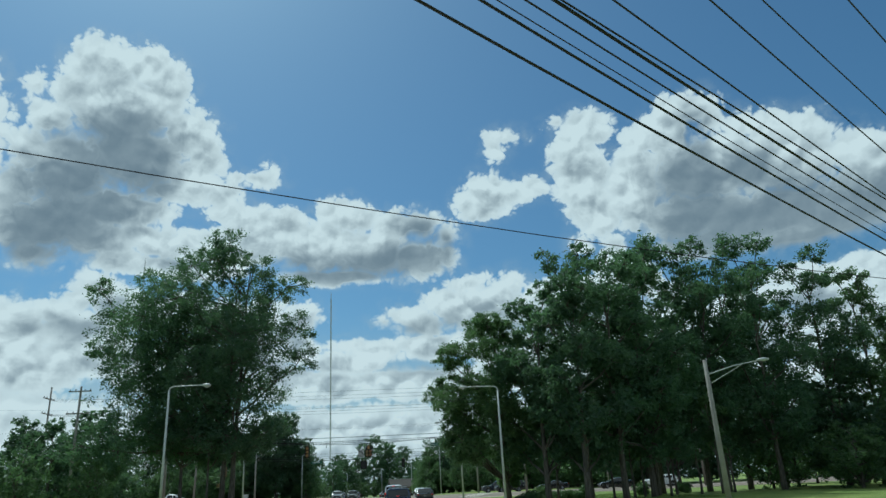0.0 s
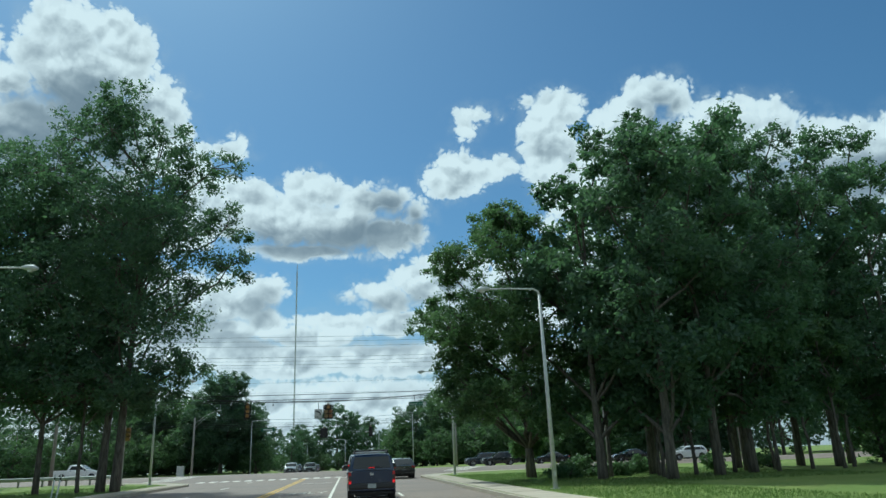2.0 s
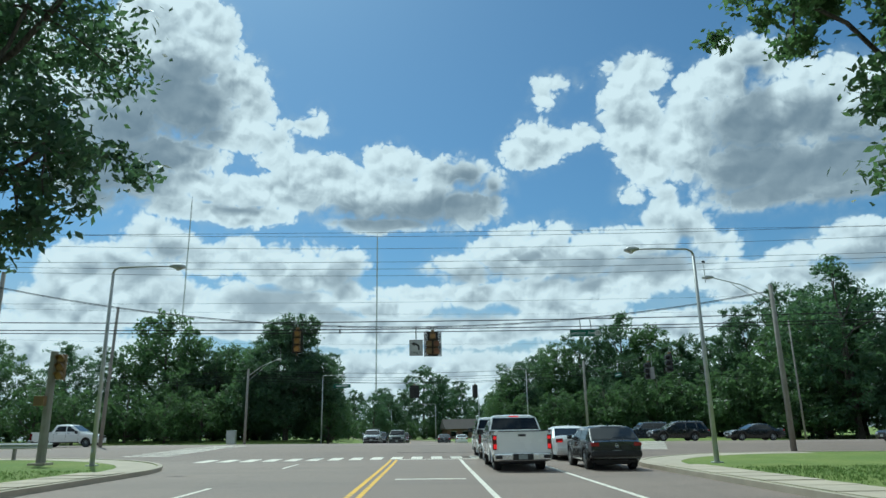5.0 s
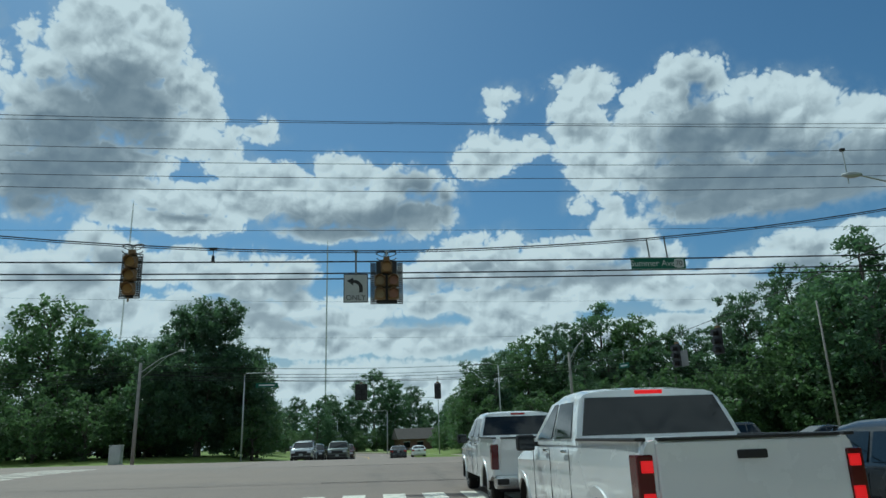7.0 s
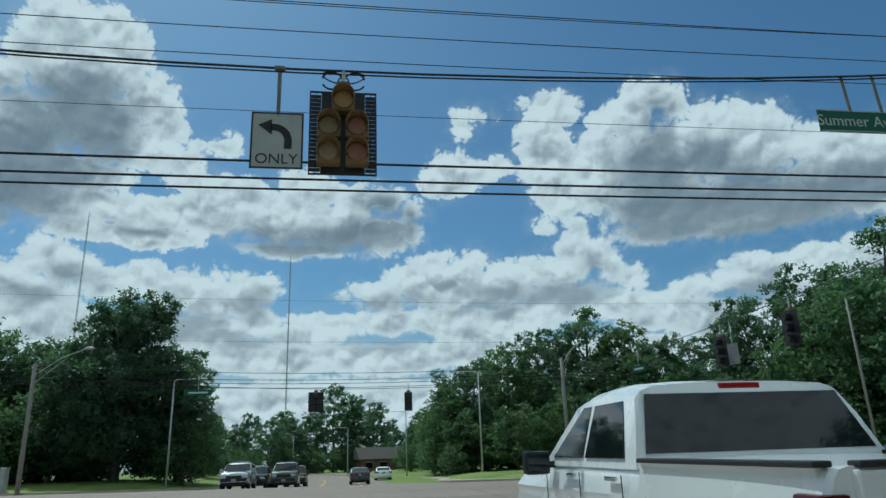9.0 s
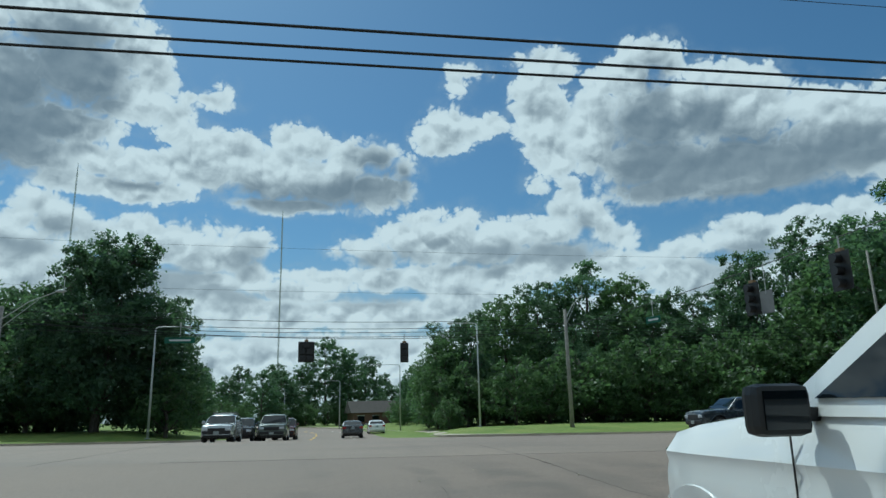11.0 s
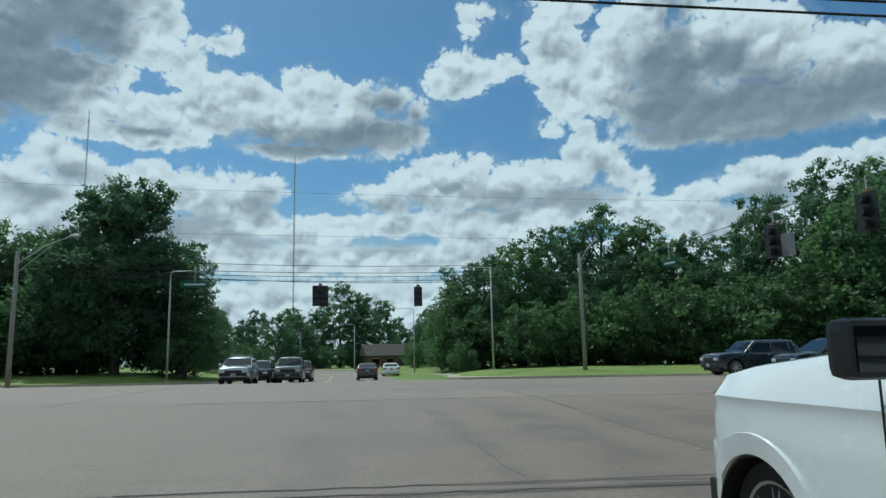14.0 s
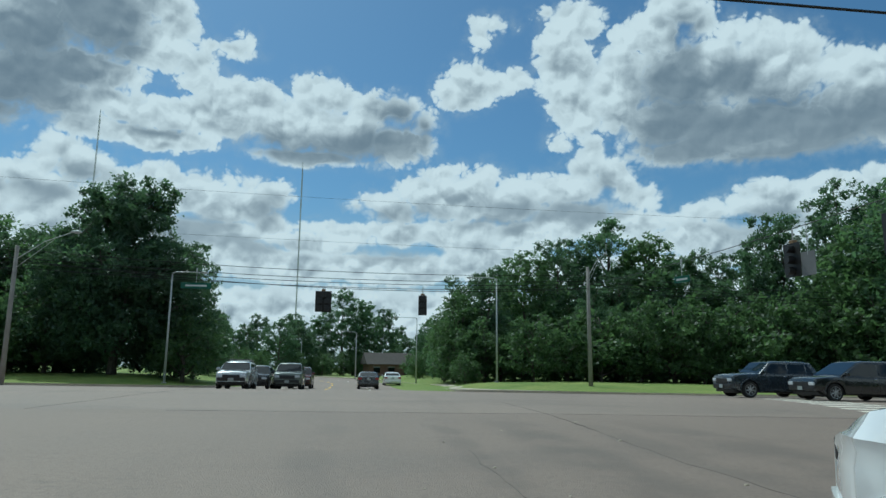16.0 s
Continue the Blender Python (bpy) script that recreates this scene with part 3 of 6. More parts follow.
# ---- lie of the land ----
LEVELS = [(-400, -0.3), (-45, -0.3), (-10, -0.05), (0, 0.1), (10, 0.33), (20, 0.42), (28, 0.36), (37, 0.1), (50, -0.25),
          (60, -0.4), (110, -0.5), (400, -0.5)]


def bank(x, y):
    """The lawns beyond the crossing rise gently from their kerbs."""
    a = max(0.0, min(1.0, (x - 7.5) / 5)) if x > 0 else max(0.0, min(1.0, (-15.0 - x) / 4))
    b = max(0.0, min(1.0, (y - 46.0) / 15))
    return 0.78 * a * b * b * (3 - 2 * b)


def ground_z(x, y):
    """The road's crown over the crossing, with a slight fall to the east."""
    return float(np.interp(y, [a for a, _ in LEVELS], [b for _, b in LEVELS])) - 0.009 * max(-60, min(60, x)) + bank(x, y)


def sheet(name, outline, lift, mat, thick=0.12, step=5.0, label="", parent=None, kind="structure", wide=4):
    """A slab that follows the land, its top that far above it."""
    bm = bmesh.new()
    f = bm.faces.new([bm.verts.new((x, y, 0)) for x, y in outline])
    bmesh.ops.triangulate(bm, faces=[f])
    xs, ys = [p[0] for p in outline], [p[1] for p in outline]
    for lo, hi, axis in ((min(ys), max(ys), (0, 1, 0)), (min(xs), max(xs), (1, 0, 0))):
        s = step if axis[1] else step * wide
        lo, hi = max(lo, -140), min(hi, 160)
        k = math.floor(lo / s) + 1
        while k * s < hi:
            bmesh.ops.bisect_plane(bm, geom=bm.verts[:] + bm.edges[:] + bm.faces[:], plane_co=Vector(axis) * (k * s), plane_no=axis)
            k += 1
    r = bmesh.ops.extrude_face_region(bm, geom=bm.faces[:])
    top = [v for v in r["geom"] if isinstance(v, bmesh.types.BMVert)]
    tops = set(top)
    for v in bm.verts:
        v.co.z = ground_z(v.co.x, v.co.y) + lift - (0 if v in tops else thick)
    return tagged(part(name, bm, mat, parent), label, "", "", kind)


def ribbon(points, width, lift, closed=False, thick=0.12, bm=None):
    """A band of that width along a line over the land."""
    bm = bm or bmesh.new()
    pts = [Vector((x, y)) for x, y in points]
    rows = []
    for i, p in enumerate(pts):
        d = (pts[min(i + 1, len(pts) - 1)] - pts[max(i - 1, 0)]).normalized()
        s = Vector((-d.y, d.x)) * width / 2
        row = []
        for q, z in ((p + s, -thick), (p + s, 0), (p - s, 0), (p - s, -thick)):
            row.append(bm.verts.new((q.x, q.y, ground_z(q.x, q.y) + lift + z)))
        rows.append(row)
    for a, b in zip(rows, rows[1:]):
        for k in range(4):
            j = (k + 1) % 4
            bm.faces.new((a[k], a[j], b[j], b[k]))
    bm.faces.new(rows[0])
    bm.faces.new(rows[-1])
    return bm


def arc(cx, cy, r, a0, a1, n=12):
    return [(cx + r * math.cos(radians(a0 + (a1 - a0) * k / n)), cy + r * math.sin(radians(a0 + (a1 - a0) * k / n)))
            for k in range(n + 1)]


def along(points, step=3.0):
    out = [points[0]]
    for a, b in zip(points, points[1:]):
        n = max(1, int(math.dist(a, b) / step))
        out += [(a[0] + (b[0] - a[0]) * k / n, a[1] + (b[1] - a[1]) * k / n) for k in range(1, n + 1)]
    return out


# ---- the ground, roads, verges ----
def far_ground():
    """One sheet of earth and grass out to the horizon, under the roads and verges."""
    xs = sorted({-3500, -1500, -600, -250, *range(-120, 121, 10), 250, 600, 1500, 3500})
    ys = sorted({-3500, -1500, -600, -250, *range(-140, 161, 10), 250, 400, 600, 1500, 3500})
    vs = [(x, y, ground_z(x, y) - 0.1) for y in ys for x in xs]
    w = len(xs)
    fs = [(j * w + i, j * w + i + 1, (j + 1) * w + i + 1, (j + 1) * w + i) for j in range(len(ys) - 1) for i in range(w - 1)]
    me = bpy.data.meshes.new("ground")
    me.from_pydata(vs, [], fs)
    return tagged(link("ground", me, TURF), "flat grassy earth reaching the horizon", "ground", "", "structure")


WEST, EAST = -11.7, 5.75              # kerbs of the road that the camera drives
NEAR, FAR = -4.0, 44.0                # edges of the avenue that it meets


far_ground()
left_corner = arc(-23.7, -16.0, 12.0, 0, 90)
right_corner = arc(15.75, -14.0, 10.0, 180, 90)
sheet("road", [(WEST, -150), (EAST, -150), (EAST, -14.0), *right_corner, (140, NEAR), (140, FAR), (16.5, FAR), *arc(16.5, 54.0, 10.0, 270, 180, 8)[1:],
               *[(6.5 - 0.0028 * max(0, y - 70) ** 2, y) for y in range(60, 200, 6)], *[(-12.5 - 0.0028 * max(0, y - 70) ** 2, y) for y in range(196, 55, -6)],
               *arc(-22.5, 54.0, 10.0, 0, -90, 8), (-140, FAR), (-140, NEAR), (-23.7, NEAR), *left_corner[::-1][1:]],
      0.0, ASPHALT, 0.06, 4.0, "worn grey-brown asphalt road and wide crossing")

verge_se = [(EAST + .15, -150), (140, -150), (140, NEAR - .15), *[(x + .11, y - .11) for x, y in right_corner[::-1]], (EAST + .15, -14.0)]
verge_sw = [(WEST - .15, -150), (WEST - .15, -16.0), *[(x - .11, y - .11) for x, y in left_corner], (-140, NEAR - .15), (-140, -150)]
verge_ne = [(140, FAR + .15), (140, 200), *[(6.7 - 0.0028 * max(0, y - 70) ** 2, y) for y in range(196, 59, -6)], *[(x + .11, y + .11) for x, y in arc(16.5, 54.0, 10.0, 180, 270, 8)]]
verge_nw = [(-140, FAR + .15), *[(x - .11, y + .11) for x, y in arc(-22.5, 54.0, 10.0, -90, 0, 8)], *[(-12.7 - 0.0028 * max(0, y - 70) ** 2, y) for y in range(60, 200, 6)], (-140, 196)]
for outline in (verge_se, verge_sw, verge_ne, verge_nw):
    sheet("verge", outline, 0.13, TURF, 0.3, 5.0, "mown green roadside grass", wide=2)

kerb_lines = {"east": along([(EAST + .08, -120), (EAST + .08, -14.0)]) + [(x + .06, y - .06) for x, y in right_corner] + along([(17.0, NEAR - .08), (120, NEAR - .08)], 6),
              "west": along([(WEST - .08, -120), (WEST - .08, -16.0)]) + [(x - .06, y - .06) for x, y in left_corner] + along([(-25.0, NEAR - .08), (-120, NEAR - .08)], 6),
              "ne": along([(120, FAR + .08), (16.5, FAR + .08)], 6) + [(x + .06, y + .06) for x, y in arc(16.5, 54.0, 10.0, 270, 180)] + [(6.58 - 0.0028 * max(0, y - 70) ** 2, y) for y in range(60, 190, 5)],
              "nw": along([(-120, FAR + .08), (-22.5, FAR + .08)], 6) + [(x - .06, y + .06) for x, y in arc(-22.5, 54.0, 10.0, -90, 0)] + [(-12.58 - 0.0028 * max(0, y - 70) ** 2, y) for y in range(60, 190, 5)]}
for line in kerb_lines.values():
    tagged(part("kerb", ribbon(line, 0.17, 0.15, thick=0.3), CONCRETE), "weathered concrete kerb", "kerb", "", "structure")
east_walk = tagged(part("pavement", ribbon(along([(EAST + 1.05, -120), (EAST + 1.05, -14.0)]) + [(x + .7, y - .7) for x, y in right_corner], 1.5, 0.135, thick=0.2), CONCRETE),
       "beige concrete pavement beside the kerb", "pavement", "", "structure")
west_walk = tagged(part("pavement", ribbon(along([(WEST - 1.0, -40), (WEST - 1.0, -16.0)]) + [(x - .7, y - .7) for x, y in left_corner], 1.4, 0.135, thick=0.2), CONCRETE),
       "beige concrete pavement round the corner", "pavement", "", "structure")

tagged(part("pavement", ribbon([(x + 1.0, y + 1.0) for x, y in arc(16.5, 54.0, 10.0, 262, 180)] + [(7.9 - 0.0028 * max(0, y - 70) ** 2, y) for y in range(60, 190, 5)], 1.4, 0.165, thick=0.2), CONCRETE),
       "beige concrete pavement along the far road", "pavement", "", "structure")


# ---- road markings ----
def stripe(points, width, mat, label):
    return tagged(part("road_marking", ribbon(points, width, 0.005, thick=0.012), mat), label, "road marking", "", "structure")


for x in (-3.98, -3.72):
    stripe(along([(x, -130), (x, -5.9)]), 0.12, YELLOW_LINE, "double yellow centre line on asphalt")
stripe(along([(-0.72, -60), (-0.72, -5.9)]), 0.14, WHITE_LINE, "solid white lane line")
stripe(along([(2.35, -26), (2.35, -5.9)]), 0.14, WHITE_LINE, "solid white lane line")
for y in range(-124, -30, 12):
    stripe([(2.35, y), (2.35, y + 3)], 0.12, WHITE_LINE, "dashed white lane line")
for y in range(-60, -6, 12):
    stripe([(-7.8, y), (-7.8, y + 3)], 0.12, WHITE_LINE, "dashed white lane line")
stripe(along([(-3.6, -5.65), (EAST - 0.2, -5.3)]), 0.35, WHITE_LINE, "white stop line")
stripe([(-3.2, -18.3), (-1.1, -18.3)], 0.3, WHITE_LINE, "white turn bar marking")
stripe([(x - 0.35, y + 0.25) for x, y in left_corner[:9]], 0.12, WHITE_LINE, "white edge line round the corner")
for k in range(19):
    x = -12.6 + k * 0.98
    y = -4.1 + 0.19 * (x + 3) if x < -3 else -4.1 + 0.1 * (x + 3)
    stripe([(x, y - 1.15), (x, y + 1.15)], 0.55, WHITE_LINE, "white crosswalk bar")
for k in range(13):
    y = 0.0 + k * 1.35
    stripe([(-19.0, y), (-16.4, y)], 0.5, WHITE_LINE, "white crosswalk bar")
for k in range(17):
    y = 4.0 + k * 1.4
    x = 13.2 + (y - 10.2) * 0.32
    stripe([(x - 1.2, y + 0.3), (x + 1.2, y - 0.3)], 0.55, WHITE_LINE, "white crosswalk bar")
for y0 in range(50, 120, 9):
    xx = -3.6 - 0.0028 * max(0, y0 - 70) ** 2
    stripe([(xx, y0), (xx - 0.0028 * (max(0, y0 - 66) ** 2 - max(0, y0 - 70) ** 2), y0 + 4)], 0.2, YELLOW_LINE, "yellow centre line")
    for dx in (-3.4, 3.4):
        stripe([(xx + dx, y0), (xx + dx, y0 + 3)], 0.14, WHITE_LINE, "dashed white lane line")


def lettering(name, text, size, m, mat, label, depth=0.004, stretch=1.0, parent=None):
    """Flat letters from the built-in font, turned into a mesh."""
    cu = bpy.data.curves.new(name, "FONT")
    cu.body, cu.size, cu.extrude, cu.align_x, cu.align_y = text, size, depth, "CENTER", "CENTER"
    tmp = bpy.data.objects.new(name, cu)
    me = bpy.data.meshes.new_from_object(tmp)
    bpy.data.objects.remove(tmp)
    me.transform(Matrix.Diagonal((1, stretch, 1, 1)))
    ob = link(name, me, mat, parent, label)
    ob.matrix_basis = m
    return ob


tagged(lettering("road_lettering", "ONLY", 0.9, pose(-2.2, -33.9, ground_z(-2.2, -33.9) + 0.003), WHITE_LINE, "white word painted on the lane", 0.003, 3.2),
       "", "road marking", "", "structure")
for a, b in ((17.5, 80.0), (-80.0, -23.5)):
    tagged(part("gutter", ribbon(along([(a, FAR - 0.32), (b, FAR - 0.32)], 6), 0.55, 0.008, thick=0.03), CONCRETE), "pale concrete gutter along the avenue kerb", "gutter", "", "structure")


# ---- wear of the road, wire shadows drawn as lines ----
TAR_AND_SHADOW = worn("tar_and_wire_shadow", (0.11, 0.092, 0.078), (0.18, 0.145, 0.12), 3.0, 40.0, 0.85)


# draws tar-sealed cracks, and also the two painted shadows of overhead wires
def crack(points, width, seed, label="dark irregular crack sealed with tar"):
    rng = random.Random(seed)
    pts = [(x + rng.uniform(-0.035, 0.035), y + rng.uniform(-0.06, 0.06)) for x, y in along(points, 0.35)]
    return tagged(part("road_crack", ribbon(pts, width, 0.004, thick=0.012), TAR_AND_SHADOW), label, "road crack", "", "structure")


crack([(2.98, 13.0), (2.66, 7.1), (2.56, 5.4), (2.62, 4.1), (2.64, 2.8), (2.7, 0.5)], 0.013, 1)
crack([(2.98, 13.0), (2.98, 18.0)], 0.02, 2)
crack([(-6.0, 12.75), (0.8, 12.85), (5.3, 12.9), (13.0, 12.4)], 0.02, 3)
crack([(-0.15, 6.2), (-0.2, 4.5), (-0.1, 2.2)], 0.007, 5)
crack([(-9.0, 12.6), (-8.6, 20.0), (-8.8, 30.0)], 0.025, 6)
# shadows of the overhead wires, painted as two dark ribbons on the asphalt
crack([(-4.0, 2.02), (0.2, 1.85), (5.5, 1.6)], 0.035, 7, "dark wire shadow painted across the lanes")
crack([(-4.0, 1.68), (0.2, 1.52), (5.5, 1.3)], 0.035, 8, "dark wire shadow painted across the lanes")
for k, (x, y, size) in enumerate(((2.5, 3.45, 0.05), (2.6, 7.3, 0.07), (2.9, 10.5, 0.05), (-0.1, 4.6, 0.04), (0.3, 2.9, 0.03), (-0.4, 7.0, 0.04), (1.0, 2.4, 0.03), (-1.1, 3.3, 0.03), (0.9, 8.7, 0.04))):
    bm = boxed((size, size * 0.7, size * 0.3), (0, 0, size * 0.15), size * 0.08, Matrix.Rotation(k * 1.3, 4, "Z"), 0.7)
    ob = part("litter", bm, CONCRETE)
    ob.matrix_basis = pose(x, y, ground_z(x, y) + 0.002)
    tagged(ob, "small pale scrap of litter on the asphalt", "litter", "litter on the road")

# ---- trees ----
def leaf_mesh(name, centres, spread, count, size, mat, rng, flat=0.7, corners=4):
    """Many small folded leaves scattered in clumps."""
    n = len(centres) * count
    c = np.repeat(np.asarray(centres), count, axis=0) + rng.normal(0, 1, (n, 3)) * np.repeat(np.asarray(spread), count)[:, None] * (1, 1, 0.75)
    up = rng.normal(0, 1, (n, 3)) + (0, 0, flat)
    up /= np.linalg.norm(up, axis=1)[:, None]
    a = np.cross(up, rng.normal(0, 1, (n, 3)))
    a /= np.linalg.norm(a, axis=1)[:, None] + 1e-9
    b = np.cross(up, a)
    s = (size * rng.uniform(0.6, 1.3, n))[:, None]
    if corners == 3:
        v = np.stack([c - a * s * 0.8, c - b * s * 0.55 + a * s * 0.6, c + a * s * 0.75 + b * s * 0.5], axis=1).reshape(-1, 3)
    else:
        v = np.stack([c - a * s, c - b * s * 0.5 + up * s * 0.12, c + a * s, c + b * s * 0.5 + up * s * 0.12], axis=1).reshape(-1, 3)
    me = bpy.data.meshes.new(name)
    me.vertices.add(n * corners)
    me.vertices.foreach_set("co", v.ravel())
    me.loops.add(n * corners)
    me.loops.foreach_set("vertex_index", np.arange(n * corners, dtype=np.int32))
    me.polygons.add(n)
    me.polygons.foreach_set("loop_start", np.arange(0, n * corners, corners, dtype=np.int32))
    me.update(calc_edges=True)
    me.materials.append(mat)
    return me


def limb(bm, a, b, r0, r1, rng, sides=6, wob=0.06):
    a, b = Vector(a), Vector(b)
    d = (b - a).length
    pts = [a.lerp(b, t) + Vector(rng.normal(0, wob * d, 3)) * (t * (1 - t) * 2) + Vector((0, 0, -0.12 * d * t * (1 - t))) for t in (0, 0.3, 0.6, 0.85, 1)]
    tube(bm, pts, [r0 + (r1 - r0) * t for t in (0, 0.3, 0.6, 0.85, 1)], sides, False)
    return pts


def tree(name, x, y, height, radius, low, seed, leaf=LEAF_OAK, lobes=15, clumps=20, count=120, size=0.2, trunk=0.35, lean=(0, 0),
         shape="round", label="", category="tree", z=None, extra=(), tight=1.0, twigs=4, corners=4, crown=(0.0, 0.0)):
    """A tapered trunk with limbs, and a crown of leaf clumps round lobes of uneven size. low: where the crown begins."""
    rng = np.random.default_rng(seed)
    root = thing(name, pose(x, y, (ground_z(x, y) + 0.08) if z is None else z), label, category)
    bm = bmesh.new()
    top = Vector((lean[0], lean[1], height * 0.86))
    path = [Vector((lean[0] * t ** 1.5, lean[1] * t ** 1.5, height * 0.86 * t)) + Vector((*rng.normal(0, 0.18 * t, 2), 0)) for t in np.linspace(0, 1, 9)]
    path[0] = Vector((0, 0, -0.3))
    tube(bm, path, [trunk * (1.25 if i == 0 else 1) * (1 - 0.9 * i / 8) + 0.015 for i in range(9)], 9)
    centres, spread = [], []
    for k in range(lobes + len(extra)):
        f = min(1.0, max(0.0, (k + 0.5) / lobes + rng.normal(0, 0.04)))
        if shape == "cone":
            wide = radius * (1.08 - f) ** 0.75
        elif shape == "tall":
            wide = radius * (0.6 + 0.4 * math.sin(math.pi * min(1, f * 1.05 + 0.12)))
        else:
            wide = radius * math.sqrt(max(0.12, 1 - (1.7 * f - 0.75) ** 2))
        r = max(0.25 * radius, wide * rng.uniform(0.28, 0.48))
        h = low + 0.5 * r + (height - low - 1.35 * r) * f
        ang = k * 2.399 + rng.uniform(-0.6, 0.6)
        off = max(0.0, wide - 0.75 * r) * rng.uniform(0.55, 1.0)
        spine = path[min(8, int(h / (height * 0.86) * 8))]
        c = Vector((spine.x + crown[0] + off * math.cos(ang), spine.y + crown[1] + off * math.sin(ang), h))
        if k >= lobes:
            *where, r = extra[k - lobes]
            c, f = Vector(where) + Vector((*crown, 0.0)), where[2] / height
            off, h = math.hypot(c.x, c.y), c.z
        start = path[max(2 if height > 20 else 1, min(7, int((h - off * 0.7) / (height * 0.86) * 8)))]
        limb(bm, start, c, trunk * (0.42 - 0.25 * f) + 0.02, 0.04, rng)
        for j in range(int(clumps * (r / (0.38 * radius)) ** 1.7) + 4):
            d = Vector(rng.normal(0, 1, 3)).normalized()
            q = c + Vector((d.x, d.y, d.z * 0.78)) * r * rng.uniform(0.3, 1.0) ** 0.6 * (1.25 if j % 7 == 0 else 1.0)
            if q.z < low * 0.7:
                continue
            centres.append(q)
            spread.append((r * rng.uniform(0.07, 0.17) + 0.08) * tight)
            if j % twigs == 0:
                limb(bm, c, q, 0.035, 0.012, rng, 4)
    ob = part("trunk", bm, BARK, root, "", True)
    ob = new("crown", leaf_mesh("crown", [tuple(c) for c in centres], spread, count, size, leaf, rng, 0.7 if corners == 4 else 0.9, corners))
    ob.parent = root
    return root


def spread_trees(kinds, spots, group):
    """Copies of a few model trees, each with its height, at spots (x, y, height)."""
    for k, (x, y, h) in enumerate(spots):
        ob, tall = kinds[(k * 7 + int(abs(x))) % len(kinds)]
        s, w = h / tall, 0.9 + 0.06 * (k % 5)
        made = copy_thing(ob, pose(x, y, ground_z(x, y) - 0.1, 0, 0, (k * 137) % 360))
        made.scale = (s * w, s * w, s)
        tagged(made, group=group)


# beside the road: the tall oaks on the west verge and the stand on the east one
tree("oak_tree", -13.8, -25.0, 26.8, 8.0, 4.2, 11, LEAF_DARK, 29, 38, 66, 0.125, 0.25, (0.7, 0.2), tight=0.8, crown=(-1.9, -1.0),
     extra=((7.6, 1.0, 17.0, 2.0), (8.0, -0.5, 13.5, 1.8), (6.5, 0.5, 21.0, 2.0), (5.4, 0.0, 7.2, 2.0), (4.0, -0.6, 5.8, 1.7), (-1.0, -3.0, 6.6, 2.2)), label="tall dark green oak with a broad open crown on the grass")
tree("oak_tree", -14.7, -24.8, 25.8, 8.2, 4.0, 12, LEAF_OAK, 28, 38, 62, 0.125, 0.24, (0.4, 0.5), tight=0.8, crown=(-6.2, 0.8),
     extra=((-7.0, 0.0, 21.5, 1.7), (-5.5, 0.5, 19.5, 1.8), (-6.5, 1.0, 16.0, 1.6), (1.5, -3.0, 6.2, 2.2), (-2.5, -3.0, 5.8, 2.4), (-6.0, -2.0, 6.4, 2.4)), label="twin oak with long bare lower limbs")
tree("oak_tree", -18.4, -24.6, 19.0, 5.5, 3.5, 13, LEAF_DARK, 15, 32, 60, 0.125, 0.16, (-1, 0), tight=0.8, label="slender dark oak among its neighbours")
tree("sapling", -15.9, -25.0, 12.0, 2.6, 5.0, 14, LEAF_DARK, 9, 16, 40, 0.125, 0.1, (-0.4, 0), label="thin young oak under the taller crowns")
tree("maple_tree", 11.0, -28.4, 16.8, 5.2, 2.6, 21, LEAF_MAPLE, 25, 34, 100, 0.1, 0.25, (-0.3, 0.0), tight=0.8, crown=(-1.3, -2.8),
     extra=((-4.6, 3.2, 9.6, 1.3), (-3.4, 2.0, 10.2, 1.5), (-3.6, 0.6, 12.6, 1.4), (-1.0, 0.1, 15.6, 1.2), (1.5, 0.1, 15.0, 1.3), (-3.2, 1.1, 6.5, 1.5), (-1.8, -1.4, 4.6, 1.4),
            (2.2, -1.6, 4.4, 1.5), (0.5, -2.4, 3.6, 1.2)), label="bright green maple at the edge of the stand")
STAND = [(13.2, -34.5, 17.6, 4.8), (15.6, -37.5, 18.6, 5.0), (19.4, -35.0, 21.0, 5.4), (24.0, -30.0, 23.0, 5.6), (31.5, -24.0, 26.0, 6.0),
         (36.2, -23.0, 26.0, 6.0), (40.5, -22.0, 27.2, 6.0), (18.0, -30.0, 22.5, 5.2), (26.8, -24.0, 25.6, 5.8), (31.5, -28.0, 22.0, 5.6), (45.2, -25.0, 24.0, 5.4),
         (22.5, -33.0, 20.0, 5.2), (36.5, -28.5, 20.5, 5.4), (50.0, -25.0, 22.6, 4.8), (53.5, -25.5, 16.5, 3.8)]
for k, (x, y, h, r) in enumerate(STAND):
    tree("oak_tree", x, y, h + 0.8, r, 2.8, 30 + k, LEAF_MAPLE if k > 12 else (LEAF_OAK, LEAF_DARK, LEAF_OAK)[k % 3], 19, 24, 44, 0.165, 0.24, (0.3, 0), "tall",
         "tall dark oak standing close in the roadside stand")

# models for the farther trees, the first of each standing in its own place
far_oak = (tree("broadleaf_tree", 33.1, 85.3, 22.6, 8.0, 1.5, 51, LEAF_OAK, 26, 20, 27, 0.29, 0.4, twigs=14, corners=3, label="large dark green broadleaf tree behind the crossing"), 22.6)
far_tall = (tree("broadleaf_tree", 53.8, 67.9, 23.8, 7.5, 1.5, 52, LEAF_DARK, 26, 20, 27, 0.29, 0.4, (1, 0), "tall", twigs=14, corners=3, label="large dark green broadleaf tree behind the crossing"), 23.8)
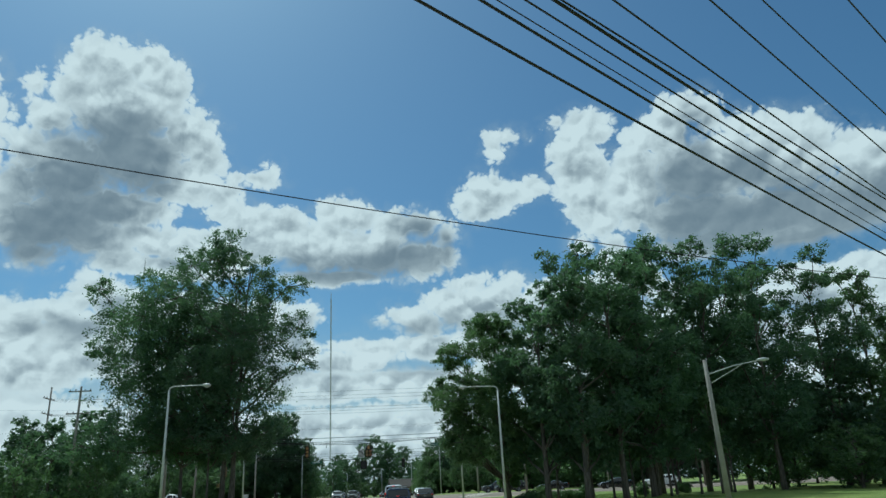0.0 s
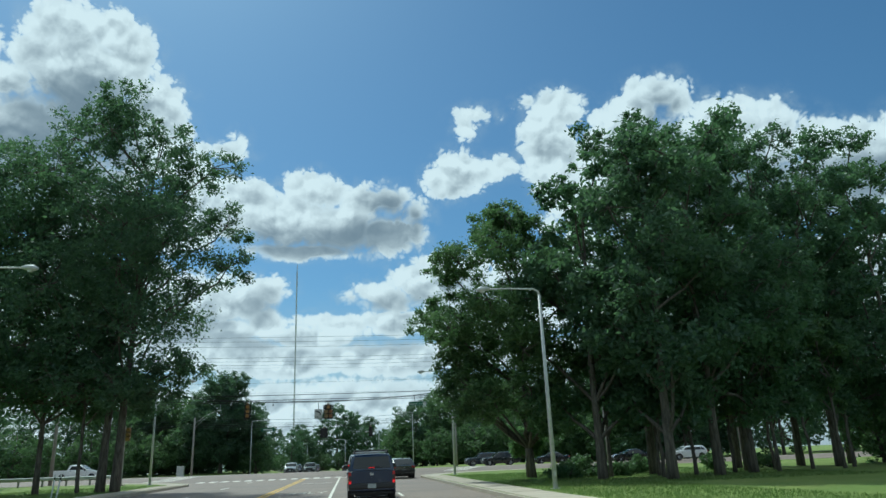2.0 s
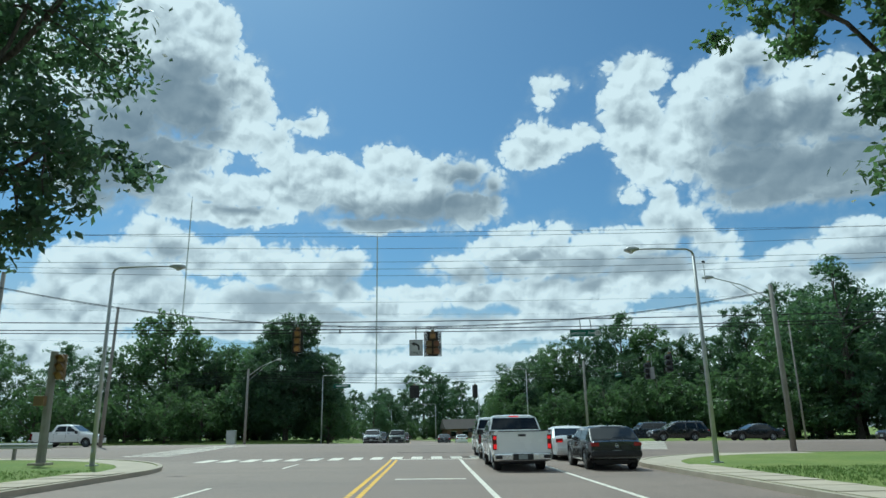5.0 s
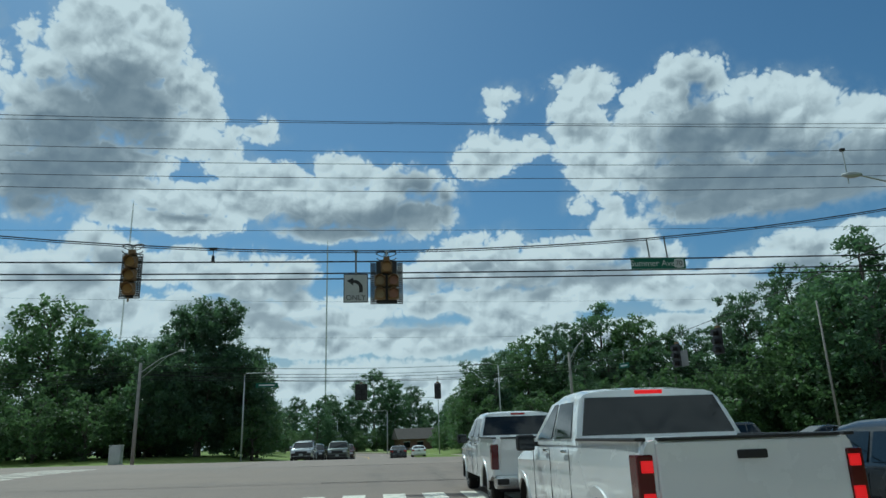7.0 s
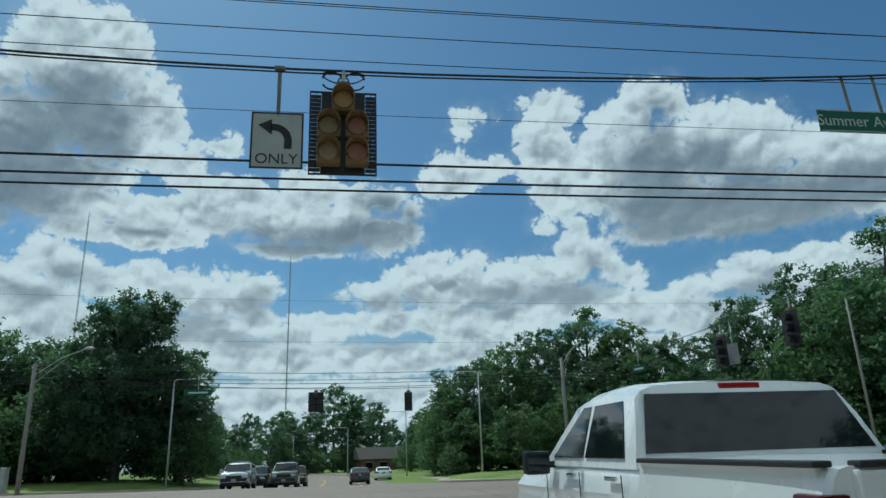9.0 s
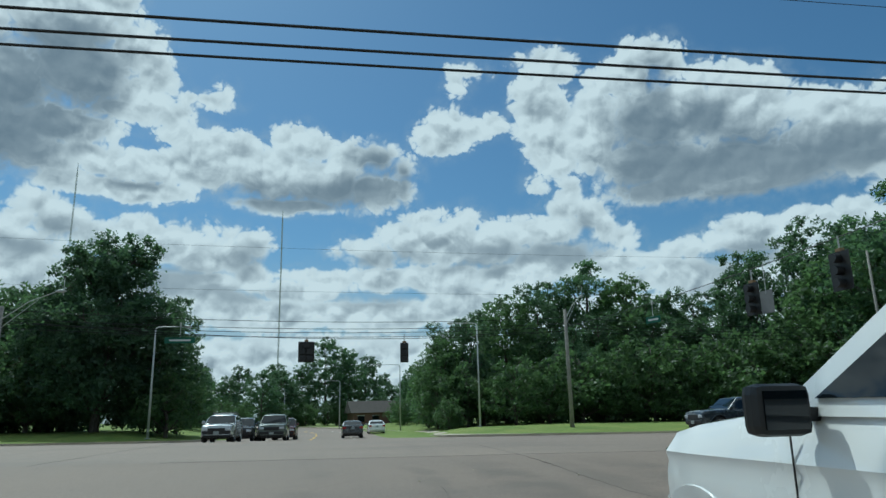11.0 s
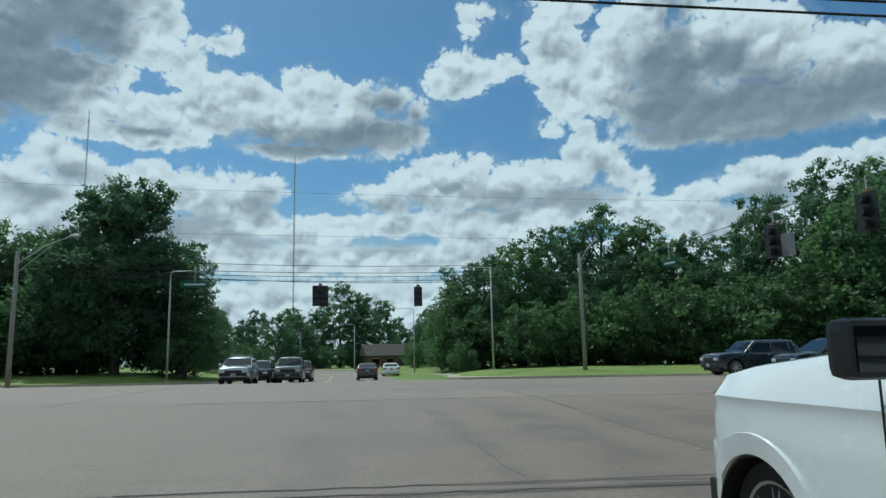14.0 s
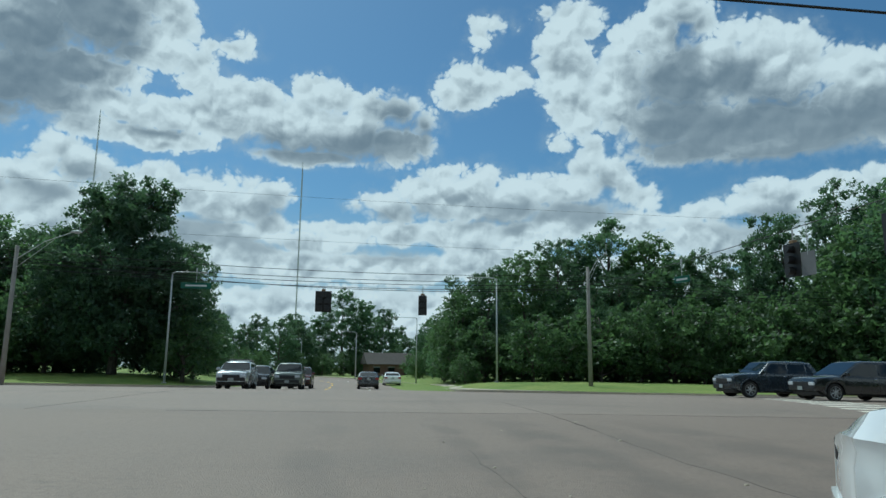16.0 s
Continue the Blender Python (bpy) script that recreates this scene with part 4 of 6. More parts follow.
far_wide = (tree("broadleaf_tree", 19.3, 78.1, 16.2, 7.0, 0.8, 55, LEAF_MAPLE, 24, 20, 27, 0.28, 0.35, twigs=14, corners=3, label="large fresh green broadleaf tree behind the crossing"), 16.2)
far_low = (tree("small_tree", 16.9, 65.6, 7.2, 4.0, 0.2, 53, LEAF_BUSH, 14, 16, 16, 0.22, 0.16, twigs=14, corners=3, label="low leafy green tree at the edge of the wood"), 7.2)
tree("magnolia_tree", -22.3, 59.5, 17.6, 7.4, 0.3, 54, LEAF_DARK, 46, 20, 60, 0.22, 0.35, corners=3, shape="tall", extra=((0.5, 0, 16.6, 1.8), (-1.5, 0, 15.6, 1.9), (2.0, 0, 15.0, 2.0), (-4.5, -2, 10.0, 2.6), (4.8, -2, 9.5, 2.6), (5.6, -2, 6.0, 2.6), (-5.6, -2, 6.0, 2.6)), label="dense dark broad evergreen beside the avenue")
remote_oak = (tree("broadleaf_tree", -3.9, 172.3, 22.7, 8.0, 1.0, 56, LEAF_OAK, 22, 18, 17, 0.44, 0.35, twigs=30, corners=3, label="broad dark green tree far along the road"), 22.7)
remote_tall = (tree("broadleaf_tree", 6.4, 180.8, 18.4, 6.4, 0.8, 57, LEAF_DARK, 22, 18, 17, 0.4, 0.3, (0.6, 0), "tall", twigs=30, corners=3, label="tall dark green tree far along the road"), 18.4)
WOOD = [far_oak, far_tall, far_wide]
REMOTE = [remote_oak, remote_tall]
thicket = (tree("bush", 12.0, 76.0, 4.2, 3.2, 0.0, 58, LEAF_DARK, 12, 12, 12, 0.28, 0.08, twigs=30, corners=3, label="dense dark bush at the foot of the wood", category="bush"), 4.2)
spread_trees([thicket], [(15.0 + 3.1 * k, 75.5 - 0.26 * k - (0.018 * k * k if k > 6 else 0), 3.8 + 0.5 * (k % 4)) for k in range(13)], "undergrowth of the wood")
spread_trees([thicket], [(-25.5 - 3.2 * k, 66.5 - 0.3 * k + 0.8 * (k % 3), 3.6 + 0.5 * (k % 4)) for k in range(15)], "undergrowth beside the avenue")
spread_trees([thicket], [(-24.0, 112.0, 3.8), (-25.0, 121.0, 4.0), (-21.0, 140.0, 4.2), (-16.0, 158.0, 4.2), (-9.0, 174.0, 4.6), (0.0, 178.0, 4.6), (14.0, 128.0, 4.0), (13.6, 110.0, 4.0), (13.0, 94.0, 3.8), (-22.0, 90.0, 3.6), (-23.0, 78.0, 3.6)], "undergrowth along the road ahead")
spread_trees(WOOD, [(9.6, 79.0, 9.0), (10.4, 74.3, 10.8), (11.6, 77.7, 12.8), (13.6, 73.2, 13.2), (18.5, 86.5, 15.3), (23.4, 79.3, 17.8), (28.2, 84.3, 20.2), (37.4, 81.2, 20.0),
                    (37.5, 76.0, 15.6), (42.0, 79.0, 16.2), (45.7, 80.1, 18.0), (46.1, 73.1, 16.6)], "trees behind the crossing")
spread_trees(WOOD, [(49.0, 71.4, 19.4), (51.8, 75.4, 22.6), (55.6, 62.8, 22.8), (53.2, 57.2, 20.5), (53.4, 50.6, 24.5), (60.0, 60.0, 22.0), (31.0, 76.0, 14.0), (26.0, 72.0, 11.5), (58.0, 46.0, 17.0)], "trees behind the crossing")
spread_trees(REMOTE, [(62.0, 72.0, 22.0), (66.0, 50.0, 21.0), (72.0, 62.0, 20.0), (68.0, 48.0, 16.0), (80.0, 52.0, 18.0), (88.0, 60.0, 20.0), (96.0, 54.0, 19.0), (105.0, 62.0, 20.0),
                      (116.0, 56.0, 20.0), (52.0, -9.0, 8.5), (74.0, -12.0, 10.0), (84.0, -9.0, 10.0), (96.0, -14.0, 11.0)], "trees behind the crossing")
spread_trees([far_low], [(9.4, 70.2, 6.0), (9.9, 66.0, 3.6), (12.6, 69.5, 6.9), (21.0, 67.0, 7.5), (24.5, 66.3, 8.2), (28.9, 66.5, 9.4), (32.5, 66.0, 9.4), (36.5, 66.2, 10.4), (38.0, 64.3, 8.9),
                         (41.4, 60.7, 9.8), (42.8, 60.4, 10.2), (45.2, 58.5, 9.2), (48.2, 55.7, 10.6), (24.5, 69.0, 6.3), (30.6, 70.0, 6.4)], "low trees at the wood edge")
spread_trees([far_low], [(34.5, 63.5, 6.6), (38.5, 62.0, 6.0), (41.0, 58.5, 5.4), (45.5, 56.5, 7.0), (50.0, 52.5, 8.0), (21.0, 69.5, 5.0), (14.5, 70.0, 6.0), (27.5, 68.0, 6.6), (49.0, 54.0, 9.5)], "low trees at the wood edge")
spread_trees(WOOD, [(-38.5, 66.0, 15.2), (-33.7, 64.4, 14.0), (-33.2, 70.3, 15.4), (-29.3, 65.8, 14.2), (-29.4, 71.7, 15.6), (-17.6, 62.3, 13.6), (-16.9, 66.0, 11.6), (-43.0, 68.0, 20.5), (-50.0, 64.0, 14.0), (-57.0, 66.0, 15.0),
                    (-64.0, 60.0, 15.0), (-72.0, 58.0, 15.0)], "trees beside the avenue")
spread_trees([far_low], [(-31.1, 59.9, 8.3), (-28.2, 60.5, 8.3), (-32.9, 56.1, 7.0), (-27.0, 63.0, 7.5), (-16.2, 58.9, 6.8), (-38.1, 60.5, 10.2), (-37.0, 54.0, 7.0), (-43.0, 56.0, 8.0), (-48.0, 52.0, 7.5), (-54.0, 54.0, 8.5)], "low trees beside the avenue")
spread_trees(REMOTE, [(-22.4, 110.2, 6.0), (-22.1, 125.1, 8.1), (-21.9, 134.8, 9.7), (-17.0, 149.3, 12.4), (-13.4, 158.8, 13.5), (-9.3, 168.2, 15.2), (2.0, 174.0, 20.0), (12.4, 166.4, 9.5),
                    (13.9, 137.6, 9.9), (13.0, 118.0, 10.5), (12.4, 100.0, 9.5), (10.8, 90.0, 8.6), (-19.8, 96.0, 6.5), (-19.0, 84.0, 8.5)], "trees along the road ahead")
spread_trees(REMOTE, [(-26.0, 118.0, 8.5), (-28.0, 140.0, 12.0), (-30.0, 100.0, 8.0), (-36.0, 90.0, 10.0), (-15.0, 172.0, 16.0), (-24.0, 165.0, 14.0), (-40.0, 150.0, 14.0), (20.0, 160.0, 12.0), (24.0, 130.0, 12.0), (30.0, 110.0, 13.0),
                    (18.0, 185.0, 12.0), (12.0, 195.0, 14.0), (-60.0, 120.0, 13.0), (45.0, 110.0, 14.0)], "trees along the road ahead")
spread_trees([far_low], [(-17.5, 122.0, 4.9), (-13.5, 150.5, 5.6), (-3.1, 161.4, 5.9), (-1.0, 166.0, 6.7), (-8.0, 158.0, 6.0), (9.5, 108.0, 5.0), (10.0, 122.0, 5.0), (-18.5, 104.0, 4.6), (14.0, 152.0, 6.0)], "low trees along the road ahead")
spread_trees(REMOTE, [(-51.0, -10.5, 12.6), (-48.1, -16.0, 13.5), (-39.5, -9.3, 11.2), (-35.3, -12.7, 10.8), (-31.6, -9.3, 12.0), (-58.0, -14.0, 13.0), (-44.0, -22.0, 12.0), (-55.0, -26.0, 12.0), (-66.0, -10.0, 13.0),
                    (59.0, -14.6, 8.4), (64.0, -8.4, 8.0), (56.0, -22.0, 10.0), (62.0, -32.0, 12.0), (52.0, -48.0, 12.0), (45.0, -27.0, 11.0), (50.5, -33.5, 11.5), (57.0, -41.0, 12.0), (64.0, -50.0, 13.0), (70.0, -42.0, 12.0)], "trees beside the verge")
spread_trees([far_low], [(-25.5, -27.0, 5.6), (-30.6, -28.7, 6.2), (-35.6, -28.3, 6.5), (-38.0, -36.0, 6.0), (-44.0, -32.0, 7.0), (-30.0, -36.0, 4.0), (38.0, -24.0, 6.0), (43.0, -20.0, 7.0), (48.0, -26.0, 8.0), (41.0, -33.0, 6.0), (47.0, -38.0, 7.5), (52.0, -18.0, 7.0)], "low trees beside the verge")

# shrubs and saplings under the stand
for k, (x, y, h) in enumerate(((12.6, -29.6, 0.9), (13.8, -28.6, 1.3), (15.6, -30.2, 0.8), (18.2, -27.0, 1.1), (24.0, -26.0, 1.2), (28.5, -25.0, 1.0), (14.6, -29.6, 0.7), (16.8, -28.0, 0.7), (12.0, -31.0, 0.6))):
    tree("shrub", x, y, h, 0.9 + 0.1 * (k % 3), 0.1, 80 + k, LEAF_BUSH, 7, 12, 28, 0.085, 0.03, label="low green shrub in the roadside grass", category="shrub")
for k, (x, y, h) in enumerate(((11.8, -24.0, 3.4), (17.0, -33.0, 8.0), (21.0, -32.5, 9.0), (27.5, -31.0, 8.0), (14.6, -32.0, 9.5), (16.2, -35.2, 10.0), (19.0, -33.2, 8.5), (22.2, -31.6, 9.5), (23.8, -33.4, 10.5), (25.6, -30.2, 8.8), (29.0, -31.8, 9.6), (31.0, -30.0, 9.0))):
    tree("sapling", x, y, h, 1.5, 1.2 if k < 1 else 3.0, 90 + k, (LEAF_MAPLE, LEAF_OAK)[k % 2], 9, 14, 28, 0.13, 0.05 if k < 1 else 0.1, label="thin sapling growing under the taller trees", category="sapling")


def grass(name, spans, count, seed, label):
    """Short blades of mown grass standing in the turf."""
    rng = np.random.default_rng(seed)
    bm_v, bm_f = [], []
    for (x0, x1, y0, y1), share in spans:
        for _ in range(int(count * share)):
            x, y = rng.uniform(x0, x1), rng.uniform(y0, y1)
            z = ground_z(x, y) + 0.125
            for _ in range(3):
                a, h, w = rng.uniform(0, 6.28), rng.uniform(0.04, 0.12), rng.uniform(0.008, 0.016)
                dx, dy = math.cos(a) * w, math.sin(a) * w
                ox, oy = rng.normal(0, 0.035, 2)
                k = len(bm_v)
                bm_v += [(x + ox - dx, y + oy - dy, z), (x + ox + dx, y + oy + dy, z), (x + ox + rng.normal(0, 0.03), y + oy + rng.normal(0, 0.03), z + h)]
                bm_f.append((k, k + 1, k + 2))
    me = bpy.data.meshes.new(name)
    me.from_pydata(bm_v, [], bm_f)
    return tagged(link(name, me, LEAF_GRASS), label, "grass", "", "stuff")


LEAF_GRASS = material("grass_blades", leaves((0.10, 0.17, 0.03), (0.24, 0.28, 0.07)))
grass("grass_tufts", (((7.7, 14.0, -62, -16), 0.45), ((14.0, 26.0, -40, -16), 0.3), ((-22.0, -13.6, -48, -15), 0.25)), 26000, 7, "short uneven blades of mown verge grass")

# ---- street furniture ----
def sagging(a, b, sag, n=24):
    a, b = Vector(a), Vector(b)
    return [a.lerp(b, k / n) - Vector((0, 0, 4 * sag * (k / n) * (1 - k / n))) for k in range(n + 1)]


def wire(a, b, sag, r=0.012, label="thin black overhead cable", group=""):
    ob = part("overhead_wire", tubed(sagging(a, b, sag), r, 5), CABLE)
    return tagged(ob, label, "cable", group)


def street_lamp(x, y, height, reach, label, mat=STEEL, r=0.1):
    """A steel pole with a level arm and a flat lamp head. reach: how far the arm goes to the east."""
    z = ground_z(x, y) + 0.12
    root = thing("street_lamp", pose(x, y, z), label, "street lamp", "street lamps")
    s = 1 if reach > 0 else -1
    part("base", boxed((0.36, 0.36, 0.05), (0, 0, 0.025), 0.01), mat, root)
    part("pole", tubed([(0, 0, 0), (0, 0, height * 0.5), (0, 0, height - 0.25)], [r, r * 0.8, r * 0.6], 12), mat, root, "", True)
    part("arm", tubed([(0, 0, height - 0.26), (s * 0.05, 0, height - 0.1), (s * 0.25, 0, height), (reach * 0.5, 0, height + 0.03), (reach * 0.86, 0, height + 0.02)],
                      [r * 0.58, r * 0.5, 0.045, 0.035, 0.03], 8), mat, root, "", True)
    head = part("lamp_head", tubed([(reach * 0.78, 0, height + 0.03), (reach * 0.84, 0, height + 0.03), (reach * 0.93, 0, height), (reach, 0, height - 0.01)], [0.05, 0.1, 0.14, 0.05], 10),
                mat, root, "", True)
    part("lens", tubed([(reach * 0.9, 0, height - 0.15), (reach * 0.9, 0, height - 0.08)], [0.07, 0.12], 10), HEAD_LENS, head)
    part("hatch", boxed((0.09, 0.03, 0.2), (0, -r - 0.005, 0.6), 0.005), mat, root)
    return root


for x, y, h, reach in ((8.4, -42.0, 8.35, -2.8), (-14.4, -43.6, 8.75, 2.75), (8.6, -13.0, 8.3, -2.8), (-15.4, -11.3, 8.0, 3.0), (11.8, 59.5, 9.75, -2.9), (-16.4, 53.7, 8.9, 2.8),
                       (-0.8, 112.0, 7.8, -2.6), (-12.6, 154.0, 8.0, -2.7), (6.6, 84.0, 8.3, -3.0), (-25.0, 151.0, 8.4, 2.7), (-23.0, 128.0, 8.2, 2.7)):
    street_lamp(x, y, h, reach, "pale galvanised street lamp with a level arm on the verge")


def utility_pole(x, y, height, label, arms=(), lean=(0, 0), r=0.15, lamp=None, antenna=False, mat=WOOD_POLE, turn=0.0, wide=2.2):
    """A wooden pole; arms: heights of crossarms; lamp: (reach east, reach north, rise) of an upswept arm."""
    z = ground_z(x, y) + 0.1
    root = thing("utility_pole", pose(x, y, z, 0, 0, turn), label, "utility pole", "utility poles")
    top = (lean[0], lean[1], height)
    part("pole", tubed([(0, 0, -0.3), (lean[0] / 2, lean[1] / 2, height / 2), top], [r, r * 0.86, r * 0.7], 12), mat, root, "", True)
    for h in arms:
        arm = part("crossarm", boxed((wide, 0.1, 0.12), (lean[0], lean[1] - r, h), 0.01), mat, root)
        for k in (-0.45 * wide, -0.2 * wide, 0.2 * wide, 0.45 * wide):
            part("insulator", tubed([(lean[0] + k, lean[1] - r, h + 0.06), (lean[0] + k, lean[1] - r, h + 0.2)], [0.035, 0.05], 8), BLACK, arm)
    if lamp:
        dx, dy, rise = lamp
        base = Vector((lean[0], lean[1], height - 0.9))
        arm = part("lamp_arm", tubed([base, base + Vector((dx * 0.45, dy * 0.45, rise * 0.65)), base + Vector((dx * 0.9, dy * 0.9, rise))], [0.035, 0.032, 0.028], 8), STEEL, root)
        part("brace", tubed([base - Vector((0, 0, 0.6)), base + Vector((dx * 0.6, dy * 0.6, rise * 0.72))], 0.02, 6), STEEL, root)
        part("lamp_head", tubed([base + Vector((dx * f, dy * f, rise + 0.02)) for f in (0.86, 0.9, 0.97, 1.05)], [0.04, 0.1, 0.13, 0.05], 10), STEEL, arm, "", True)
        if antenna:
            tip = base + Vector((dx, dy, rise))
            part("antenna", tubed([tip - Vector((0, 0, 0.3)), tip + Vector((0, 0, 0.95))], 0.022, 6), STEEL, root)
            part("sensor", boxed((0.16, 0.12, 0.1), tip + Vector((0, 0, 1.0)), 0.01), BLACK, root)
    return root


utility_pole(19.7, -51.7, 8.25, "grey wooden pole with an upswept lamp arm among trees", lamp=(3.4, -0.9, 0.65), r=0.17)
utility_pole(-23.8, 43.7, 8.9, "wooden signal pole with an upswept lamp arm", lamp=(3.8, -0.2, 1.9), antenna=True, r=0.17)
utility_pole(19.0, 54.3, 10.5, "tall grey pole with an upswept lamp arm by the crossing", lamp=(1.8, 0.1, 2.15), antenna=True, r=0.2)
utility_pole(18.2, -0.2, 9.4, "wooden signal pole with an upswept lamp arm", lamp=(-3.6, 0.6, 1.5), antenna=True, r=0.17)
utility_pole(-27.5, 15.5, 10.8, "plain leaning wooden utility pole", lean=(0.25, 0.0))
utility_pole(-30.5, -19.0, 12.6, "dark utility pole with two short crossarms", arms=(12.1, 9.9))
utility_pole(45.0, 6.3, 16.2, "tall wooden utility pole carrying many wires", arms=(15.4, 13.4), turn=90, wide=3.2)
utility_pole(-45.0, 6.3, 16.2, "tall wooden utility pole carrying many wires", arms=(14.6, 12.6), turn=-90, wide=3.2)
utility_pole(43.55, 45.6, 14.8, "plain weathered wooden pole beside the avenue", r=0.13)
utility_pole(45.5, -51.6, 10.8, "wooden utility pole carrying thick cables", arms=(9.9,), wide=9.6)
utility_pole(-26.0, -105.7, 10.8, "wooden utility pole carrying thick cables", arms=(9.9,), wide=7.6)

# wires along the avenue, above the near lanes
for y, z, end in ((4.75, 14.1, 15.15), (6.6, 14.95, 15.15), (7.5, 14.0, 15.15), (5.4, 12.5, 13.15), (6.2, 12.2, 13.15), (7.0, 11.9, 13.15)):
    wire((-45, y, end), (45, y, end), end - z, 0.013, "thin black power line above the avenue", "power lines over the avenue")
for y, z, r in ((6.4, 8.6, 0.032), (6.2, 8.06, 0.03), (6.42, 7.88, 0.028)):
    wire((-45, y, z + 0.6), (45, y, z + 0.6), 0.62, r, "thick black cable above the avenue", "cables over the avenue")
wire((-45, 6.3, 10.4), (45, 6.3, 10.4), 0.5, 0.008, "thin black power line above the avenue", "power lines over the avenue")
for x, y in ((70.0, 58.0), (-70.0, 40.0)):
    utility_pole(x, y, 10.0, "wooden utility pole beside the avenue")
for x, y in ((-98.0, 69.2), (100.0, 77.0)):
    utility_pole(x, y, 24.0, "tall distant transmission pole", arms=(17.5, 22.5), r=0.25)
for z in (8.9, 8.35, 8.05, 7.7):
    wire((-23.8, 43.7, z), (19.0, 54.3, z + 0.95), 0.62, 0.022, "black cable above the far side of the crossing", "cables over the far side")
    wire((19.0, 54.3, z + 0.95), (70.0, 58.0, z + 0.95), 0.8, 0.022, "black cable above the far side of the crossing", "cables over the far side")
    wire((-70.0, 40.0, z), (-23.8, 43.7, z), 0.8, 0.022, "black cable above the far side of the crossing", "cables over the far side")
wire((-98, 69.0, 17.9), (100, 76.8, 16.7), 1.9, 0.012, "thin distant power line", "far power lines")
wire((-98, 69.0, 22.9), (100, 76.8, 21.7), 1.9, 0.012, "thin distant power line", "far power lines")
# cables slanting over the approach road
for x0, x1, r in ((-29.5, 41.1, 0.032), (-28.4, 42.2, 0.03), (-28.5, 43.0, 0.013), (-28.3, 43.9, 0.02), (-28.0, 44.7, 0.034), (-29.2, 46.6, 0.02), (-26.3, 44.9, 0.02),
                  (-24.2, 46.2, 0.017), (-24.0, 48.2, 0.014), (-22.6, 50.1, 0.014)):
    wire((x0, -105.7, 9.95), (x1, -51.6, 9.95), 0.95, r, "thick black cable slanting over the road", "cables over the approach road")
for x, y, h in ((-24.0, -90.5, 8.0), (40.0, -70.5, 7.0)):
    utility_pole(x, y, h, "short wooden pole holding one thin wire", r=0.12)
wire((-24.0, -90.5, 7.6), (40.0, -70.5, 6.5), 2.35, 0.008, "thin black wire slanting over the road")


def signal_section(parent, at, lens=LENS, face=-1):
    """One lamp of a signal: housing, lens and a tunnel visor, facing south."""
    x, y, z = at
    sec = part("signal_section", boxed((0.35, 0.2, 0.35), (x, y, z), 0.03), SIGNAL_YELLOW, parent)
    bm = lathe(bmesh.new(), [(y + face * 0.135, 0.14), (y + face * 0.12, 0.145), (y + face * 0.1, 0.15)], 18, "Y")
    bmesh.ops.translate(bm, verts=bm.verts, vec=(x, 0, z))
    part("lens", bm, lens, sec)
    bm = bmesh.new()
    ring = []
    for a in range(-20, 201, 20):
        c, s = 0.165 * math.cos(radians(a)), 0.165 * math.sin(radians(a))
        ring.append([bm.verts.new((x + c * k, y + face * d, z + s * k)) for k, d in ((1, 0.1), (1, 0.32 - (0.12 if a < 10 or a > 170 else 0)), (0.94, 0.32 - (0.12 if a < 10 or a > 170 else 0)), (0.94, 0.1))])
    for a, b in zip(ring, ring[1:]):
        for k in range(4):
            bm.faces.new((a[k], b[k], b[(k + 1) % 4], a[(k + 1) % 4]))
    part("visor", bm, SIGNAL_YELLOW, sec)
    return sec


def louvred_plate(parent, w, h, z, y=0.09):
    """A backplate with rows of slots."""
    inner = w - 0.36
    plate = part("backplate", boxed((inner, 0.012, h), (0, y, z), 0.004), SIGN_BLACK, parent)
    for s in (-1, 1):
        part("edge_strip", boxed((0.02, 0.02, h), (s * (w / 2 - 0.01), y, z), 0.003), SIGN_BLACK, plate)
        part("edge_strip", boxed((0.17, 0.02, 0.03), (s * (w / 2 - 0.095), y, z + h / 2 - 0.015), 0.003), SIGN_BLACK, plate)
        part("edge_strip", boxed((0.17, 0.02, 0.03), (s * (w / 2 - 0.095), y, z - h / 2 + 0.015), 0.003), SIGN_BLACK, plate)
        part("edge_strip", boxed((0.012, 0.02, h), (s * (w / 2 - 0.095), y, z), 0.003), SIGN_BLACK, plate)
    for side in (-1, 1):
        k = 0
        while -h / 2 + 0.08 + k * 0.068 < h / 2 - 0.05:
            part("louvre", boxed((0.16, 0.014, 0.056), (side * (w / 2 - 0.095), y, z - h / 2 + 0.08 + k * 0.068), 0.003, pose(0, 0, 0, 24)), BLACK, plate)
            k += 1
    return plate


def hanger(parent, z0, z1, loops=True):
    part("hanger", tubed([(0, 0, z0), (0, 0, z1)], 0.03, 8), STEEL, parent)
    if loops:
        for s in (-1, 1):
            pts = [(s * (0.17 + 0.16 * math.cos(a)), 0.02, z0 + 0.17 + 0.15 * math.sin(a)) for a in np.linspace(0.3, 5.8, 18)]
            part("cable_loop", tubed(pts, 0.016, 6), CABLE, parent)
            pts = [(s * (0.12 + 0.2 * math.cos(a)), 0.05, z0 + 0.24 + 0.1 * math.sin(a + 0.5)) for a in np.linspace(0.0, 6.0, 18)]
            part("cable_loop", tubed(pts, 0.012, 6), CABLE, parent)
        part("hub", boxed((0.2, 0.16, 0.14), (0, 0, z0 + 0.05), 0.02), SIGNAL_YELLOW, parent)


SPAN_L, SPAN_R = Vector((-27.2, 0.0, 9.9)), Vector((18.2, 0.0, 9.1))


def span_z(x):
    t = (x - SPAN_L.x) / (SPAN_R.x - SPAN_L.x)
    return SPAN_L.z + (SPAN_R.z - SPAN_L.z) * t - 4 * 2.25 * t * (1 - t)


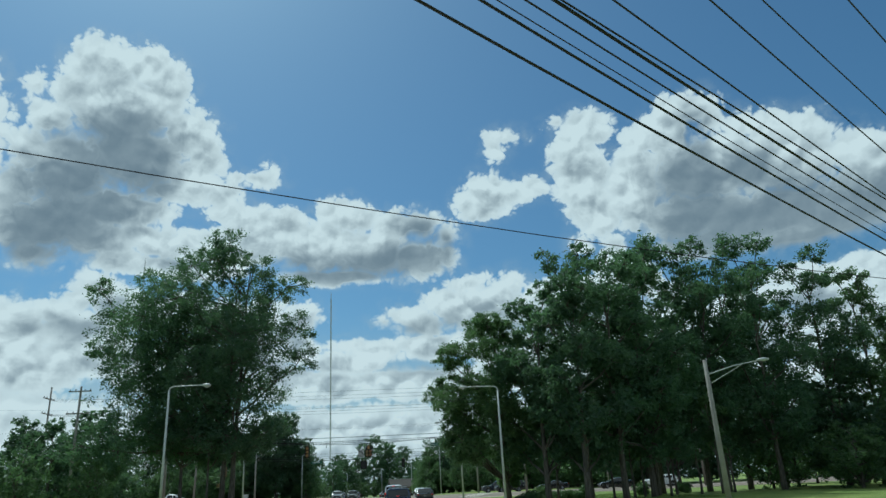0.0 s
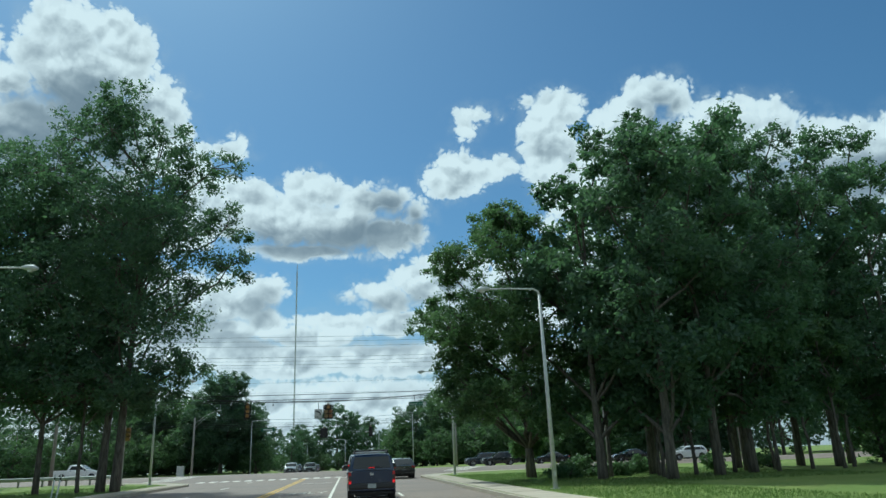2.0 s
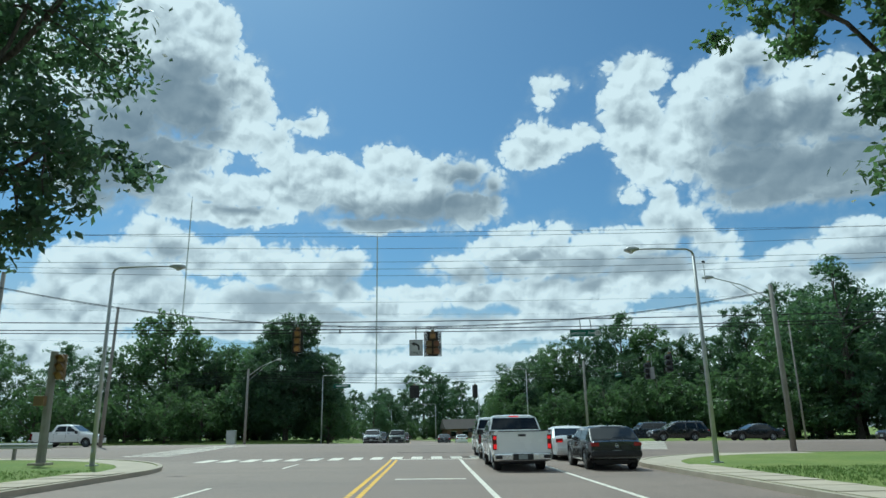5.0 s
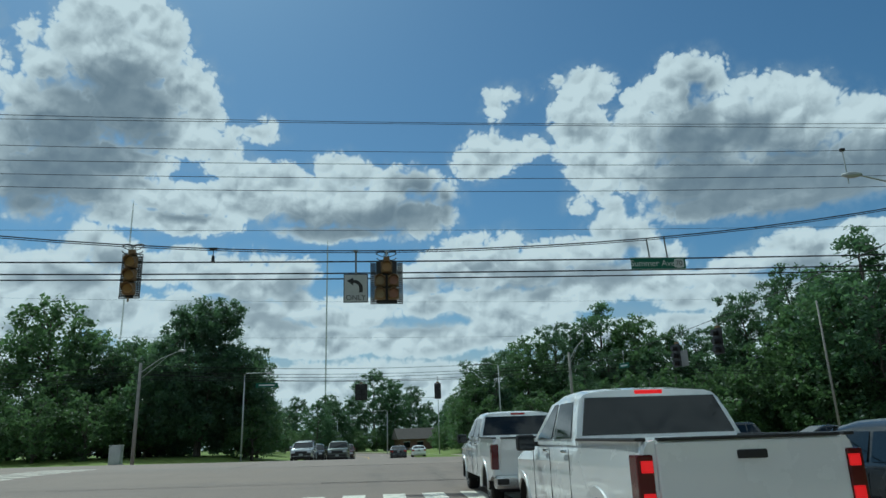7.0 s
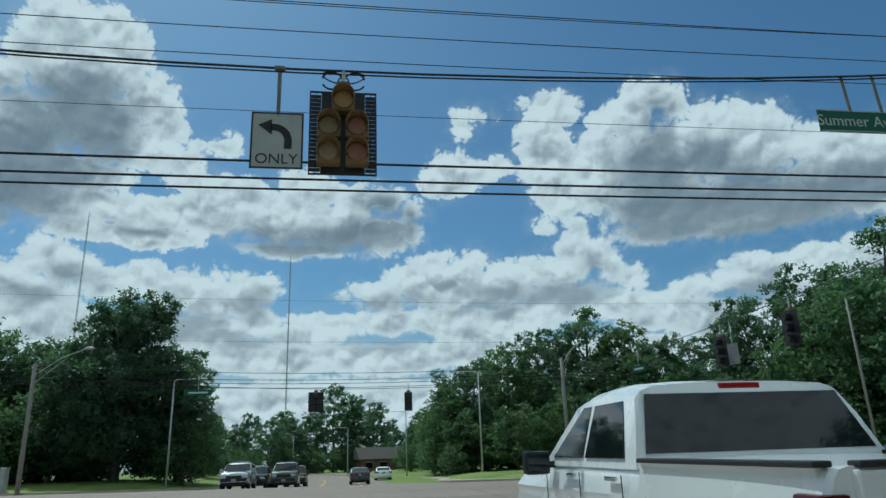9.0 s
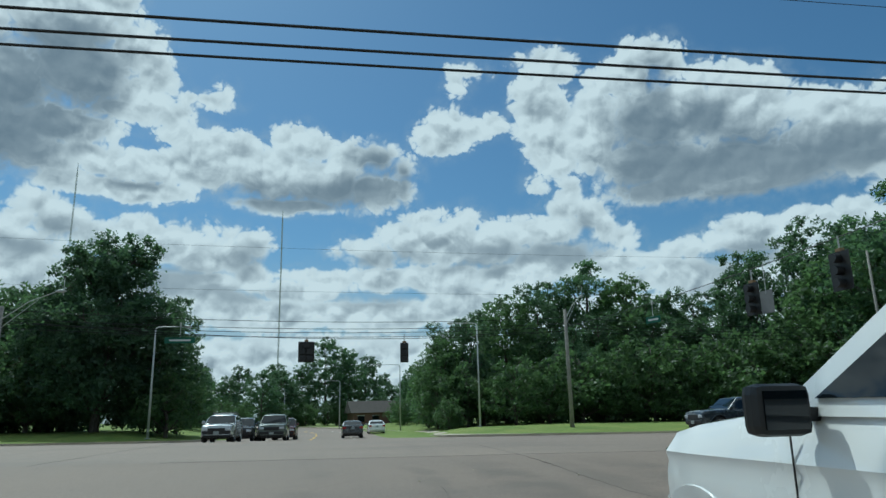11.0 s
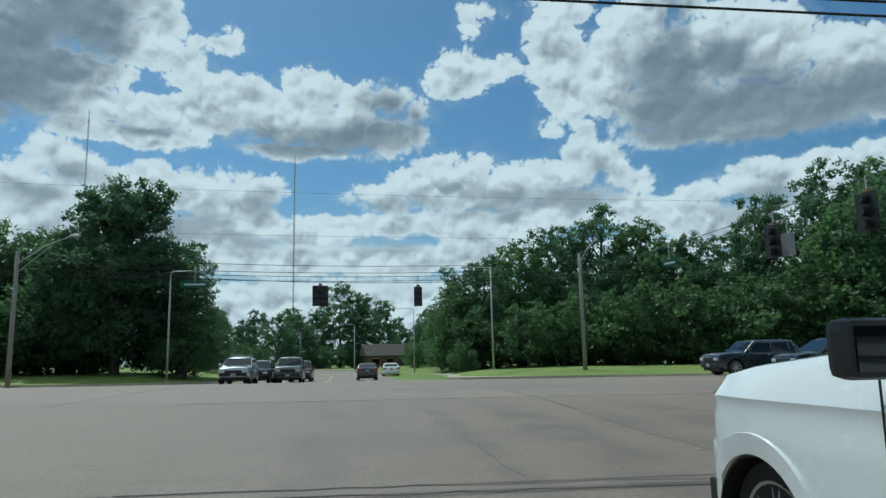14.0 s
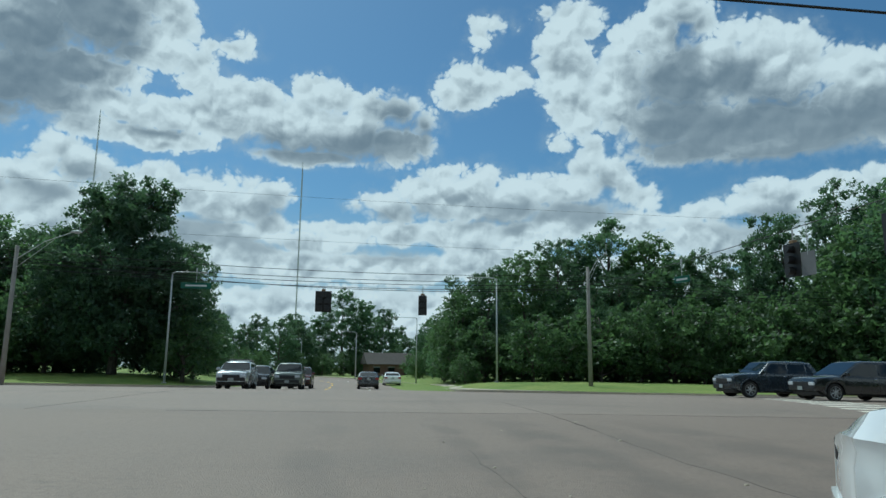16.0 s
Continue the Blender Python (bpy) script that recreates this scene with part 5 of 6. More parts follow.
wire(SPAN_L, SPAN_R, 2.25, 0.02, "black span wire that carries the signals")
wire(SPAN_L - Vector((0, 0, 0.06)), SPAN_R - Vector((0, 0, 0.06)), 2.25, 0.014, "black signal cable lashed under the span wire")
utility_pole(-27.2, 0.2, 10.4, "wooden signal pole at the end of the span wire", r=0.17)

dog = thing("traffic_signal", pose(-1.92, 0, 5.52), "five-lamp yellow traffic signal with black louvred backplate", "traffic signal", "near signals")
louvred_plate(dog, 1.02, 1.4, 0.7)
signal_section(dog, (0, 0, 1.16))
for sx in (-0.21, 0.21):
    for sz in (0.72, 0.3):
        signal_section(dog, (sx, 0, sz), LENS_GREEN if sx < 0 else LENS_RED)
hanger(dog, 1.38, span_z(-1.92) - 5.52)
sig = thing("traffic_signal", pose(-9.74, 0, 5.8), "three-lamp yellow traffic signal with black backplate", "traffic signal", "near signals")
louvred_plate(sig, 0.62, 1.4, 0.7)
for sz in (1.12, 0.7, 0.28):
    signal_section(sig, (0, 0, sz))
hanger(sig, 1.38, span_z(-9.74) - 5.8)
part("finial", tubed([(0, 0, -0.12), (0, 0, 0.02)], 0.03, 8), SIGNAL_YELLOW, sig)
det = thing("detector", pose(-7.3, 0, span_z(-7.3) - 0.42), "small black detector hanging from the span wire", "detector")
part("stem", tubed([(0, 0, 0.1), (0, 0, 0.42)], 0.012, 6), BLACK, det)
part("body", tubed([(0, 0, 0), (0, 0, 0.03), (0, 0, 0.16), (0, 0, 0.2)], [0.08, 0.05, 0.045, 0.03], 10), BLACK, det)
part("clamp", boxed((0.24, 0.06, 0.07), (0, 0, 0.42), 0.01), BLACK, det)

# the turn sign beside the signal
turn = thing("turn_sign", pose(-2.885, 0, 5.56), "white turn-only sign with a black arrow on the span wire", "road sign")
part("panel", boxed((0.762, 0.012, 0.914), (0, 0, 0.457), 0.003), SIGN_FACE_BACKLIT, turn)
for dx, dz, sx, sz in ((0, 0.444, 0.76, 0.026), (0, -0.444, 0.76, 0.026), (0.368, 0, 0.026, 0.86), (-0.368, 0, 0.026, 0.86)):
    part("border", boxed((sx, 0.004, sz), (dx, -0.009, 0.457 + dz)), SIGN_BLACK, turn)
bm = bmesh.new()
curve = [(0.16 - 0.21 * (1 - math.cos(radians(a))), 0.46 + 0.21 * math.sin(radians(a))) for a in range(0, 91, 15)]
rows = [[bm.verts.new((x + 0.055 * nx, -0.010, z + 0.055 * nz)), bm.verts.new((x - 0.055 * nx, -0.010, z - 0.055 * nz))]
        for (x, z), (nx, nz) in zip([(0.16, 0.32), *curve, (-0.1, 0.67)], [(1, 0), *[(math.cos(radians(a)), math.sin(radians(a))) for a in range(0, 91, 15)], (0, 1)])]
for a, b in zip(rows, rows[1:]):
    bm.faces.new((a[0], a[1], b[1], b[0]))
bm.faces.new([bm.verts.new(p) for p in ((-0.08, -0.010, 0.80), (-0.28, -0.010, 0.70), (-0.08, -0.010, 0.545))])
part("arrow", bm, SIGN_BLACK, turn)
lettering("lettering", "ONLY", 0.23, pose(0, -0.009, 0.15, 90), SIGN_BLACK, "black capital letters", 0.002, 1.0, turn)
part("hanger", tubed([(0, 0.02, 0.85), (0, 0.02, span_z(-2.885) - 5.56)], 0.03, 8), STEEL_DARK, turn)
part("clamp", boxed((0.16, 0.07, 0.06), (0, 0.0, span_z(-2.885) - 5.56), 0.01), STEEL_DARK, turn)

# street name sign
ave = thing("street_sign", pose(7.03, 0.03, 6.54), "green street name sign hung by two rods", "street sign")
part("panel", boxed((1.86, 0.02, 0.41), (0, 0, 0.205), 0.004), SIGN_GREEN, ave)
part("border", boxed((1.84, 0.004, 0.012), (0, -0.012, 0.395)), SIGN_WHITE, ave)
part("border", boxed((1.84, 0.004, 0.012), (0, -0.012, 0.015)), SIGN_WHITE, ave)
lettering("lettering", "Summer Ave", 0.29, pose(-0.2, -0.012, 0.2, 90), SIGN_WHITE, "white letters", 0.002, 1.0, ave)
shield = part("route_shield", prism(bmesh.new(), [(0.54, 0.07), (0.70, 0.04), (0.86, 0.07), (0.88, 0.2), (0.85, 0.34), (0.70, 0.36), (0.55, 0.34), (0.52, 0.2)], -0.018, -0.011, "Y"), SIGN_WHITE, ave)
lettering("lettering", "70", 0.24, pose(0.70, -0.02, 0.2, 90), SIGN_BLACK, "black numerals", 0.002, 1.0, ave)
for dx in (-0.28, 0.33):
    part("hanger", tubed([(dx, 0, 0.38), (dx - 0.04, 0, span_z(7.03 + dx) - 6.54)], 0.026, 8), STEEL_DARK, ave)

# signals on the far side and over the avenue's east leg, seen from behind
def dark_signal(x, y, z, w, lamps, label, turn_deg=0.0, top=0.6):
    root = thing("traffic_signal", pose(x, y, z - 0.3, 0, 0, turn_deg) @ Matrix.Scale(1.22, 4), label, "traffic signal", "far signals")
    part("backplate", boxed((w, 0.015, 1.3), (0, 0.08, 0.65), 0.004), SIGN_BLACK, root)
    for dx, dz in lamps:
        part("housing", boxed((0.33, 0.2, 0.33), (dx, -0.03, dz), 0.03), BLACK, root)
        part("visor", tubed([(dx, 0.09, dz), (dx, 0.36, dz)], 0.15, 12), BLACK, root)
    part("hanger", tubed([(0, 0, 1.25), (0, 0, 1.3 + top)], 0.03, 8), STEEL, root)
    part("hub", boxed((0.24, 0.18, 0.12), (0, 0, 1.36), 0.02), SIGNAL_YELLOW, root, "faded yellow hub")
    return root


FAR_SPAN = [(-23.8, 43.7, 8.2), (19.0, 54.3, 8.6)]
wire(FAR_SPAN[0], FAR_SPAN[1], 0.95, 0.022, "black span wire on the far side of the crossing")
dark_signal(-4.0, 48.6, 5.9, 1.0, ((0, 1.05), (-0.21, 0.65), (0.21, 0.65), (-0.21, 0.25), (0.21, 0.25)), "dark five-lamp signal seen from behind", 0, 0.3)
dark_signal(3.8, 50.5, 5.95, 0.55, ((0, 1.07), (0, 0.65), (0, 0.23)), "dark three-lamp signal seen from behind", 0, 0.6)
wire((18.2, -0.2, 8.6), (19.0, 54.3, 9.0), 0.7, 0.02, "black span wire over the east leg")
dark_signal(18.57, 25.1, 6.1, 0.85, ((0, 1.07), (0, 0.65), (0, 0.23)), "dark three-lamp signal above the east leg", 96, 0.55)
dark_signal(18.47, 18.85, 6.2, 0.85, ((0, 1.07), (0, 0.65), (0, 0.23)), "dark three-lamp signal above the east leg", 96, 0.55)
panel = thing("road_sign", pose(18.557, 24.1, 5.8, 0, 0, 100), "grey back of a sign hung from the span wire", "road sign")
part("panel", boxed((0.8, 0.012, 1.1), (0, 0, 0.5), 0.004), STEEL_DARK, panel)
part("hanger", tubed([(0, 0, 0.9), (0, 0, 2.35)], 0.02, 8), STEEL, panel)
for x, y, z, w, turn_deg in ((-12.9, 46.4, 6.9, 2.1, 0), (18.737, 36.4, 6.95, 1.25, -70)):
    root = thing("street_sign", pose(x, y, z, 0, 0, turn_deg), "green street name sign too far to read", "street sign")
    part("panel", boxed((w, 0.02, 0.42), (0, 0, 0.2), 0.004), SIGN_GREEN, root)
    part("letter_bar", boxed((w * 0.7, 0.004, 0.12), (0, -0.013, 0.2)), SIGN_WHITE, root)
    part("hanger", tubed([(0, 0, 0.4), (0, 0, 1.45)], 0.02, 8), STEEL, root)
    part("clamp", boxed((0.1, 0.1, 0.3), (0, 0, 1.33), 0.01), STEEL, root)

# post with walk signals on the west corner
post = thing("signal_post", pose(-18.0, -10.2, ground_z(-18, -10.2) + 0.12), "dark post with a yellow walk signal on the grass corner", "signal post")
part("post", tubed([(0, 0, 0), (0, 0, 4.6)], [0.19, 0.15], 10), WOOD_POLE, post)
part("walk_signal", boxed((0.42, 0.3, 0.4), (-0.2, -0.25, 2.55), 0.03), SIGNAL_YELLOW, post)
for sz in (3.6, 3.95, 4.3):
    signal_section(post, (0.35, 0, sz))
part("footing", boxed((0.7, 0.7, 0.12), (0, 0, 0.04), 0.02), CONCRETE, post)

cab = thing("control_cabinet", pose(-25.8, 45.3, ground_z(-25.8, 45.3) + 0.1), "pale grey metal signal control cabinet on a concrete pad", "cabinet")
part("pad", boxed((1.3, 0.9, 0.15), (0, 0, 0.05), 0.02), CONCRETE, cab)
part("body", boxed((1.05, 0.65, 1.65), (0, 0, 0.92), 0.03), STEEL, cab)
part("door", boxed((0.9, 0.03, 1.45), (0, -0.34, 0.92), 0.01), STEEL, cab)
part("roof", boxed((1.12, 0.72, 0.06), (0, 0, 1.77), 0.02), STEEL, cab)


def guard_rail(x0, x1, y):
    root = thing("guard_rail", pose(x0, y, ground_z(x0, y) + 0.1), "grey steel guard rail along the avenue", "guard rail")
    n = x1 - x0
    bm = bmesh.new()
    prof = [(-0.02, 0.52), (-0.09, 0.58), (-0.03, 0.65), (-0.09, 0.72), (-0.02, 0.79), (0.0, 0.79), (-0.06, 0.72), (0.0, 0.65), (-0.06, 0.58), (0.0, 0.52)]
    a = [bm.verts.new((0, p, q)) for p, q in prof]
    b = [bm.verts.new((n, p, q + ground_z(x1, y) - ground_z(x0, y))) for p, q in prof]
    for k in range(len(prof)):
        j = (k + 1) % len(prof)
        bm.faces.new((a[k], a[j], b[j], b[k]))
    bm.faces.new(a)
    bm.faces.new(b)
    part("rail", bm, STEEL, root)
    x = 0.4
    while x < n:
        part("post", boxed((0.12, 0.15, 0.85), (x, 0.08, 0.35 + (ground_z(x0 + x, y) - ground_z(x0, y))), 0.01), WOOD_POLE, root)
        x += 1.9
    return root


guard_rail(-64.0, -20.0, -5.6)


def marker_post(x, y, lean):
    root = thing("marker_post", pose(x, y, ground_z(x, y) + 0.1, 0, lean), "thin white marker post leaning in the grass", "post", "marker posts")
    part("post", tubed([(0, 0, -0.2), (0, 0, 1.15), (0, 0, 1.2)], [0.035, 0.035, 0.02], 10), SIGN_WHITE, root)
    part("band", tubed([(0, 0, 0.95), (0, 0, 1.05)], 0.037, 10), SIGN_BLACK, root)


marker_post(-13.8, -33.6, 6)
marker_post(-14.3, -32.9, 4)


def mast(x, y, height, label):
    """A guyed lattice mast far away."""
    root = thing("radio_mast", pose(x, y, -1), label, "radio mast")
    bm = bmesh.new()
    w = 1.3
    legs = [(w * math.cos(a), w * math.sin(a)) for a in (0.5, 2.6, 4.7)]
    for lx, ly in legs:
        tube(bm, [(lx, ly, 0), (lx, ly, height * 0.96)], 0.45, 5)
    for k in range(int(height / 9)):
        for i in range(3):
            a, b = legs[i], legs[(i + 1) % 3]
            tube(bm, [(*a, k * 9), (*b, k * 9 + 9)], 0.22, 4)
    part("lattice", bm, STEEL, root)
    part("antenna", tubed([(0, 0, height * 0.95), (0, 0, height)], 0.5, 6), STEEL, root)
    return root


mast(-120.4, 1514.0, 463.0, "slender grey lattice mast far beyond the trees")
mast(-551.0, 1481.0, 548.0, "slender grey lattice mast far beyond the trees")

# a low house at the bend, half hidden by trees
house = thing("house", pose(8.5, 158.0, -0.5, 0, 0, 8), "low brick house with a brown shingle roof behind the road bend", "house")
part("wall", boxed((13, 9, 3.0), (0, 0, 1.5), 0.02), BRICK, house)
part("roof", prism(bmesh.new(), [(-5.2, 2.9), (5.2, 2.9), (0, 5.6)], -7.2, 7.2, "X"), ROOF_TILE, house)
for x in (-4.8, -1.5, 4.4):
    win = part("window", boxed((1.5, 0.12, 1.3), (x, -4.52, 1.6), 0.02), GLASS, house)
    part("frame", boxed((1.7, 0.06, 0.1), (x, -4.56, 2.3)), SIGN_WHITE, win)
part("door", boxed((1.0, 0.1, 2.05), (2.0, -4.52, 1.03), 0.02), BLACK, house)

# ---- vehicles ----
def wheel(parent, x, y, r, width, rim_mat=ALLOY):
    """A tyre with a spoked rim; the outer side faces away from the middle."""
    s = 1 if x > 0 else -1
    bm = lathe(bmesh.new(), [(-0.5 * width, 0.66 * r), (-0.5 * width, 0.93 * r), (-0.36 * width, r), (0.36 * width, r), (0.5 * width, 0.93 * r), (0.5 * width, 0.66 * r)], 28)
    bmesh.ops.translate(bm, verts=bm.verts, vec=(x, y, r))
    w = part("wheel", bm, RUBBER, parent)
    bm = lathe(bmesh.new(), [(s * 0.1 * width, 0.1 * r), (s * 0.14 * width, 0.62 * r), (s * 0.5 * width, 0.66 * r), (s * 0.52 * width, 0.70 * r), (s * 0.44 * width, 0.70 * r)], 28)
    bmesh.ops.translate(bm, verts=bm.verts, vec=(x, y, r))
    part("rim", bm, rim_mat, w)
    bm = bmesh.new()
    for k in range(7):
        a = 2 * math.pi * k / 7
        for lean in (-0.12, 0.12):
            tip = (0, 0.64 * r * math.sin(a + lean), 0.64 * r * math.cos(a + lean))
            tube(bm, [(0.015 * s, 0.1 * r * math.sin(a), 0.1 * r * math.cos(a)), tip], [0.055 * r, 0.045 * r], 5)
    lathe(bm, [(-0.02, 0.15 * r), (s * 0.025, 0.14 * r), (s * 0.035, 0.08 * r)], 12)
    bmesh.ops.translate(bm, verts=bm.verts, vec=(x + s * 0.44 * width, y, r))
    part("spokes", bm, rim_mat, w)
    return w


def interp(y, table):
    ys = [p[0] for p in table]
    return float(np.interp(y, ys, [p[1] for p in table]))


def vehicle(name, label, m, coat, L, W, H, base, r, belt, hood, screen, back, style="suv", sill=0.30, deck=None, lit=False, rack=False,
            chrome=False, group="", front_axle=None, dark_trim=False):
    """A road vehicle, front to the north. screen, back: where the windscreen and the rear window start (at the belt) and end (at the roof)."""
    root = thing(name, m, label, "pickup truck" if style == "pickup" else "car", group)
    h2 = L / 2
    fa = h2 - (front_axle or 0.92)
    axles = (fa, fa - base)
    R = r * (1.06 if style == "pickup" else 1.2)
    deck = deck or belt
    if style == "sedan":
        tops = [(-h2, deck - 0.16), (-h2 + 0.1, deck - 0.03), (-h2 + 0.25, deck), (back[0], belt), (screen[0], belt), (screen[0] + 0.05, hood + 0.02), (h2 - 0.5, hood - 0.06), (h2 - 0.12, hood - 0.17), (h2, hood - 0.32)]
    elif style == "pickup":
        tops = [(-h2, belt), (back[0], belt), (screen[0], belt), (screen[0] + 0.06, hood + 0.05), (h2 - 0.9, hood - 0.035), (h2 - 0.6, hood - 0.09), (h2 - 0.4, hood - 0.145),
                (h2 - 0.28, hood - 0.19), (h2 - 0.2, hood - 0.235), (h2 - 0.15, hood - 0.31), (h2 - 0.12, hood - 0.44), (h2 - 0.04, hood - 0.5), (h2, hood - 0.56)]
    else:
        tops = [(-h2, belt - 0.05), (-h2 + 0.15, belt), (screen[0], belt), (screen[0] + 0.06, hood + 0.03), (h2 - 0.5, hood - 0.02), (h2 - 0.16, hood - 0.06), (h2 - 0.05, hood - 0.12), (h2, hood - 0.3)]
    bed_floor = 0.78

    def half(y):
        s = abs(y) / h2
        if style == "pickup" and y > h2 - 0.62:
            return W / 2 * 0.985 - 0.36 * ((y - h2 + 0.62) / 0.62) ** 1.25
        k = 0.015 if style == "pickup" and y > 0 else 0.13 if y > 0 else (0.02 if style == "pickup" else 0.07)
        return W / 2 * (1 - k * s ** 7)

    def low(y):
        z = sill + (0.10 if abs(y) > h2 - 0.25 else 0)
        for a in axles:
            if abs(y - a) < R:
                z = max(z, r + math.sqrt(R * R - (y - a) ** 2))
        return z

    ys = set(np.linspace(-h2, h2, 25))
    for a in axles:
        ys |= {a + R * math.sin(t) for t in np.linspace(-1.57, 1.57, 15)} | {a - R - 0.01, a + R + 0.01}
    ys |= {p[0] for p in tops} | {h2 - 0.03, -h2 + 0.03, h2 - 0.62, h2 - 0.55, h2 - 0.4}
    bed = style == "pickup"
    if bed:
        ys |= {-h2 + 0.07, -h2 + 0.075, back[0] - 0.02, back[0] - 0.025}
    ys = sorted(y for y in ys if -h2 <= y <= h2)
    bm = bmesh.new()
    loops = []
    for y in ys:
        w, zt, zb = half(y), interp(y, tops), low(y)
        if abs(y) > h2 - 0.02:
            w *= 0.975
        in_bed = bed and -h2 + 0.072 < y < back[0] - 0.022
        crown = 0.02 if bed or y <= screen[0] else 0.05
        mid = zb + 0.45 * (zt - zb)
        if bed:                               # a crease under the hood and along the doors
            zc = min(zt - 0.035, hood - 0.2 + 0.03 * max(0.0, 2.0 - y) / 2.0)
            dip = 0.016 if y > -0.9 else 0.008
            pts = [(0, zb), (w * 0.82, zb), (w * 0.985, zb + 0.02), (w, max(zb + 0.03, min(zb + 0.45 * (zt - zb), zc - 0.2))), (w * 0.998, max(zb + 0.04, zc - 0.12)),
                   (w - dip, max(zb + 0.05, zc - 0.055)), (w * 0.998, max(zb + 0.06, zc)), (w * 0.945, max(zb + 0.07, zc + 0.012, zt - 0.05))]
        else:
            pts = [(0, zb), (w * 0.82, zb), (w * 0.985, zb + 0.02), (w, max(zb + 0.03, mid)), (w * 0.993, zt - 0.13), (w * 0.97, zt - 0.035)]
        if in_bed:
            pts += [(w * 0.95, zt), (w - 0.09, zt), (w - 0.1, bed_floor), (0, bed_floor)]
        else:
            pts += [(w * (0.915 if bed else 0.93), zt - 0.008), (w * 0.86, zt + 0.004), (w * 0.5, zt + crown * 0.75), (0, zt + crown)]
        loops.append([bm.verts.new((x, y, z)) for x, z in pts] + [bm.verts.new((-x, y, z)) for x, z in pts[-2:0:-1]])
    for a, b in zip(loops, loops[1:]):
        n = len(a)
        for k in range(n):
            bm.faces.new((a[k], a[(k + 1) % n], b[(k + 1) % n], b[k]))
    bm.faces.new(loops[0])
    bm.faces.new(loops[-1])
    body = part("body", bm, coat, root, "", True)
    body.data.set_sharp_from_angle(angle=radians(28 if bed else 32))

    # cabin: roof and pillars
    hi = H - belt

    def side(z, y):
        return half(y) * (0.962 - 0.17 * max(0, z - belt) / hi)

    roof = [(back[0], belt + 0.01), (back[1], H - 0.045), (back[1] + 0.35, H - 0.005), (0.5 * (back[1] + screen[1]), H), (screen[1] - 0.3, H - 0.01), (screen[1], H - 0.06), (screen[0], belt + 0.01)]
    ys = sorted({p[0] for p in roof} | set(np.linspace(back[0], screen[0], 17)))
    bm = bmesh.new()
    loops = []
    for y in ys:
        z = interp(y, roof)
        flat = y < back[1] - 0.001 or y > screen[1] + 0.001
        zs = max(belt - 0.02, z - (0.03 if flat else 0.09))
        top = side(zs, y)
        pts = [(side(belt, y), belt - 0.05), (top, zs), (side(z, y) - 0.035, max(belt, z - (0.008 if flat else 0.03))), (side(z, y) - 0.13, z), (0.45 * side(z, y), z + (0 if flat else 0.02)), (0, z + (0 if flat else 0.025))]
        loops.append([bm.verts.new((x, y, q)) for x, q in pts] + [bm.verts.new((-x, y, q)) for x, q in pts[-2::-1]])
    for a, b in zip(loops, loops[1:]):
        for k in range(len(a) - 1):
            bm.faces.new((a[k], a[k + 1], b[k + 1], b[k]))
    bm.faces.new(loops[0])
    bm.faces.new(loops[-1])
    cabin = part("cabin", bm, coat, root, "", True)
    cabin.data.set_sharp_from_angle(angle=radians(35))

    def slanted(y0, y1, f0, f1, name_, out):
        """Front or rear glass between two fractions of its slope."""
        a, b = Vector((y0, belt + 0.01)), Vector((y1, H - 0.06))
        nrm = Vector(((b - a).y, -(b - a).x)).normalized() * out
        bm = bmesh.new()
        rows = []
        for f in (f0, 0.5 * (f0 + f1), f1):
            c = a.lerp(b, f) + nrm
            w = side(c.y, c.x) * (0.86 if dark_trim else 0.95 if style == "suv" else 0.93 if style == "pickup" else 0.9)
            rows.append([bm.verts.new((w * k, c.x, c.y)) for k in (-1, -0.6, 0, 0.6, 1)])
        for p, q in zip(rows, rows[1:]):
            for k in range(4):
                bm.faces.new((p[k], p[k + 1], q[k + 1], q[k]))
        back_row = [[bm.verts.new(v.co - Vector((0, *nrm)) * 0.4) for v in r] for r in rows]
        rim = [*rows[0], *[r[4] for r in rows[1:]], *rows[2][3::-1], rows[1][0]]
        inner = [*back_row[0], *[r[4] for r in back_row[1:]], *back_row[2][3::-1], back_row[1][0]]
        for k in range(len(rim)):
            j = (k + 1) % len(rim)
            bm.faces.new((rim[k], rim[j], inner[j], inner[k]))
        return part(name_, bm, GLASS, cabin)

    slanted(screen[0], screen[1], 0.05, 0.95, "windscreen", 0.012)
    slanted(back[0], back[1], 0.07 if style != "pickup" else 0.08, 0.9, "rear_window", -0.012)

    # side windows between the pillars
    zlo, zhi = belt + 0.025, H - 0.14
    if style == "pickup":
        cuts = [(screen[0] - 0.24, screen[1] - 0.12, 0.16, 0.14), (0.07, 0.05, back[0] + 0.24, back[1] + 0.2)]
    elif style == "sedan":
        cuts = [(screen[0] - 0.2, screen[1] - 0.1, 0.0, 0.0), (-0.06, -0.06, back[0] + 0.5, back[1] + 0.12)]
    else:
        mid = 0.5 * (screen[0] + back[0]) + 0.12
        cuts = [(screen[0] - 0.2, screen[1] - 0.1, mid, mid), (mid - 0.07, mid - 0.07, mid - 1.0, mid - 0.96), (mid - 1.08, mid - 1.04, back[0] + 0.22, back[1] + 0.22)]
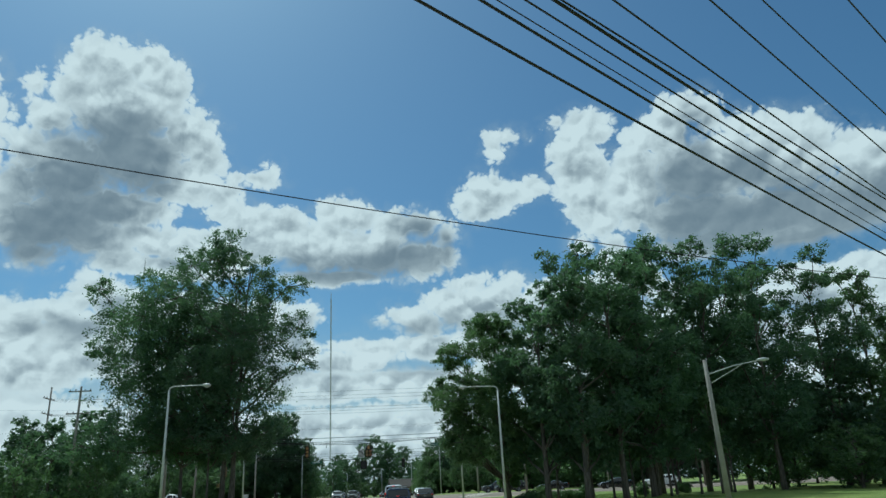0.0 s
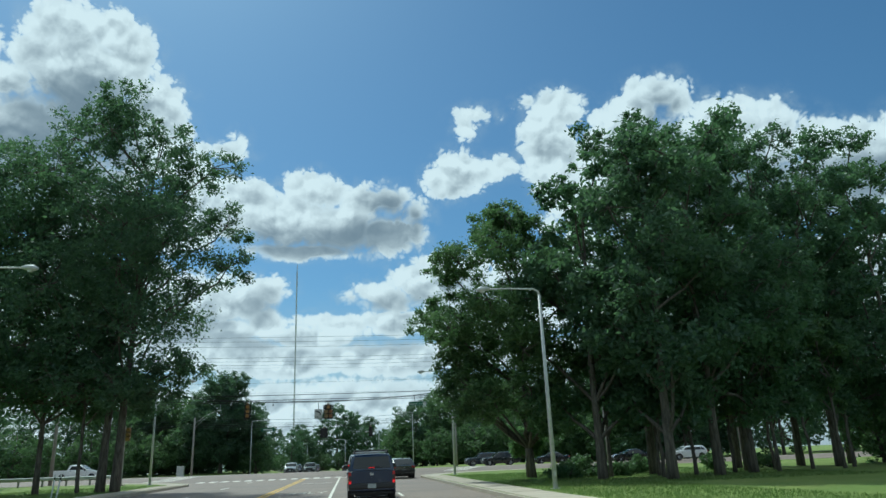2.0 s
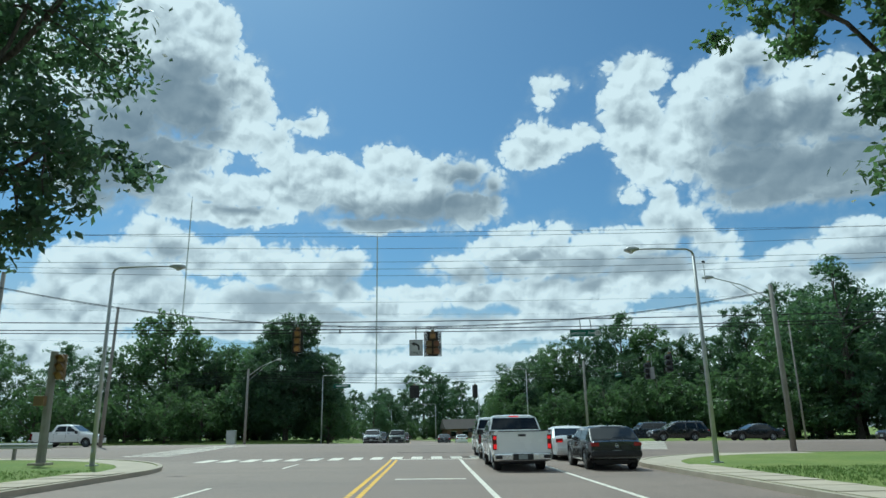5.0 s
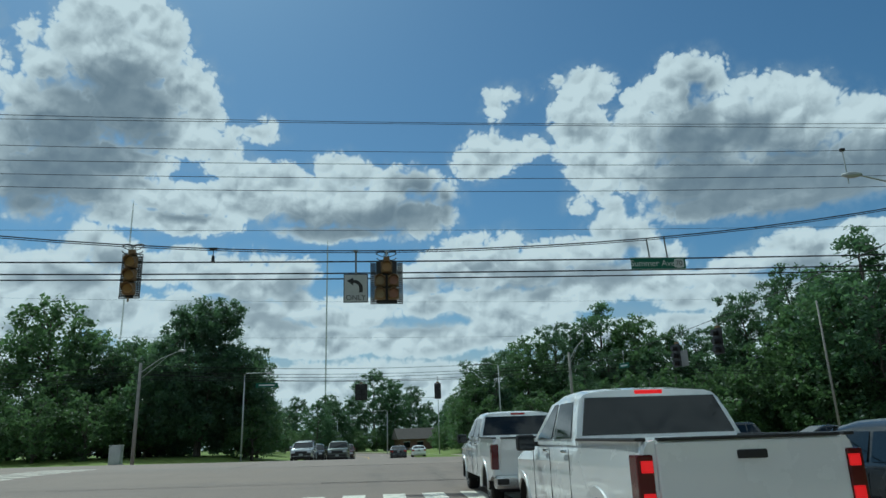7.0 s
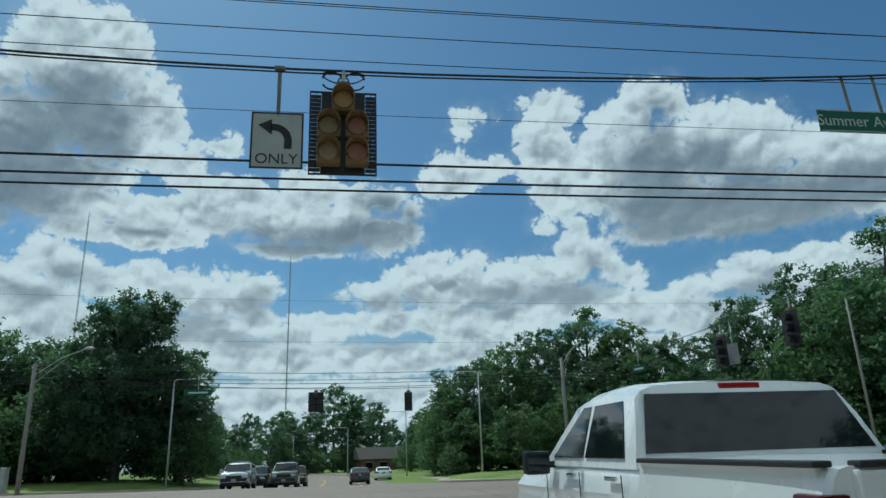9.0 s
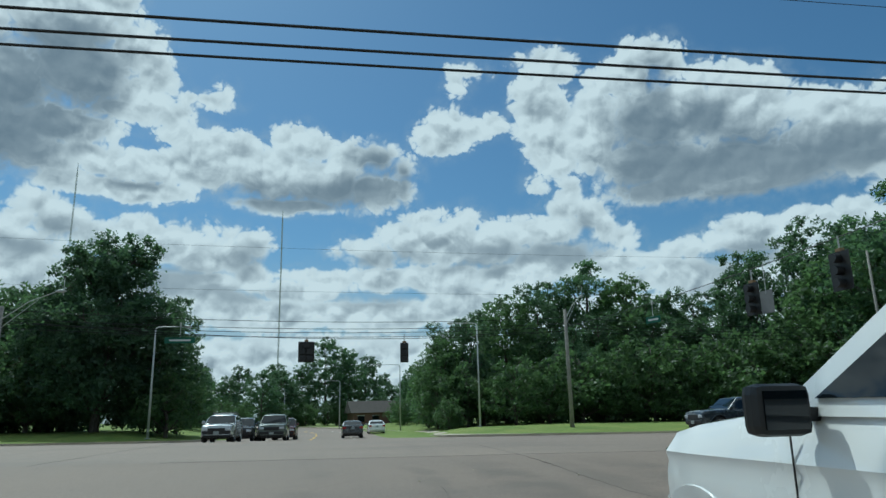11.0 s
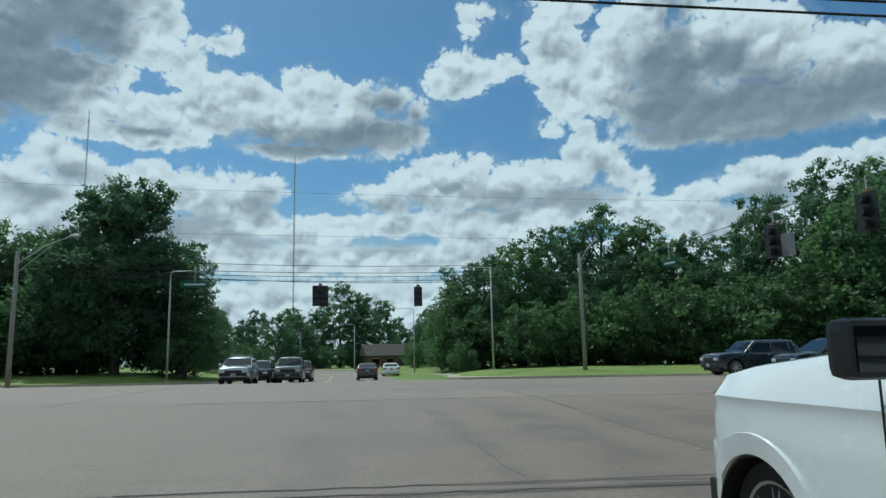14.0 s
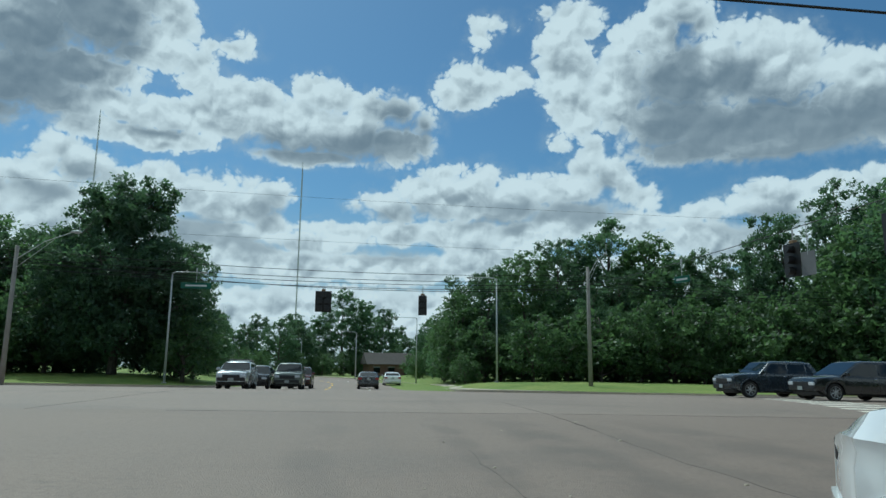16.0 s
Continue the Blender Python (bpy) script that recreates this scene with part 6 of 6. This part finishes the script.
    for s in (-1, 1):
        for a0, a1, b0, b1 in cuts:
            bm = bmesh.new()
            pts = [(a0, zlo), (a1, zhi), (b1, zhi), (b0, zlo)]
            f = [bm.verts.new((s * (side(z, y) + 0.004), y, z)) for y, z in pts]
            g = [bm.verts.new((s * (side(z, y) - 0.012), y, z)) for y, z in pts]
            bm.faces.new(f)
            bm.faces.new(g)
            for k in range(4):
                bm.faces.new((f[k], f[(k + 1) % 4], g[(k + 1) % 4], g[k]))
            part("side_window", bm, GLASS, cabin)
            y = b0 + 0.16
            part("door_handle", boxed((0.035, 0.2, 0.035), (s * (half(y) * 0.995 + 0.008), y, belt - 0.12), 0.012), CHROME if chrome else coat, root)
            zt = belt - 0.02
            part("door_seam", boxed((0.006, 0.008, zt - sill - 0.12), (s * half(b0 - 0.03) * 0.9985, b0 - 0.03, (zt + sill) / 2 - 0.01)), BLACK, body)
        yf = screen[0] - 0.1
        part("door_seam", boxed((0.006, 0.008, belt - sill - 0.16), (s * half(yf) * 0.9985, yf, (belt + sill) / 2 - 0.02)), BLACK, body)
        ym = screen[0] - 0.22
        big = style == "pickup"
        arm = part("mirror", boxed((0.26 if big else 0.2, 0.13, 0.22 if big else 0.17), (s * (half(ym) + (0.13 if big else 0.08)), ym, belt + (-0.02 if big else 0.1)), 0.045), BLACK if big or dark_trim else coat, root)
        part("mirror_glass", boxed((0.2 if big else 0.15, 0.01, 0.16 if big else 0.12), (s * (half(ym) + (0.13 if big else 0.08)), ym - 0.066, belt + (-0.02 if big else 0.1))), GLASS, arm)
        part("mirror_arm", boxed((0.16, 0.06, 0.06), (s * (half(ym) - 0.03), ym, belt + (-0.04 if big else 0.05)), 0.01), BLACK, arm)
        # lamps
        zl = hood - (0.30 if style != "sedan" else 0.34)
        if style == "pickup":
            head = part("headlight", boxed((0.3, 0.15, 0.11), (s * (half(h2 - 0.2) - 0.148), h2 - 0.272, hood - 0.29), 0.015), LAMP_DARK, root)
            part("lamp_bulb", boxed((0.1, 0.02, 0.06), (s * (half(h2 - 0.2) - 0.2), h2 - 0.192, hood - 0.29), 0.01), HEAD_LENS, head)
        else:
            head = part("headlight", boxed((0.34, 0.2, 0.15), (s * (half(h2 - 0.1) - 0.2), h2 - 0.075, zl), 0.04), HEAD_LENS, root)
        lamp_h = {"pickup": 0.5, "suv": 0.12, "sedan": 0.17}[style]
        lamp_w = {"pickup": 0.15, "suv": 0.27, "sedan": 0.3}[style]
        zt = {"pickup": belt - 0.36, "suv": belt - 0.13, "sedan": deck - 0.2}[style]
        if dark_trim:
            lamp_h, lamp_w, zt = 0.52, 0.11, belt - 0.33
        tail = part("tail_light", boxed((lamp_w, 0.2, lamp_h), (s * (half(-h2 + 0.05) - lamp_w / 2 + 0.012), -h2 + 0.082, zt), 0.02), TAIL_DARK if style == "pickup" else TAIL_RED, root)
        if dark_trim:
            part("clear_lens", boxed((lamp_w * 0.8, 0.02, 0.15), (s * (half(-h2 + 0.05) - lamp_w / 2), -h2 - 0.018, zt + 0.06), 0.008), LAMP_DARK, tail)
        if lit:
            part("brake_lamp", boxed((lamp_w * 0.7, 0.02, lamp_h * 0.3), (s * (half(-h2 + 0.05) - lamp_w / 2), -h2 - 0.018, zt - lamp_h * 0.28), 0.008), BRAKE_LIT, tail)
            if style == "pickup":
                part("brake_lamp", boxed((lamp_w * 0.7, 0.02, lamp_h * 0.2), (s * (half(-h2 + 0.05) - lamp_w / 2), -h2 - 0.018, zt + lamp_h * 0.3), 0.008), BRAKE_LIT, tail)
        for a in axles:
            wheel(root, s * (W / 2 - (0.25 if style == "pickup" else 0.14)), a, r, 0.25 if style != "pickup" else 0.28)
            if style != "sedan":
                bm = bmesh.new()
                flare = ((0.985, -0.05), (0.985, 0.006), (1.02, 0.008), (1.14, 0.014), (1.24, 0.019), (1.27, -0.012)) if style == "pickup" else ((0.995, -0.012), (0.99, 0.008), (1.01, 0.011), (1.09, 0.008), (1.12, -0.006))
                rows = []
                for t in np.linspace(-0.2, math.pi + 0.2, 25):
                    c, q = math.cos(t), math.sin(t)
                    rows.append([bm.verts.new((s * (half(a + R * k * c) * 0.992 + o), a + R * k * c, r + R * k * q)) for k, o in flare])
                for p, q in zip(rows, rows[1:]):
                    for k in range(len(flare) - 1):
                        bm.faces.new((p[k], p[k + 1], q[k + 1], q[k]))
                trim = part("arch_trim", bm, coat, body, "", True)
                trim.data.set_sharp_from_angle(angle=radians(40))
    for a in axles:
        for s in (-1, 1):
            bm = bmesh.new()
            rows = []
            for t in np.linspace(-0.25, math.pi + 0.25, 19):
                c, q = math.cos(t) * R * 0.985, math.sin(t) * R * 0.985
                rows.append([bm.verts.new((s * x, a + c * k, r + q * k)) for x, k in ((W / 2 - 0.42, 1), (W / 2 - 0.03, 1), (W / 2 - 0.03, 0.97), (W / 2 - 0.42, 0.97))])
            for p, q in zip(rows, rows[1:]):
                for k in range(4):
                    bm.faces.new((p[k], p[(k + 1) % 4], q[(k + 1) % 4], q[k]))
            part("wheel_liner", bm, BLACK, root)
        part("wheel_well", boxed((W - 0.62, 2 * R, R + 0.1), (0, a, r + 0.08), 0.02), BLACK, root)
    part("underbody", boxed((W * 0.84, L * 0.9, 0.14), (0, 0.1, sill + 0.02), 0.02), BLACK, root)

    # ends
    bump = CHROME if chrome and style == "pickup" else (BLACK if dark_trim or style != "sedan" else coat)
    if style == "pickup":
        rim = [(half(y) + 0.022 * min(1.0, (y - h2 + 0.5) / 0.2), y) for y in np.linspace(h2 - 0.5, h2, 9)] + [(half(h2) * 0.9, h2 + 0.035)]
        bm = prism(bmesh.new(), rim + [(-x, y) for x, y in rim[::-1]], sill - 0.06, sill + 0.30)
        part("front_bumper", bm, coat, root)
    else:
        part("front_bumper", boxed((W * 0.86, 0.26, 0.24), (0, h2 - 0.11, sill + 0.24), 0.07), bump, root)
    part("grille", boxed((W * 0.52, 0.06, 0.24 if style != "sedan" else 0.14), (0, h2 + (0.0 if style != "pickup" else -0.1), hood - 0.34), 0.03), BLACK, root)
    rear = part("rear_bumper", boxed((W * 0.95, 0.3, 0.27 if style == "pickup" else 0.22), (0, -h2 + (0.0 if style == "pickup" else 0.1), sill + (0.02 if style == "pickup" else 0.26)), 0.06), bump, root)
    if style == "pickup":
        part("step_pad", boxed((W * 0.34, 0.06, 0.2), (0, -h2 - 0.13, sill + 0.03), 0.01), BLACK, rear)
        for s in (-1, 1):
            part("corner_step", boxed((0.24, 0.22, 0.12), (s * W * 0.40, -h2 - 0.06, sill + 0.03), 0.03), BLACK, rear)
        gate = part("tailgate", boxed((W * 0.82, 0.06, belt - 0.60), (0, -h2 - 0.005, (belt + 0.60) / 2 - 0.01), 0.02), coat, root)
        part("gate_handle", boxed((0.27, 0.03, 0.075), (0, -h2 - 0.04, belt - 0.13), 0.015), BLACK, gate)
        part("gate_cap", boxed((W * 0.8, 0.09, 0.03), (0, -h2 + 0.0, belt + 0.012), 0.01), BLACK, gate)
        for s in (-1, 1):
            part("bed_rail", boxed((0.1, back[0] + h2 - 0.05, 0.03), (s * (W / 2 - 0.075), (back[0] - h2) / 2, belt + 0.014), 0.01), BLACK, root)
        part("high_brake_lamp", boxed((0.34, 0.04, 0.045), (0, back[1] - 0.005, H - 0.055), 0.01), BRAKE_LIT if lit else TAIL_RED, root)
        part("plate", boxed((0.31, 0.02, 0.16), (0, -h2 - 0.165, sill + 0.03), 0.004), PLATE, rear)
    else:
        part("plate", boxed((0.31, 0.015, 0.16), (0, -h2 - 0.004 - (0.06 if dark_trim else 0), (sill + 0.26 if dark_trim else belt - 0.40) if style == "suv" else deck - 0.26), 0.004), PLATE, root)
        if style == "suv":
            part("tailgate_seam", boxed((W * 0.72, 0.01, 0.012), (0, -h2 - 0.002, belt - 0.52)), BLACK, body)
            ring = [(0.055 * math.cos(a), -h2 - 0.012, belt - 0.17 + 0.055 * math.sin(a)) for a in np.linspace(0, 2 * math.pi, 19)]
            badge = part("badge", tubed(ring, 0.008, 5), CHROME, root)
            part("bar", boxed((0.13, 0.012, 0.016), (0, -h2 - 0.012, belt - 0.17)), CHROME, badge)
            if chrome:
                part("chrome_strip", boxed((W * 0.7, 0.012, 0.018), (0, -h2 - 0.006, sill + 0.3), 0.004), CHROME, root)
            part("wiper", boxed((0.5, 0.02, 0.02), (0.15, back[0] - 0.03, belt + 0.1), 0.005), BLACK, root)
            if lit:
                part("high_brake_lamp", boxed((0.2, 0.03, 0.022), (0, back[0] - 0.02, belt + 0.075), 0.008), BRAKE_LIT, root)
        else:
            part("badge", boxed((0.14, 0.012, 0.06), (0, -h2 - 0.002, deck - 0.13), 0.02), CHROME, root)
    part("front_plate", boxed((0.31, 0.015, 0.16), (0, h2 + (0.055 if style != "pickup" else 0.03), sill + 0.22), 0.004), PLATE, root)
    if rack:
        rk = part("roof_rack", bmesh.new(), BLACK, root)
        y0, y1, x = back[1] + 0.2, screen[1] - 0.35, side(H, 0) - 0.1
        for s in (-1, 1):
            part("rail", tubed([(s * x, y0 - 0.05, H + 0.04), (s * x, y0, H + 0.12), (s * x, y1 - 0.3, H + 0.12), (s * x, y1, H + 0.03)], 0.021, 8), BLACK, rk, "", True)
            part("rail", tubed([(s * x, y0, H + 0.07), (s * x, y1 - 0.1, H + 0.07)], 0.016, 6), STEEL, rk, "", True)
            for y in np.linspace(y0, y1 - 0.2, 4):
                part("foot", tubed([(s * x, y, H - 0.02), (s * x, y, H + 0.12)], 0.018, 6), BLACK, rk)
        part("crossbar", tubed([(-x, y0, H + 0.12), (x, y0, H + 0.12)], 0.021, 8), BLACK, rk)
        part("crossbar", tubed([(-x, y1 - 0.3, H + 0.12), (x, y1 - 0.3, H + 0.12)], 0.02, 8), BLACK, rk)
        for y in np.linspace(y0 + 0.3, y1 - 0.5, 4):
            part("crossbar", tubed([(-x, y, H + 0.07), (x, y, H + 0.07)], 0.016, 6), STEEL, rk)
    elif style != "pickup":
        part("antenna", tubed([(0.0, back[1] + 0.25, H), (0.0, back[1] + 0.12, H + 0.09)], [0.03, 0.008], 6), coat, root)
    return root


def parked(x, y, turn=0.0):
    """A pose on the road, leaning with it."""
    z = ground_z(x, y)
    a = radians(turn)
    f = Vector((-math.sin(a), math.cos(a)))
    up = math.degrees(math.atan2(ground_z(x + f.x * 1.4, y + f.y * 1.4) - ground_z(x - f.x * 1.4, y - f.y * 1.4), 2.8))
    return pose(x, y, z) @ pose(0, 0, 0, 0, 0, turn) @ pose(0, 0, 0, up)


SUV = dict(L=4.75, W=1.92, H=1.74, base=2.85, r=0.37, belt=1.12, hood=1.08, screen=(1.05, 0.35), back=(-2.2, -1.85))
TRUCK = dict(L=5.86, W=2.06, H=1.92, base=3.74, r=0.385, belt=1.33, hood=1.26, screen=(1.2, 0.45), back=(-1.0, -0.77), style="pickup", sill=0.46, chrome=True, front_axle=0.94)
SEDAN = dict(L=4.87, W=1.85, H=1.48, base=2.85, r=0.34, belt=0.98, hood=0.96, screen=(1.05, 0.15), back=(-1.75, -0.95), style="sedan", sill=0.24, deck=1.08)

vehicle("navy_suv", "dark blue boxy SUV with black roof rack, brake lamps lit", parked(0.95, -41.05), PAINT_NAVY, L=4.53, W=1.85, H=1.72, base=2.7, r=0.38, belt=1.14, hood=1.12,
        screen=(0.95, 0.42), back=(-2.2, -1.95), lit=True, rack=True, dark_trim=True)
vehicle("pickup_truck", "white crew cab pickup with lit red tail lamps and chrome bumper", parked(1.03, -12.2), PAINT_WHITE, lit=True, group="white pickups", **TRUCK)
vehicle("pickup_truck", "white crew cab pickup waiting at the stop line", parked(1.14, -3.61), PAINT_WHITE, group="white pickups", **TRUCK)
vehicle("crossover", "black crossover with alloy wheels waiting beside the kerb", parked(4.3, -12.8), PAINT_BLACK, L=4.65, W=1.84, H=1.50, base=2.73, r=0.36, belt=1.0, hood=0.97,
        screen=(1.0, 0.2), back=(-2.18, -1.55), chrome=True)
vehicle("sedan", "white sedan with dark rear glass waiting near the stop line", parked(4.4, -5.5), PAINT_WHITE, lit=True, **{**SEDAN, "L": 5.04, "W": 1.9})
vehicle("station_wagon", "silver wagon with roof rails waiting in the oncoming lane", parked(-8.4, 38.4, 180), PAINT_SILVER, rack=True, **{**SUV, "H": 1.60, "W": 1.84, "belt": 1.04, "hood": 1.0, "L": 4.8})
vehicle("suv", "dark SUV with glossy glass queued beside the wagon", parked(-8.2, 46.6, 180), PAINT_BLACK, **{**SUV, "H": 1.62, "W": 1.85, "belt": 1.04, "hood": 1.0})
vehicle("old_suv", "old faded green-grey SUV in the oncoming queue", parked(-6.1, 47.4, 180), PAINT_OLD, **{**SUV, "H": 1.86, "W": 1.98, "belt": 1.2, "hood": 1.16, "L": 5.0})
vehicle("suv", "dark red SUV behind the old green-grey one", parked(-5.8, 55.0, 180), PAINT_RED, **SUV)
vehicle("sedan", "black sedan driving away beyond the crossing", parked(-0.2, 58.0), PAINT_BLACK, **SEDAN)
vehicle("sedan", "white sedan with dark glass farther along the road", parked(3.0, 76.0), PAINT_WHITE, **{**SEDAN, "L": 5.04, "W": 1.9})
vehicle("suv", "dark slate SUV waiting at the crosswalk of the avenue", parked(18.6, 28.0, 90), PAINT_SLATE, chrome=True, **{**SUV, "hood": 1.12, "belt": 1.15, "H": 1.76, "r": 0.39, "screen": (0.95, 0.35)})
vehicle("minivan", "black minivan waiting behind the crosswalk of the avenue", parked(20.4, 24.3, 90), PAINT_BLACK, chrome=True, **{**SUV, "L": 5.15, "W": 2.0, "belt": 1.06, "hood": 1.02, "screen": (1.35, 0.35), "back": (-2.45, -2.1)})
vehicle("sedan", "black sedan queued on the avenue", parked(27.4, 24.3, 90), PAINT_BLACK, **SEDAN)
vehicle("pickup_truck", "white pickup with a canopy on the avenue", parked(-30.9, 17.5, -90), PAINT_WHITE, **{**TRUCK, "W": 1.85, "L": 5.3, "base": 3.2, "H": 1.72, "belt": 1.15, "hood": 1.1, "r": 0.36, "sill": 0.38})
vehicle("crossover", "silver-white crossover on the avenue behind the trees", parked(40.0, 10.0, 90), PAINT_WHITE, **{**SUV, "L": 4.6, "H": 1.62})
vehicle("sedan", "black sedan on the avenue behind the trees", parked(34.0, 12.5, 90), PAINT_BLACK, **SEDAN)

# ---- slabs of the pavements ----
def slabs(walk_ob, line, width, length, lift):
    """Concrete slabs laid end to end along a line, with open joints between them."""
    bm = boxed((width, length - 0.02, 0.06), (0, 0, -0.03), 0.008)
    me = bpy.data.meshes.new("slab")
    bmesh.ops.recalc_face_normals(bm, faces=bm.faces)
    bm.to_mesh(me)
    bm.free()
    me.materials.append(SLAB)
    rng = random.Random(5)
    for a, b in zip(line, line[1:]):
        n = max(1, round(math.dist(a, b) / length))
        turn = math.degrees(math.atan2(b[1] - a[1], b[0] - a[0])) - 90
        for k in range(n):
            f = (k + 0.5) / n
            x, y = a[0] + (b[0] - a[0]) * f, a[1] + (b[1] - a[1]) * f
            ob = new("slab", me)
            ob.parent = walk_ob
            ob.matrix_basis = pose(x, y, ground_z(x, y) + lift + rng.uniform(-0.003, 0.004), rng.uniform(-0.2, 0.2), 0.5, turn)


def slab_concrete(n):
    p = world_spot(n)
    tone = n.add("ShaderNodeObjectInfo").outputs["Random"]
    stain = n.ramp(n.noise(p, 1.1, 5.0, 0.65), 0.35, 0.7)
    grain = n.noise(p, 45.0, 3.0, 0.7)
    c = n.mix(tone, (0.56, 0.48, 0.36, 1), (0.46, 0.395, 0.30, 1))
    c = n.mix(n.math("MULTIPLY", stain, 0.45), c, (0.31, 0.265, 0.205, 1))
    c = n.mix(n.math("MULTIPLY", grain, 0.3), c, (0.60, 0.53, 0.42, 1))
    return shader(n, c, 0.85, 0.0, grain, 0.3, 0.005)


SLAB = material("slab_concrete", slab_concrete)
slabs(east_walk, [(EAST + 1.05, -98.0), (EAST + 1.05, -14.5)], 1.5, 1.52, 0.158)
slabs(west_walk, [(WEST - 1.0, -40.0), (WEST - 1.0, -16.2)], 1.4, 1.45, 0.158)
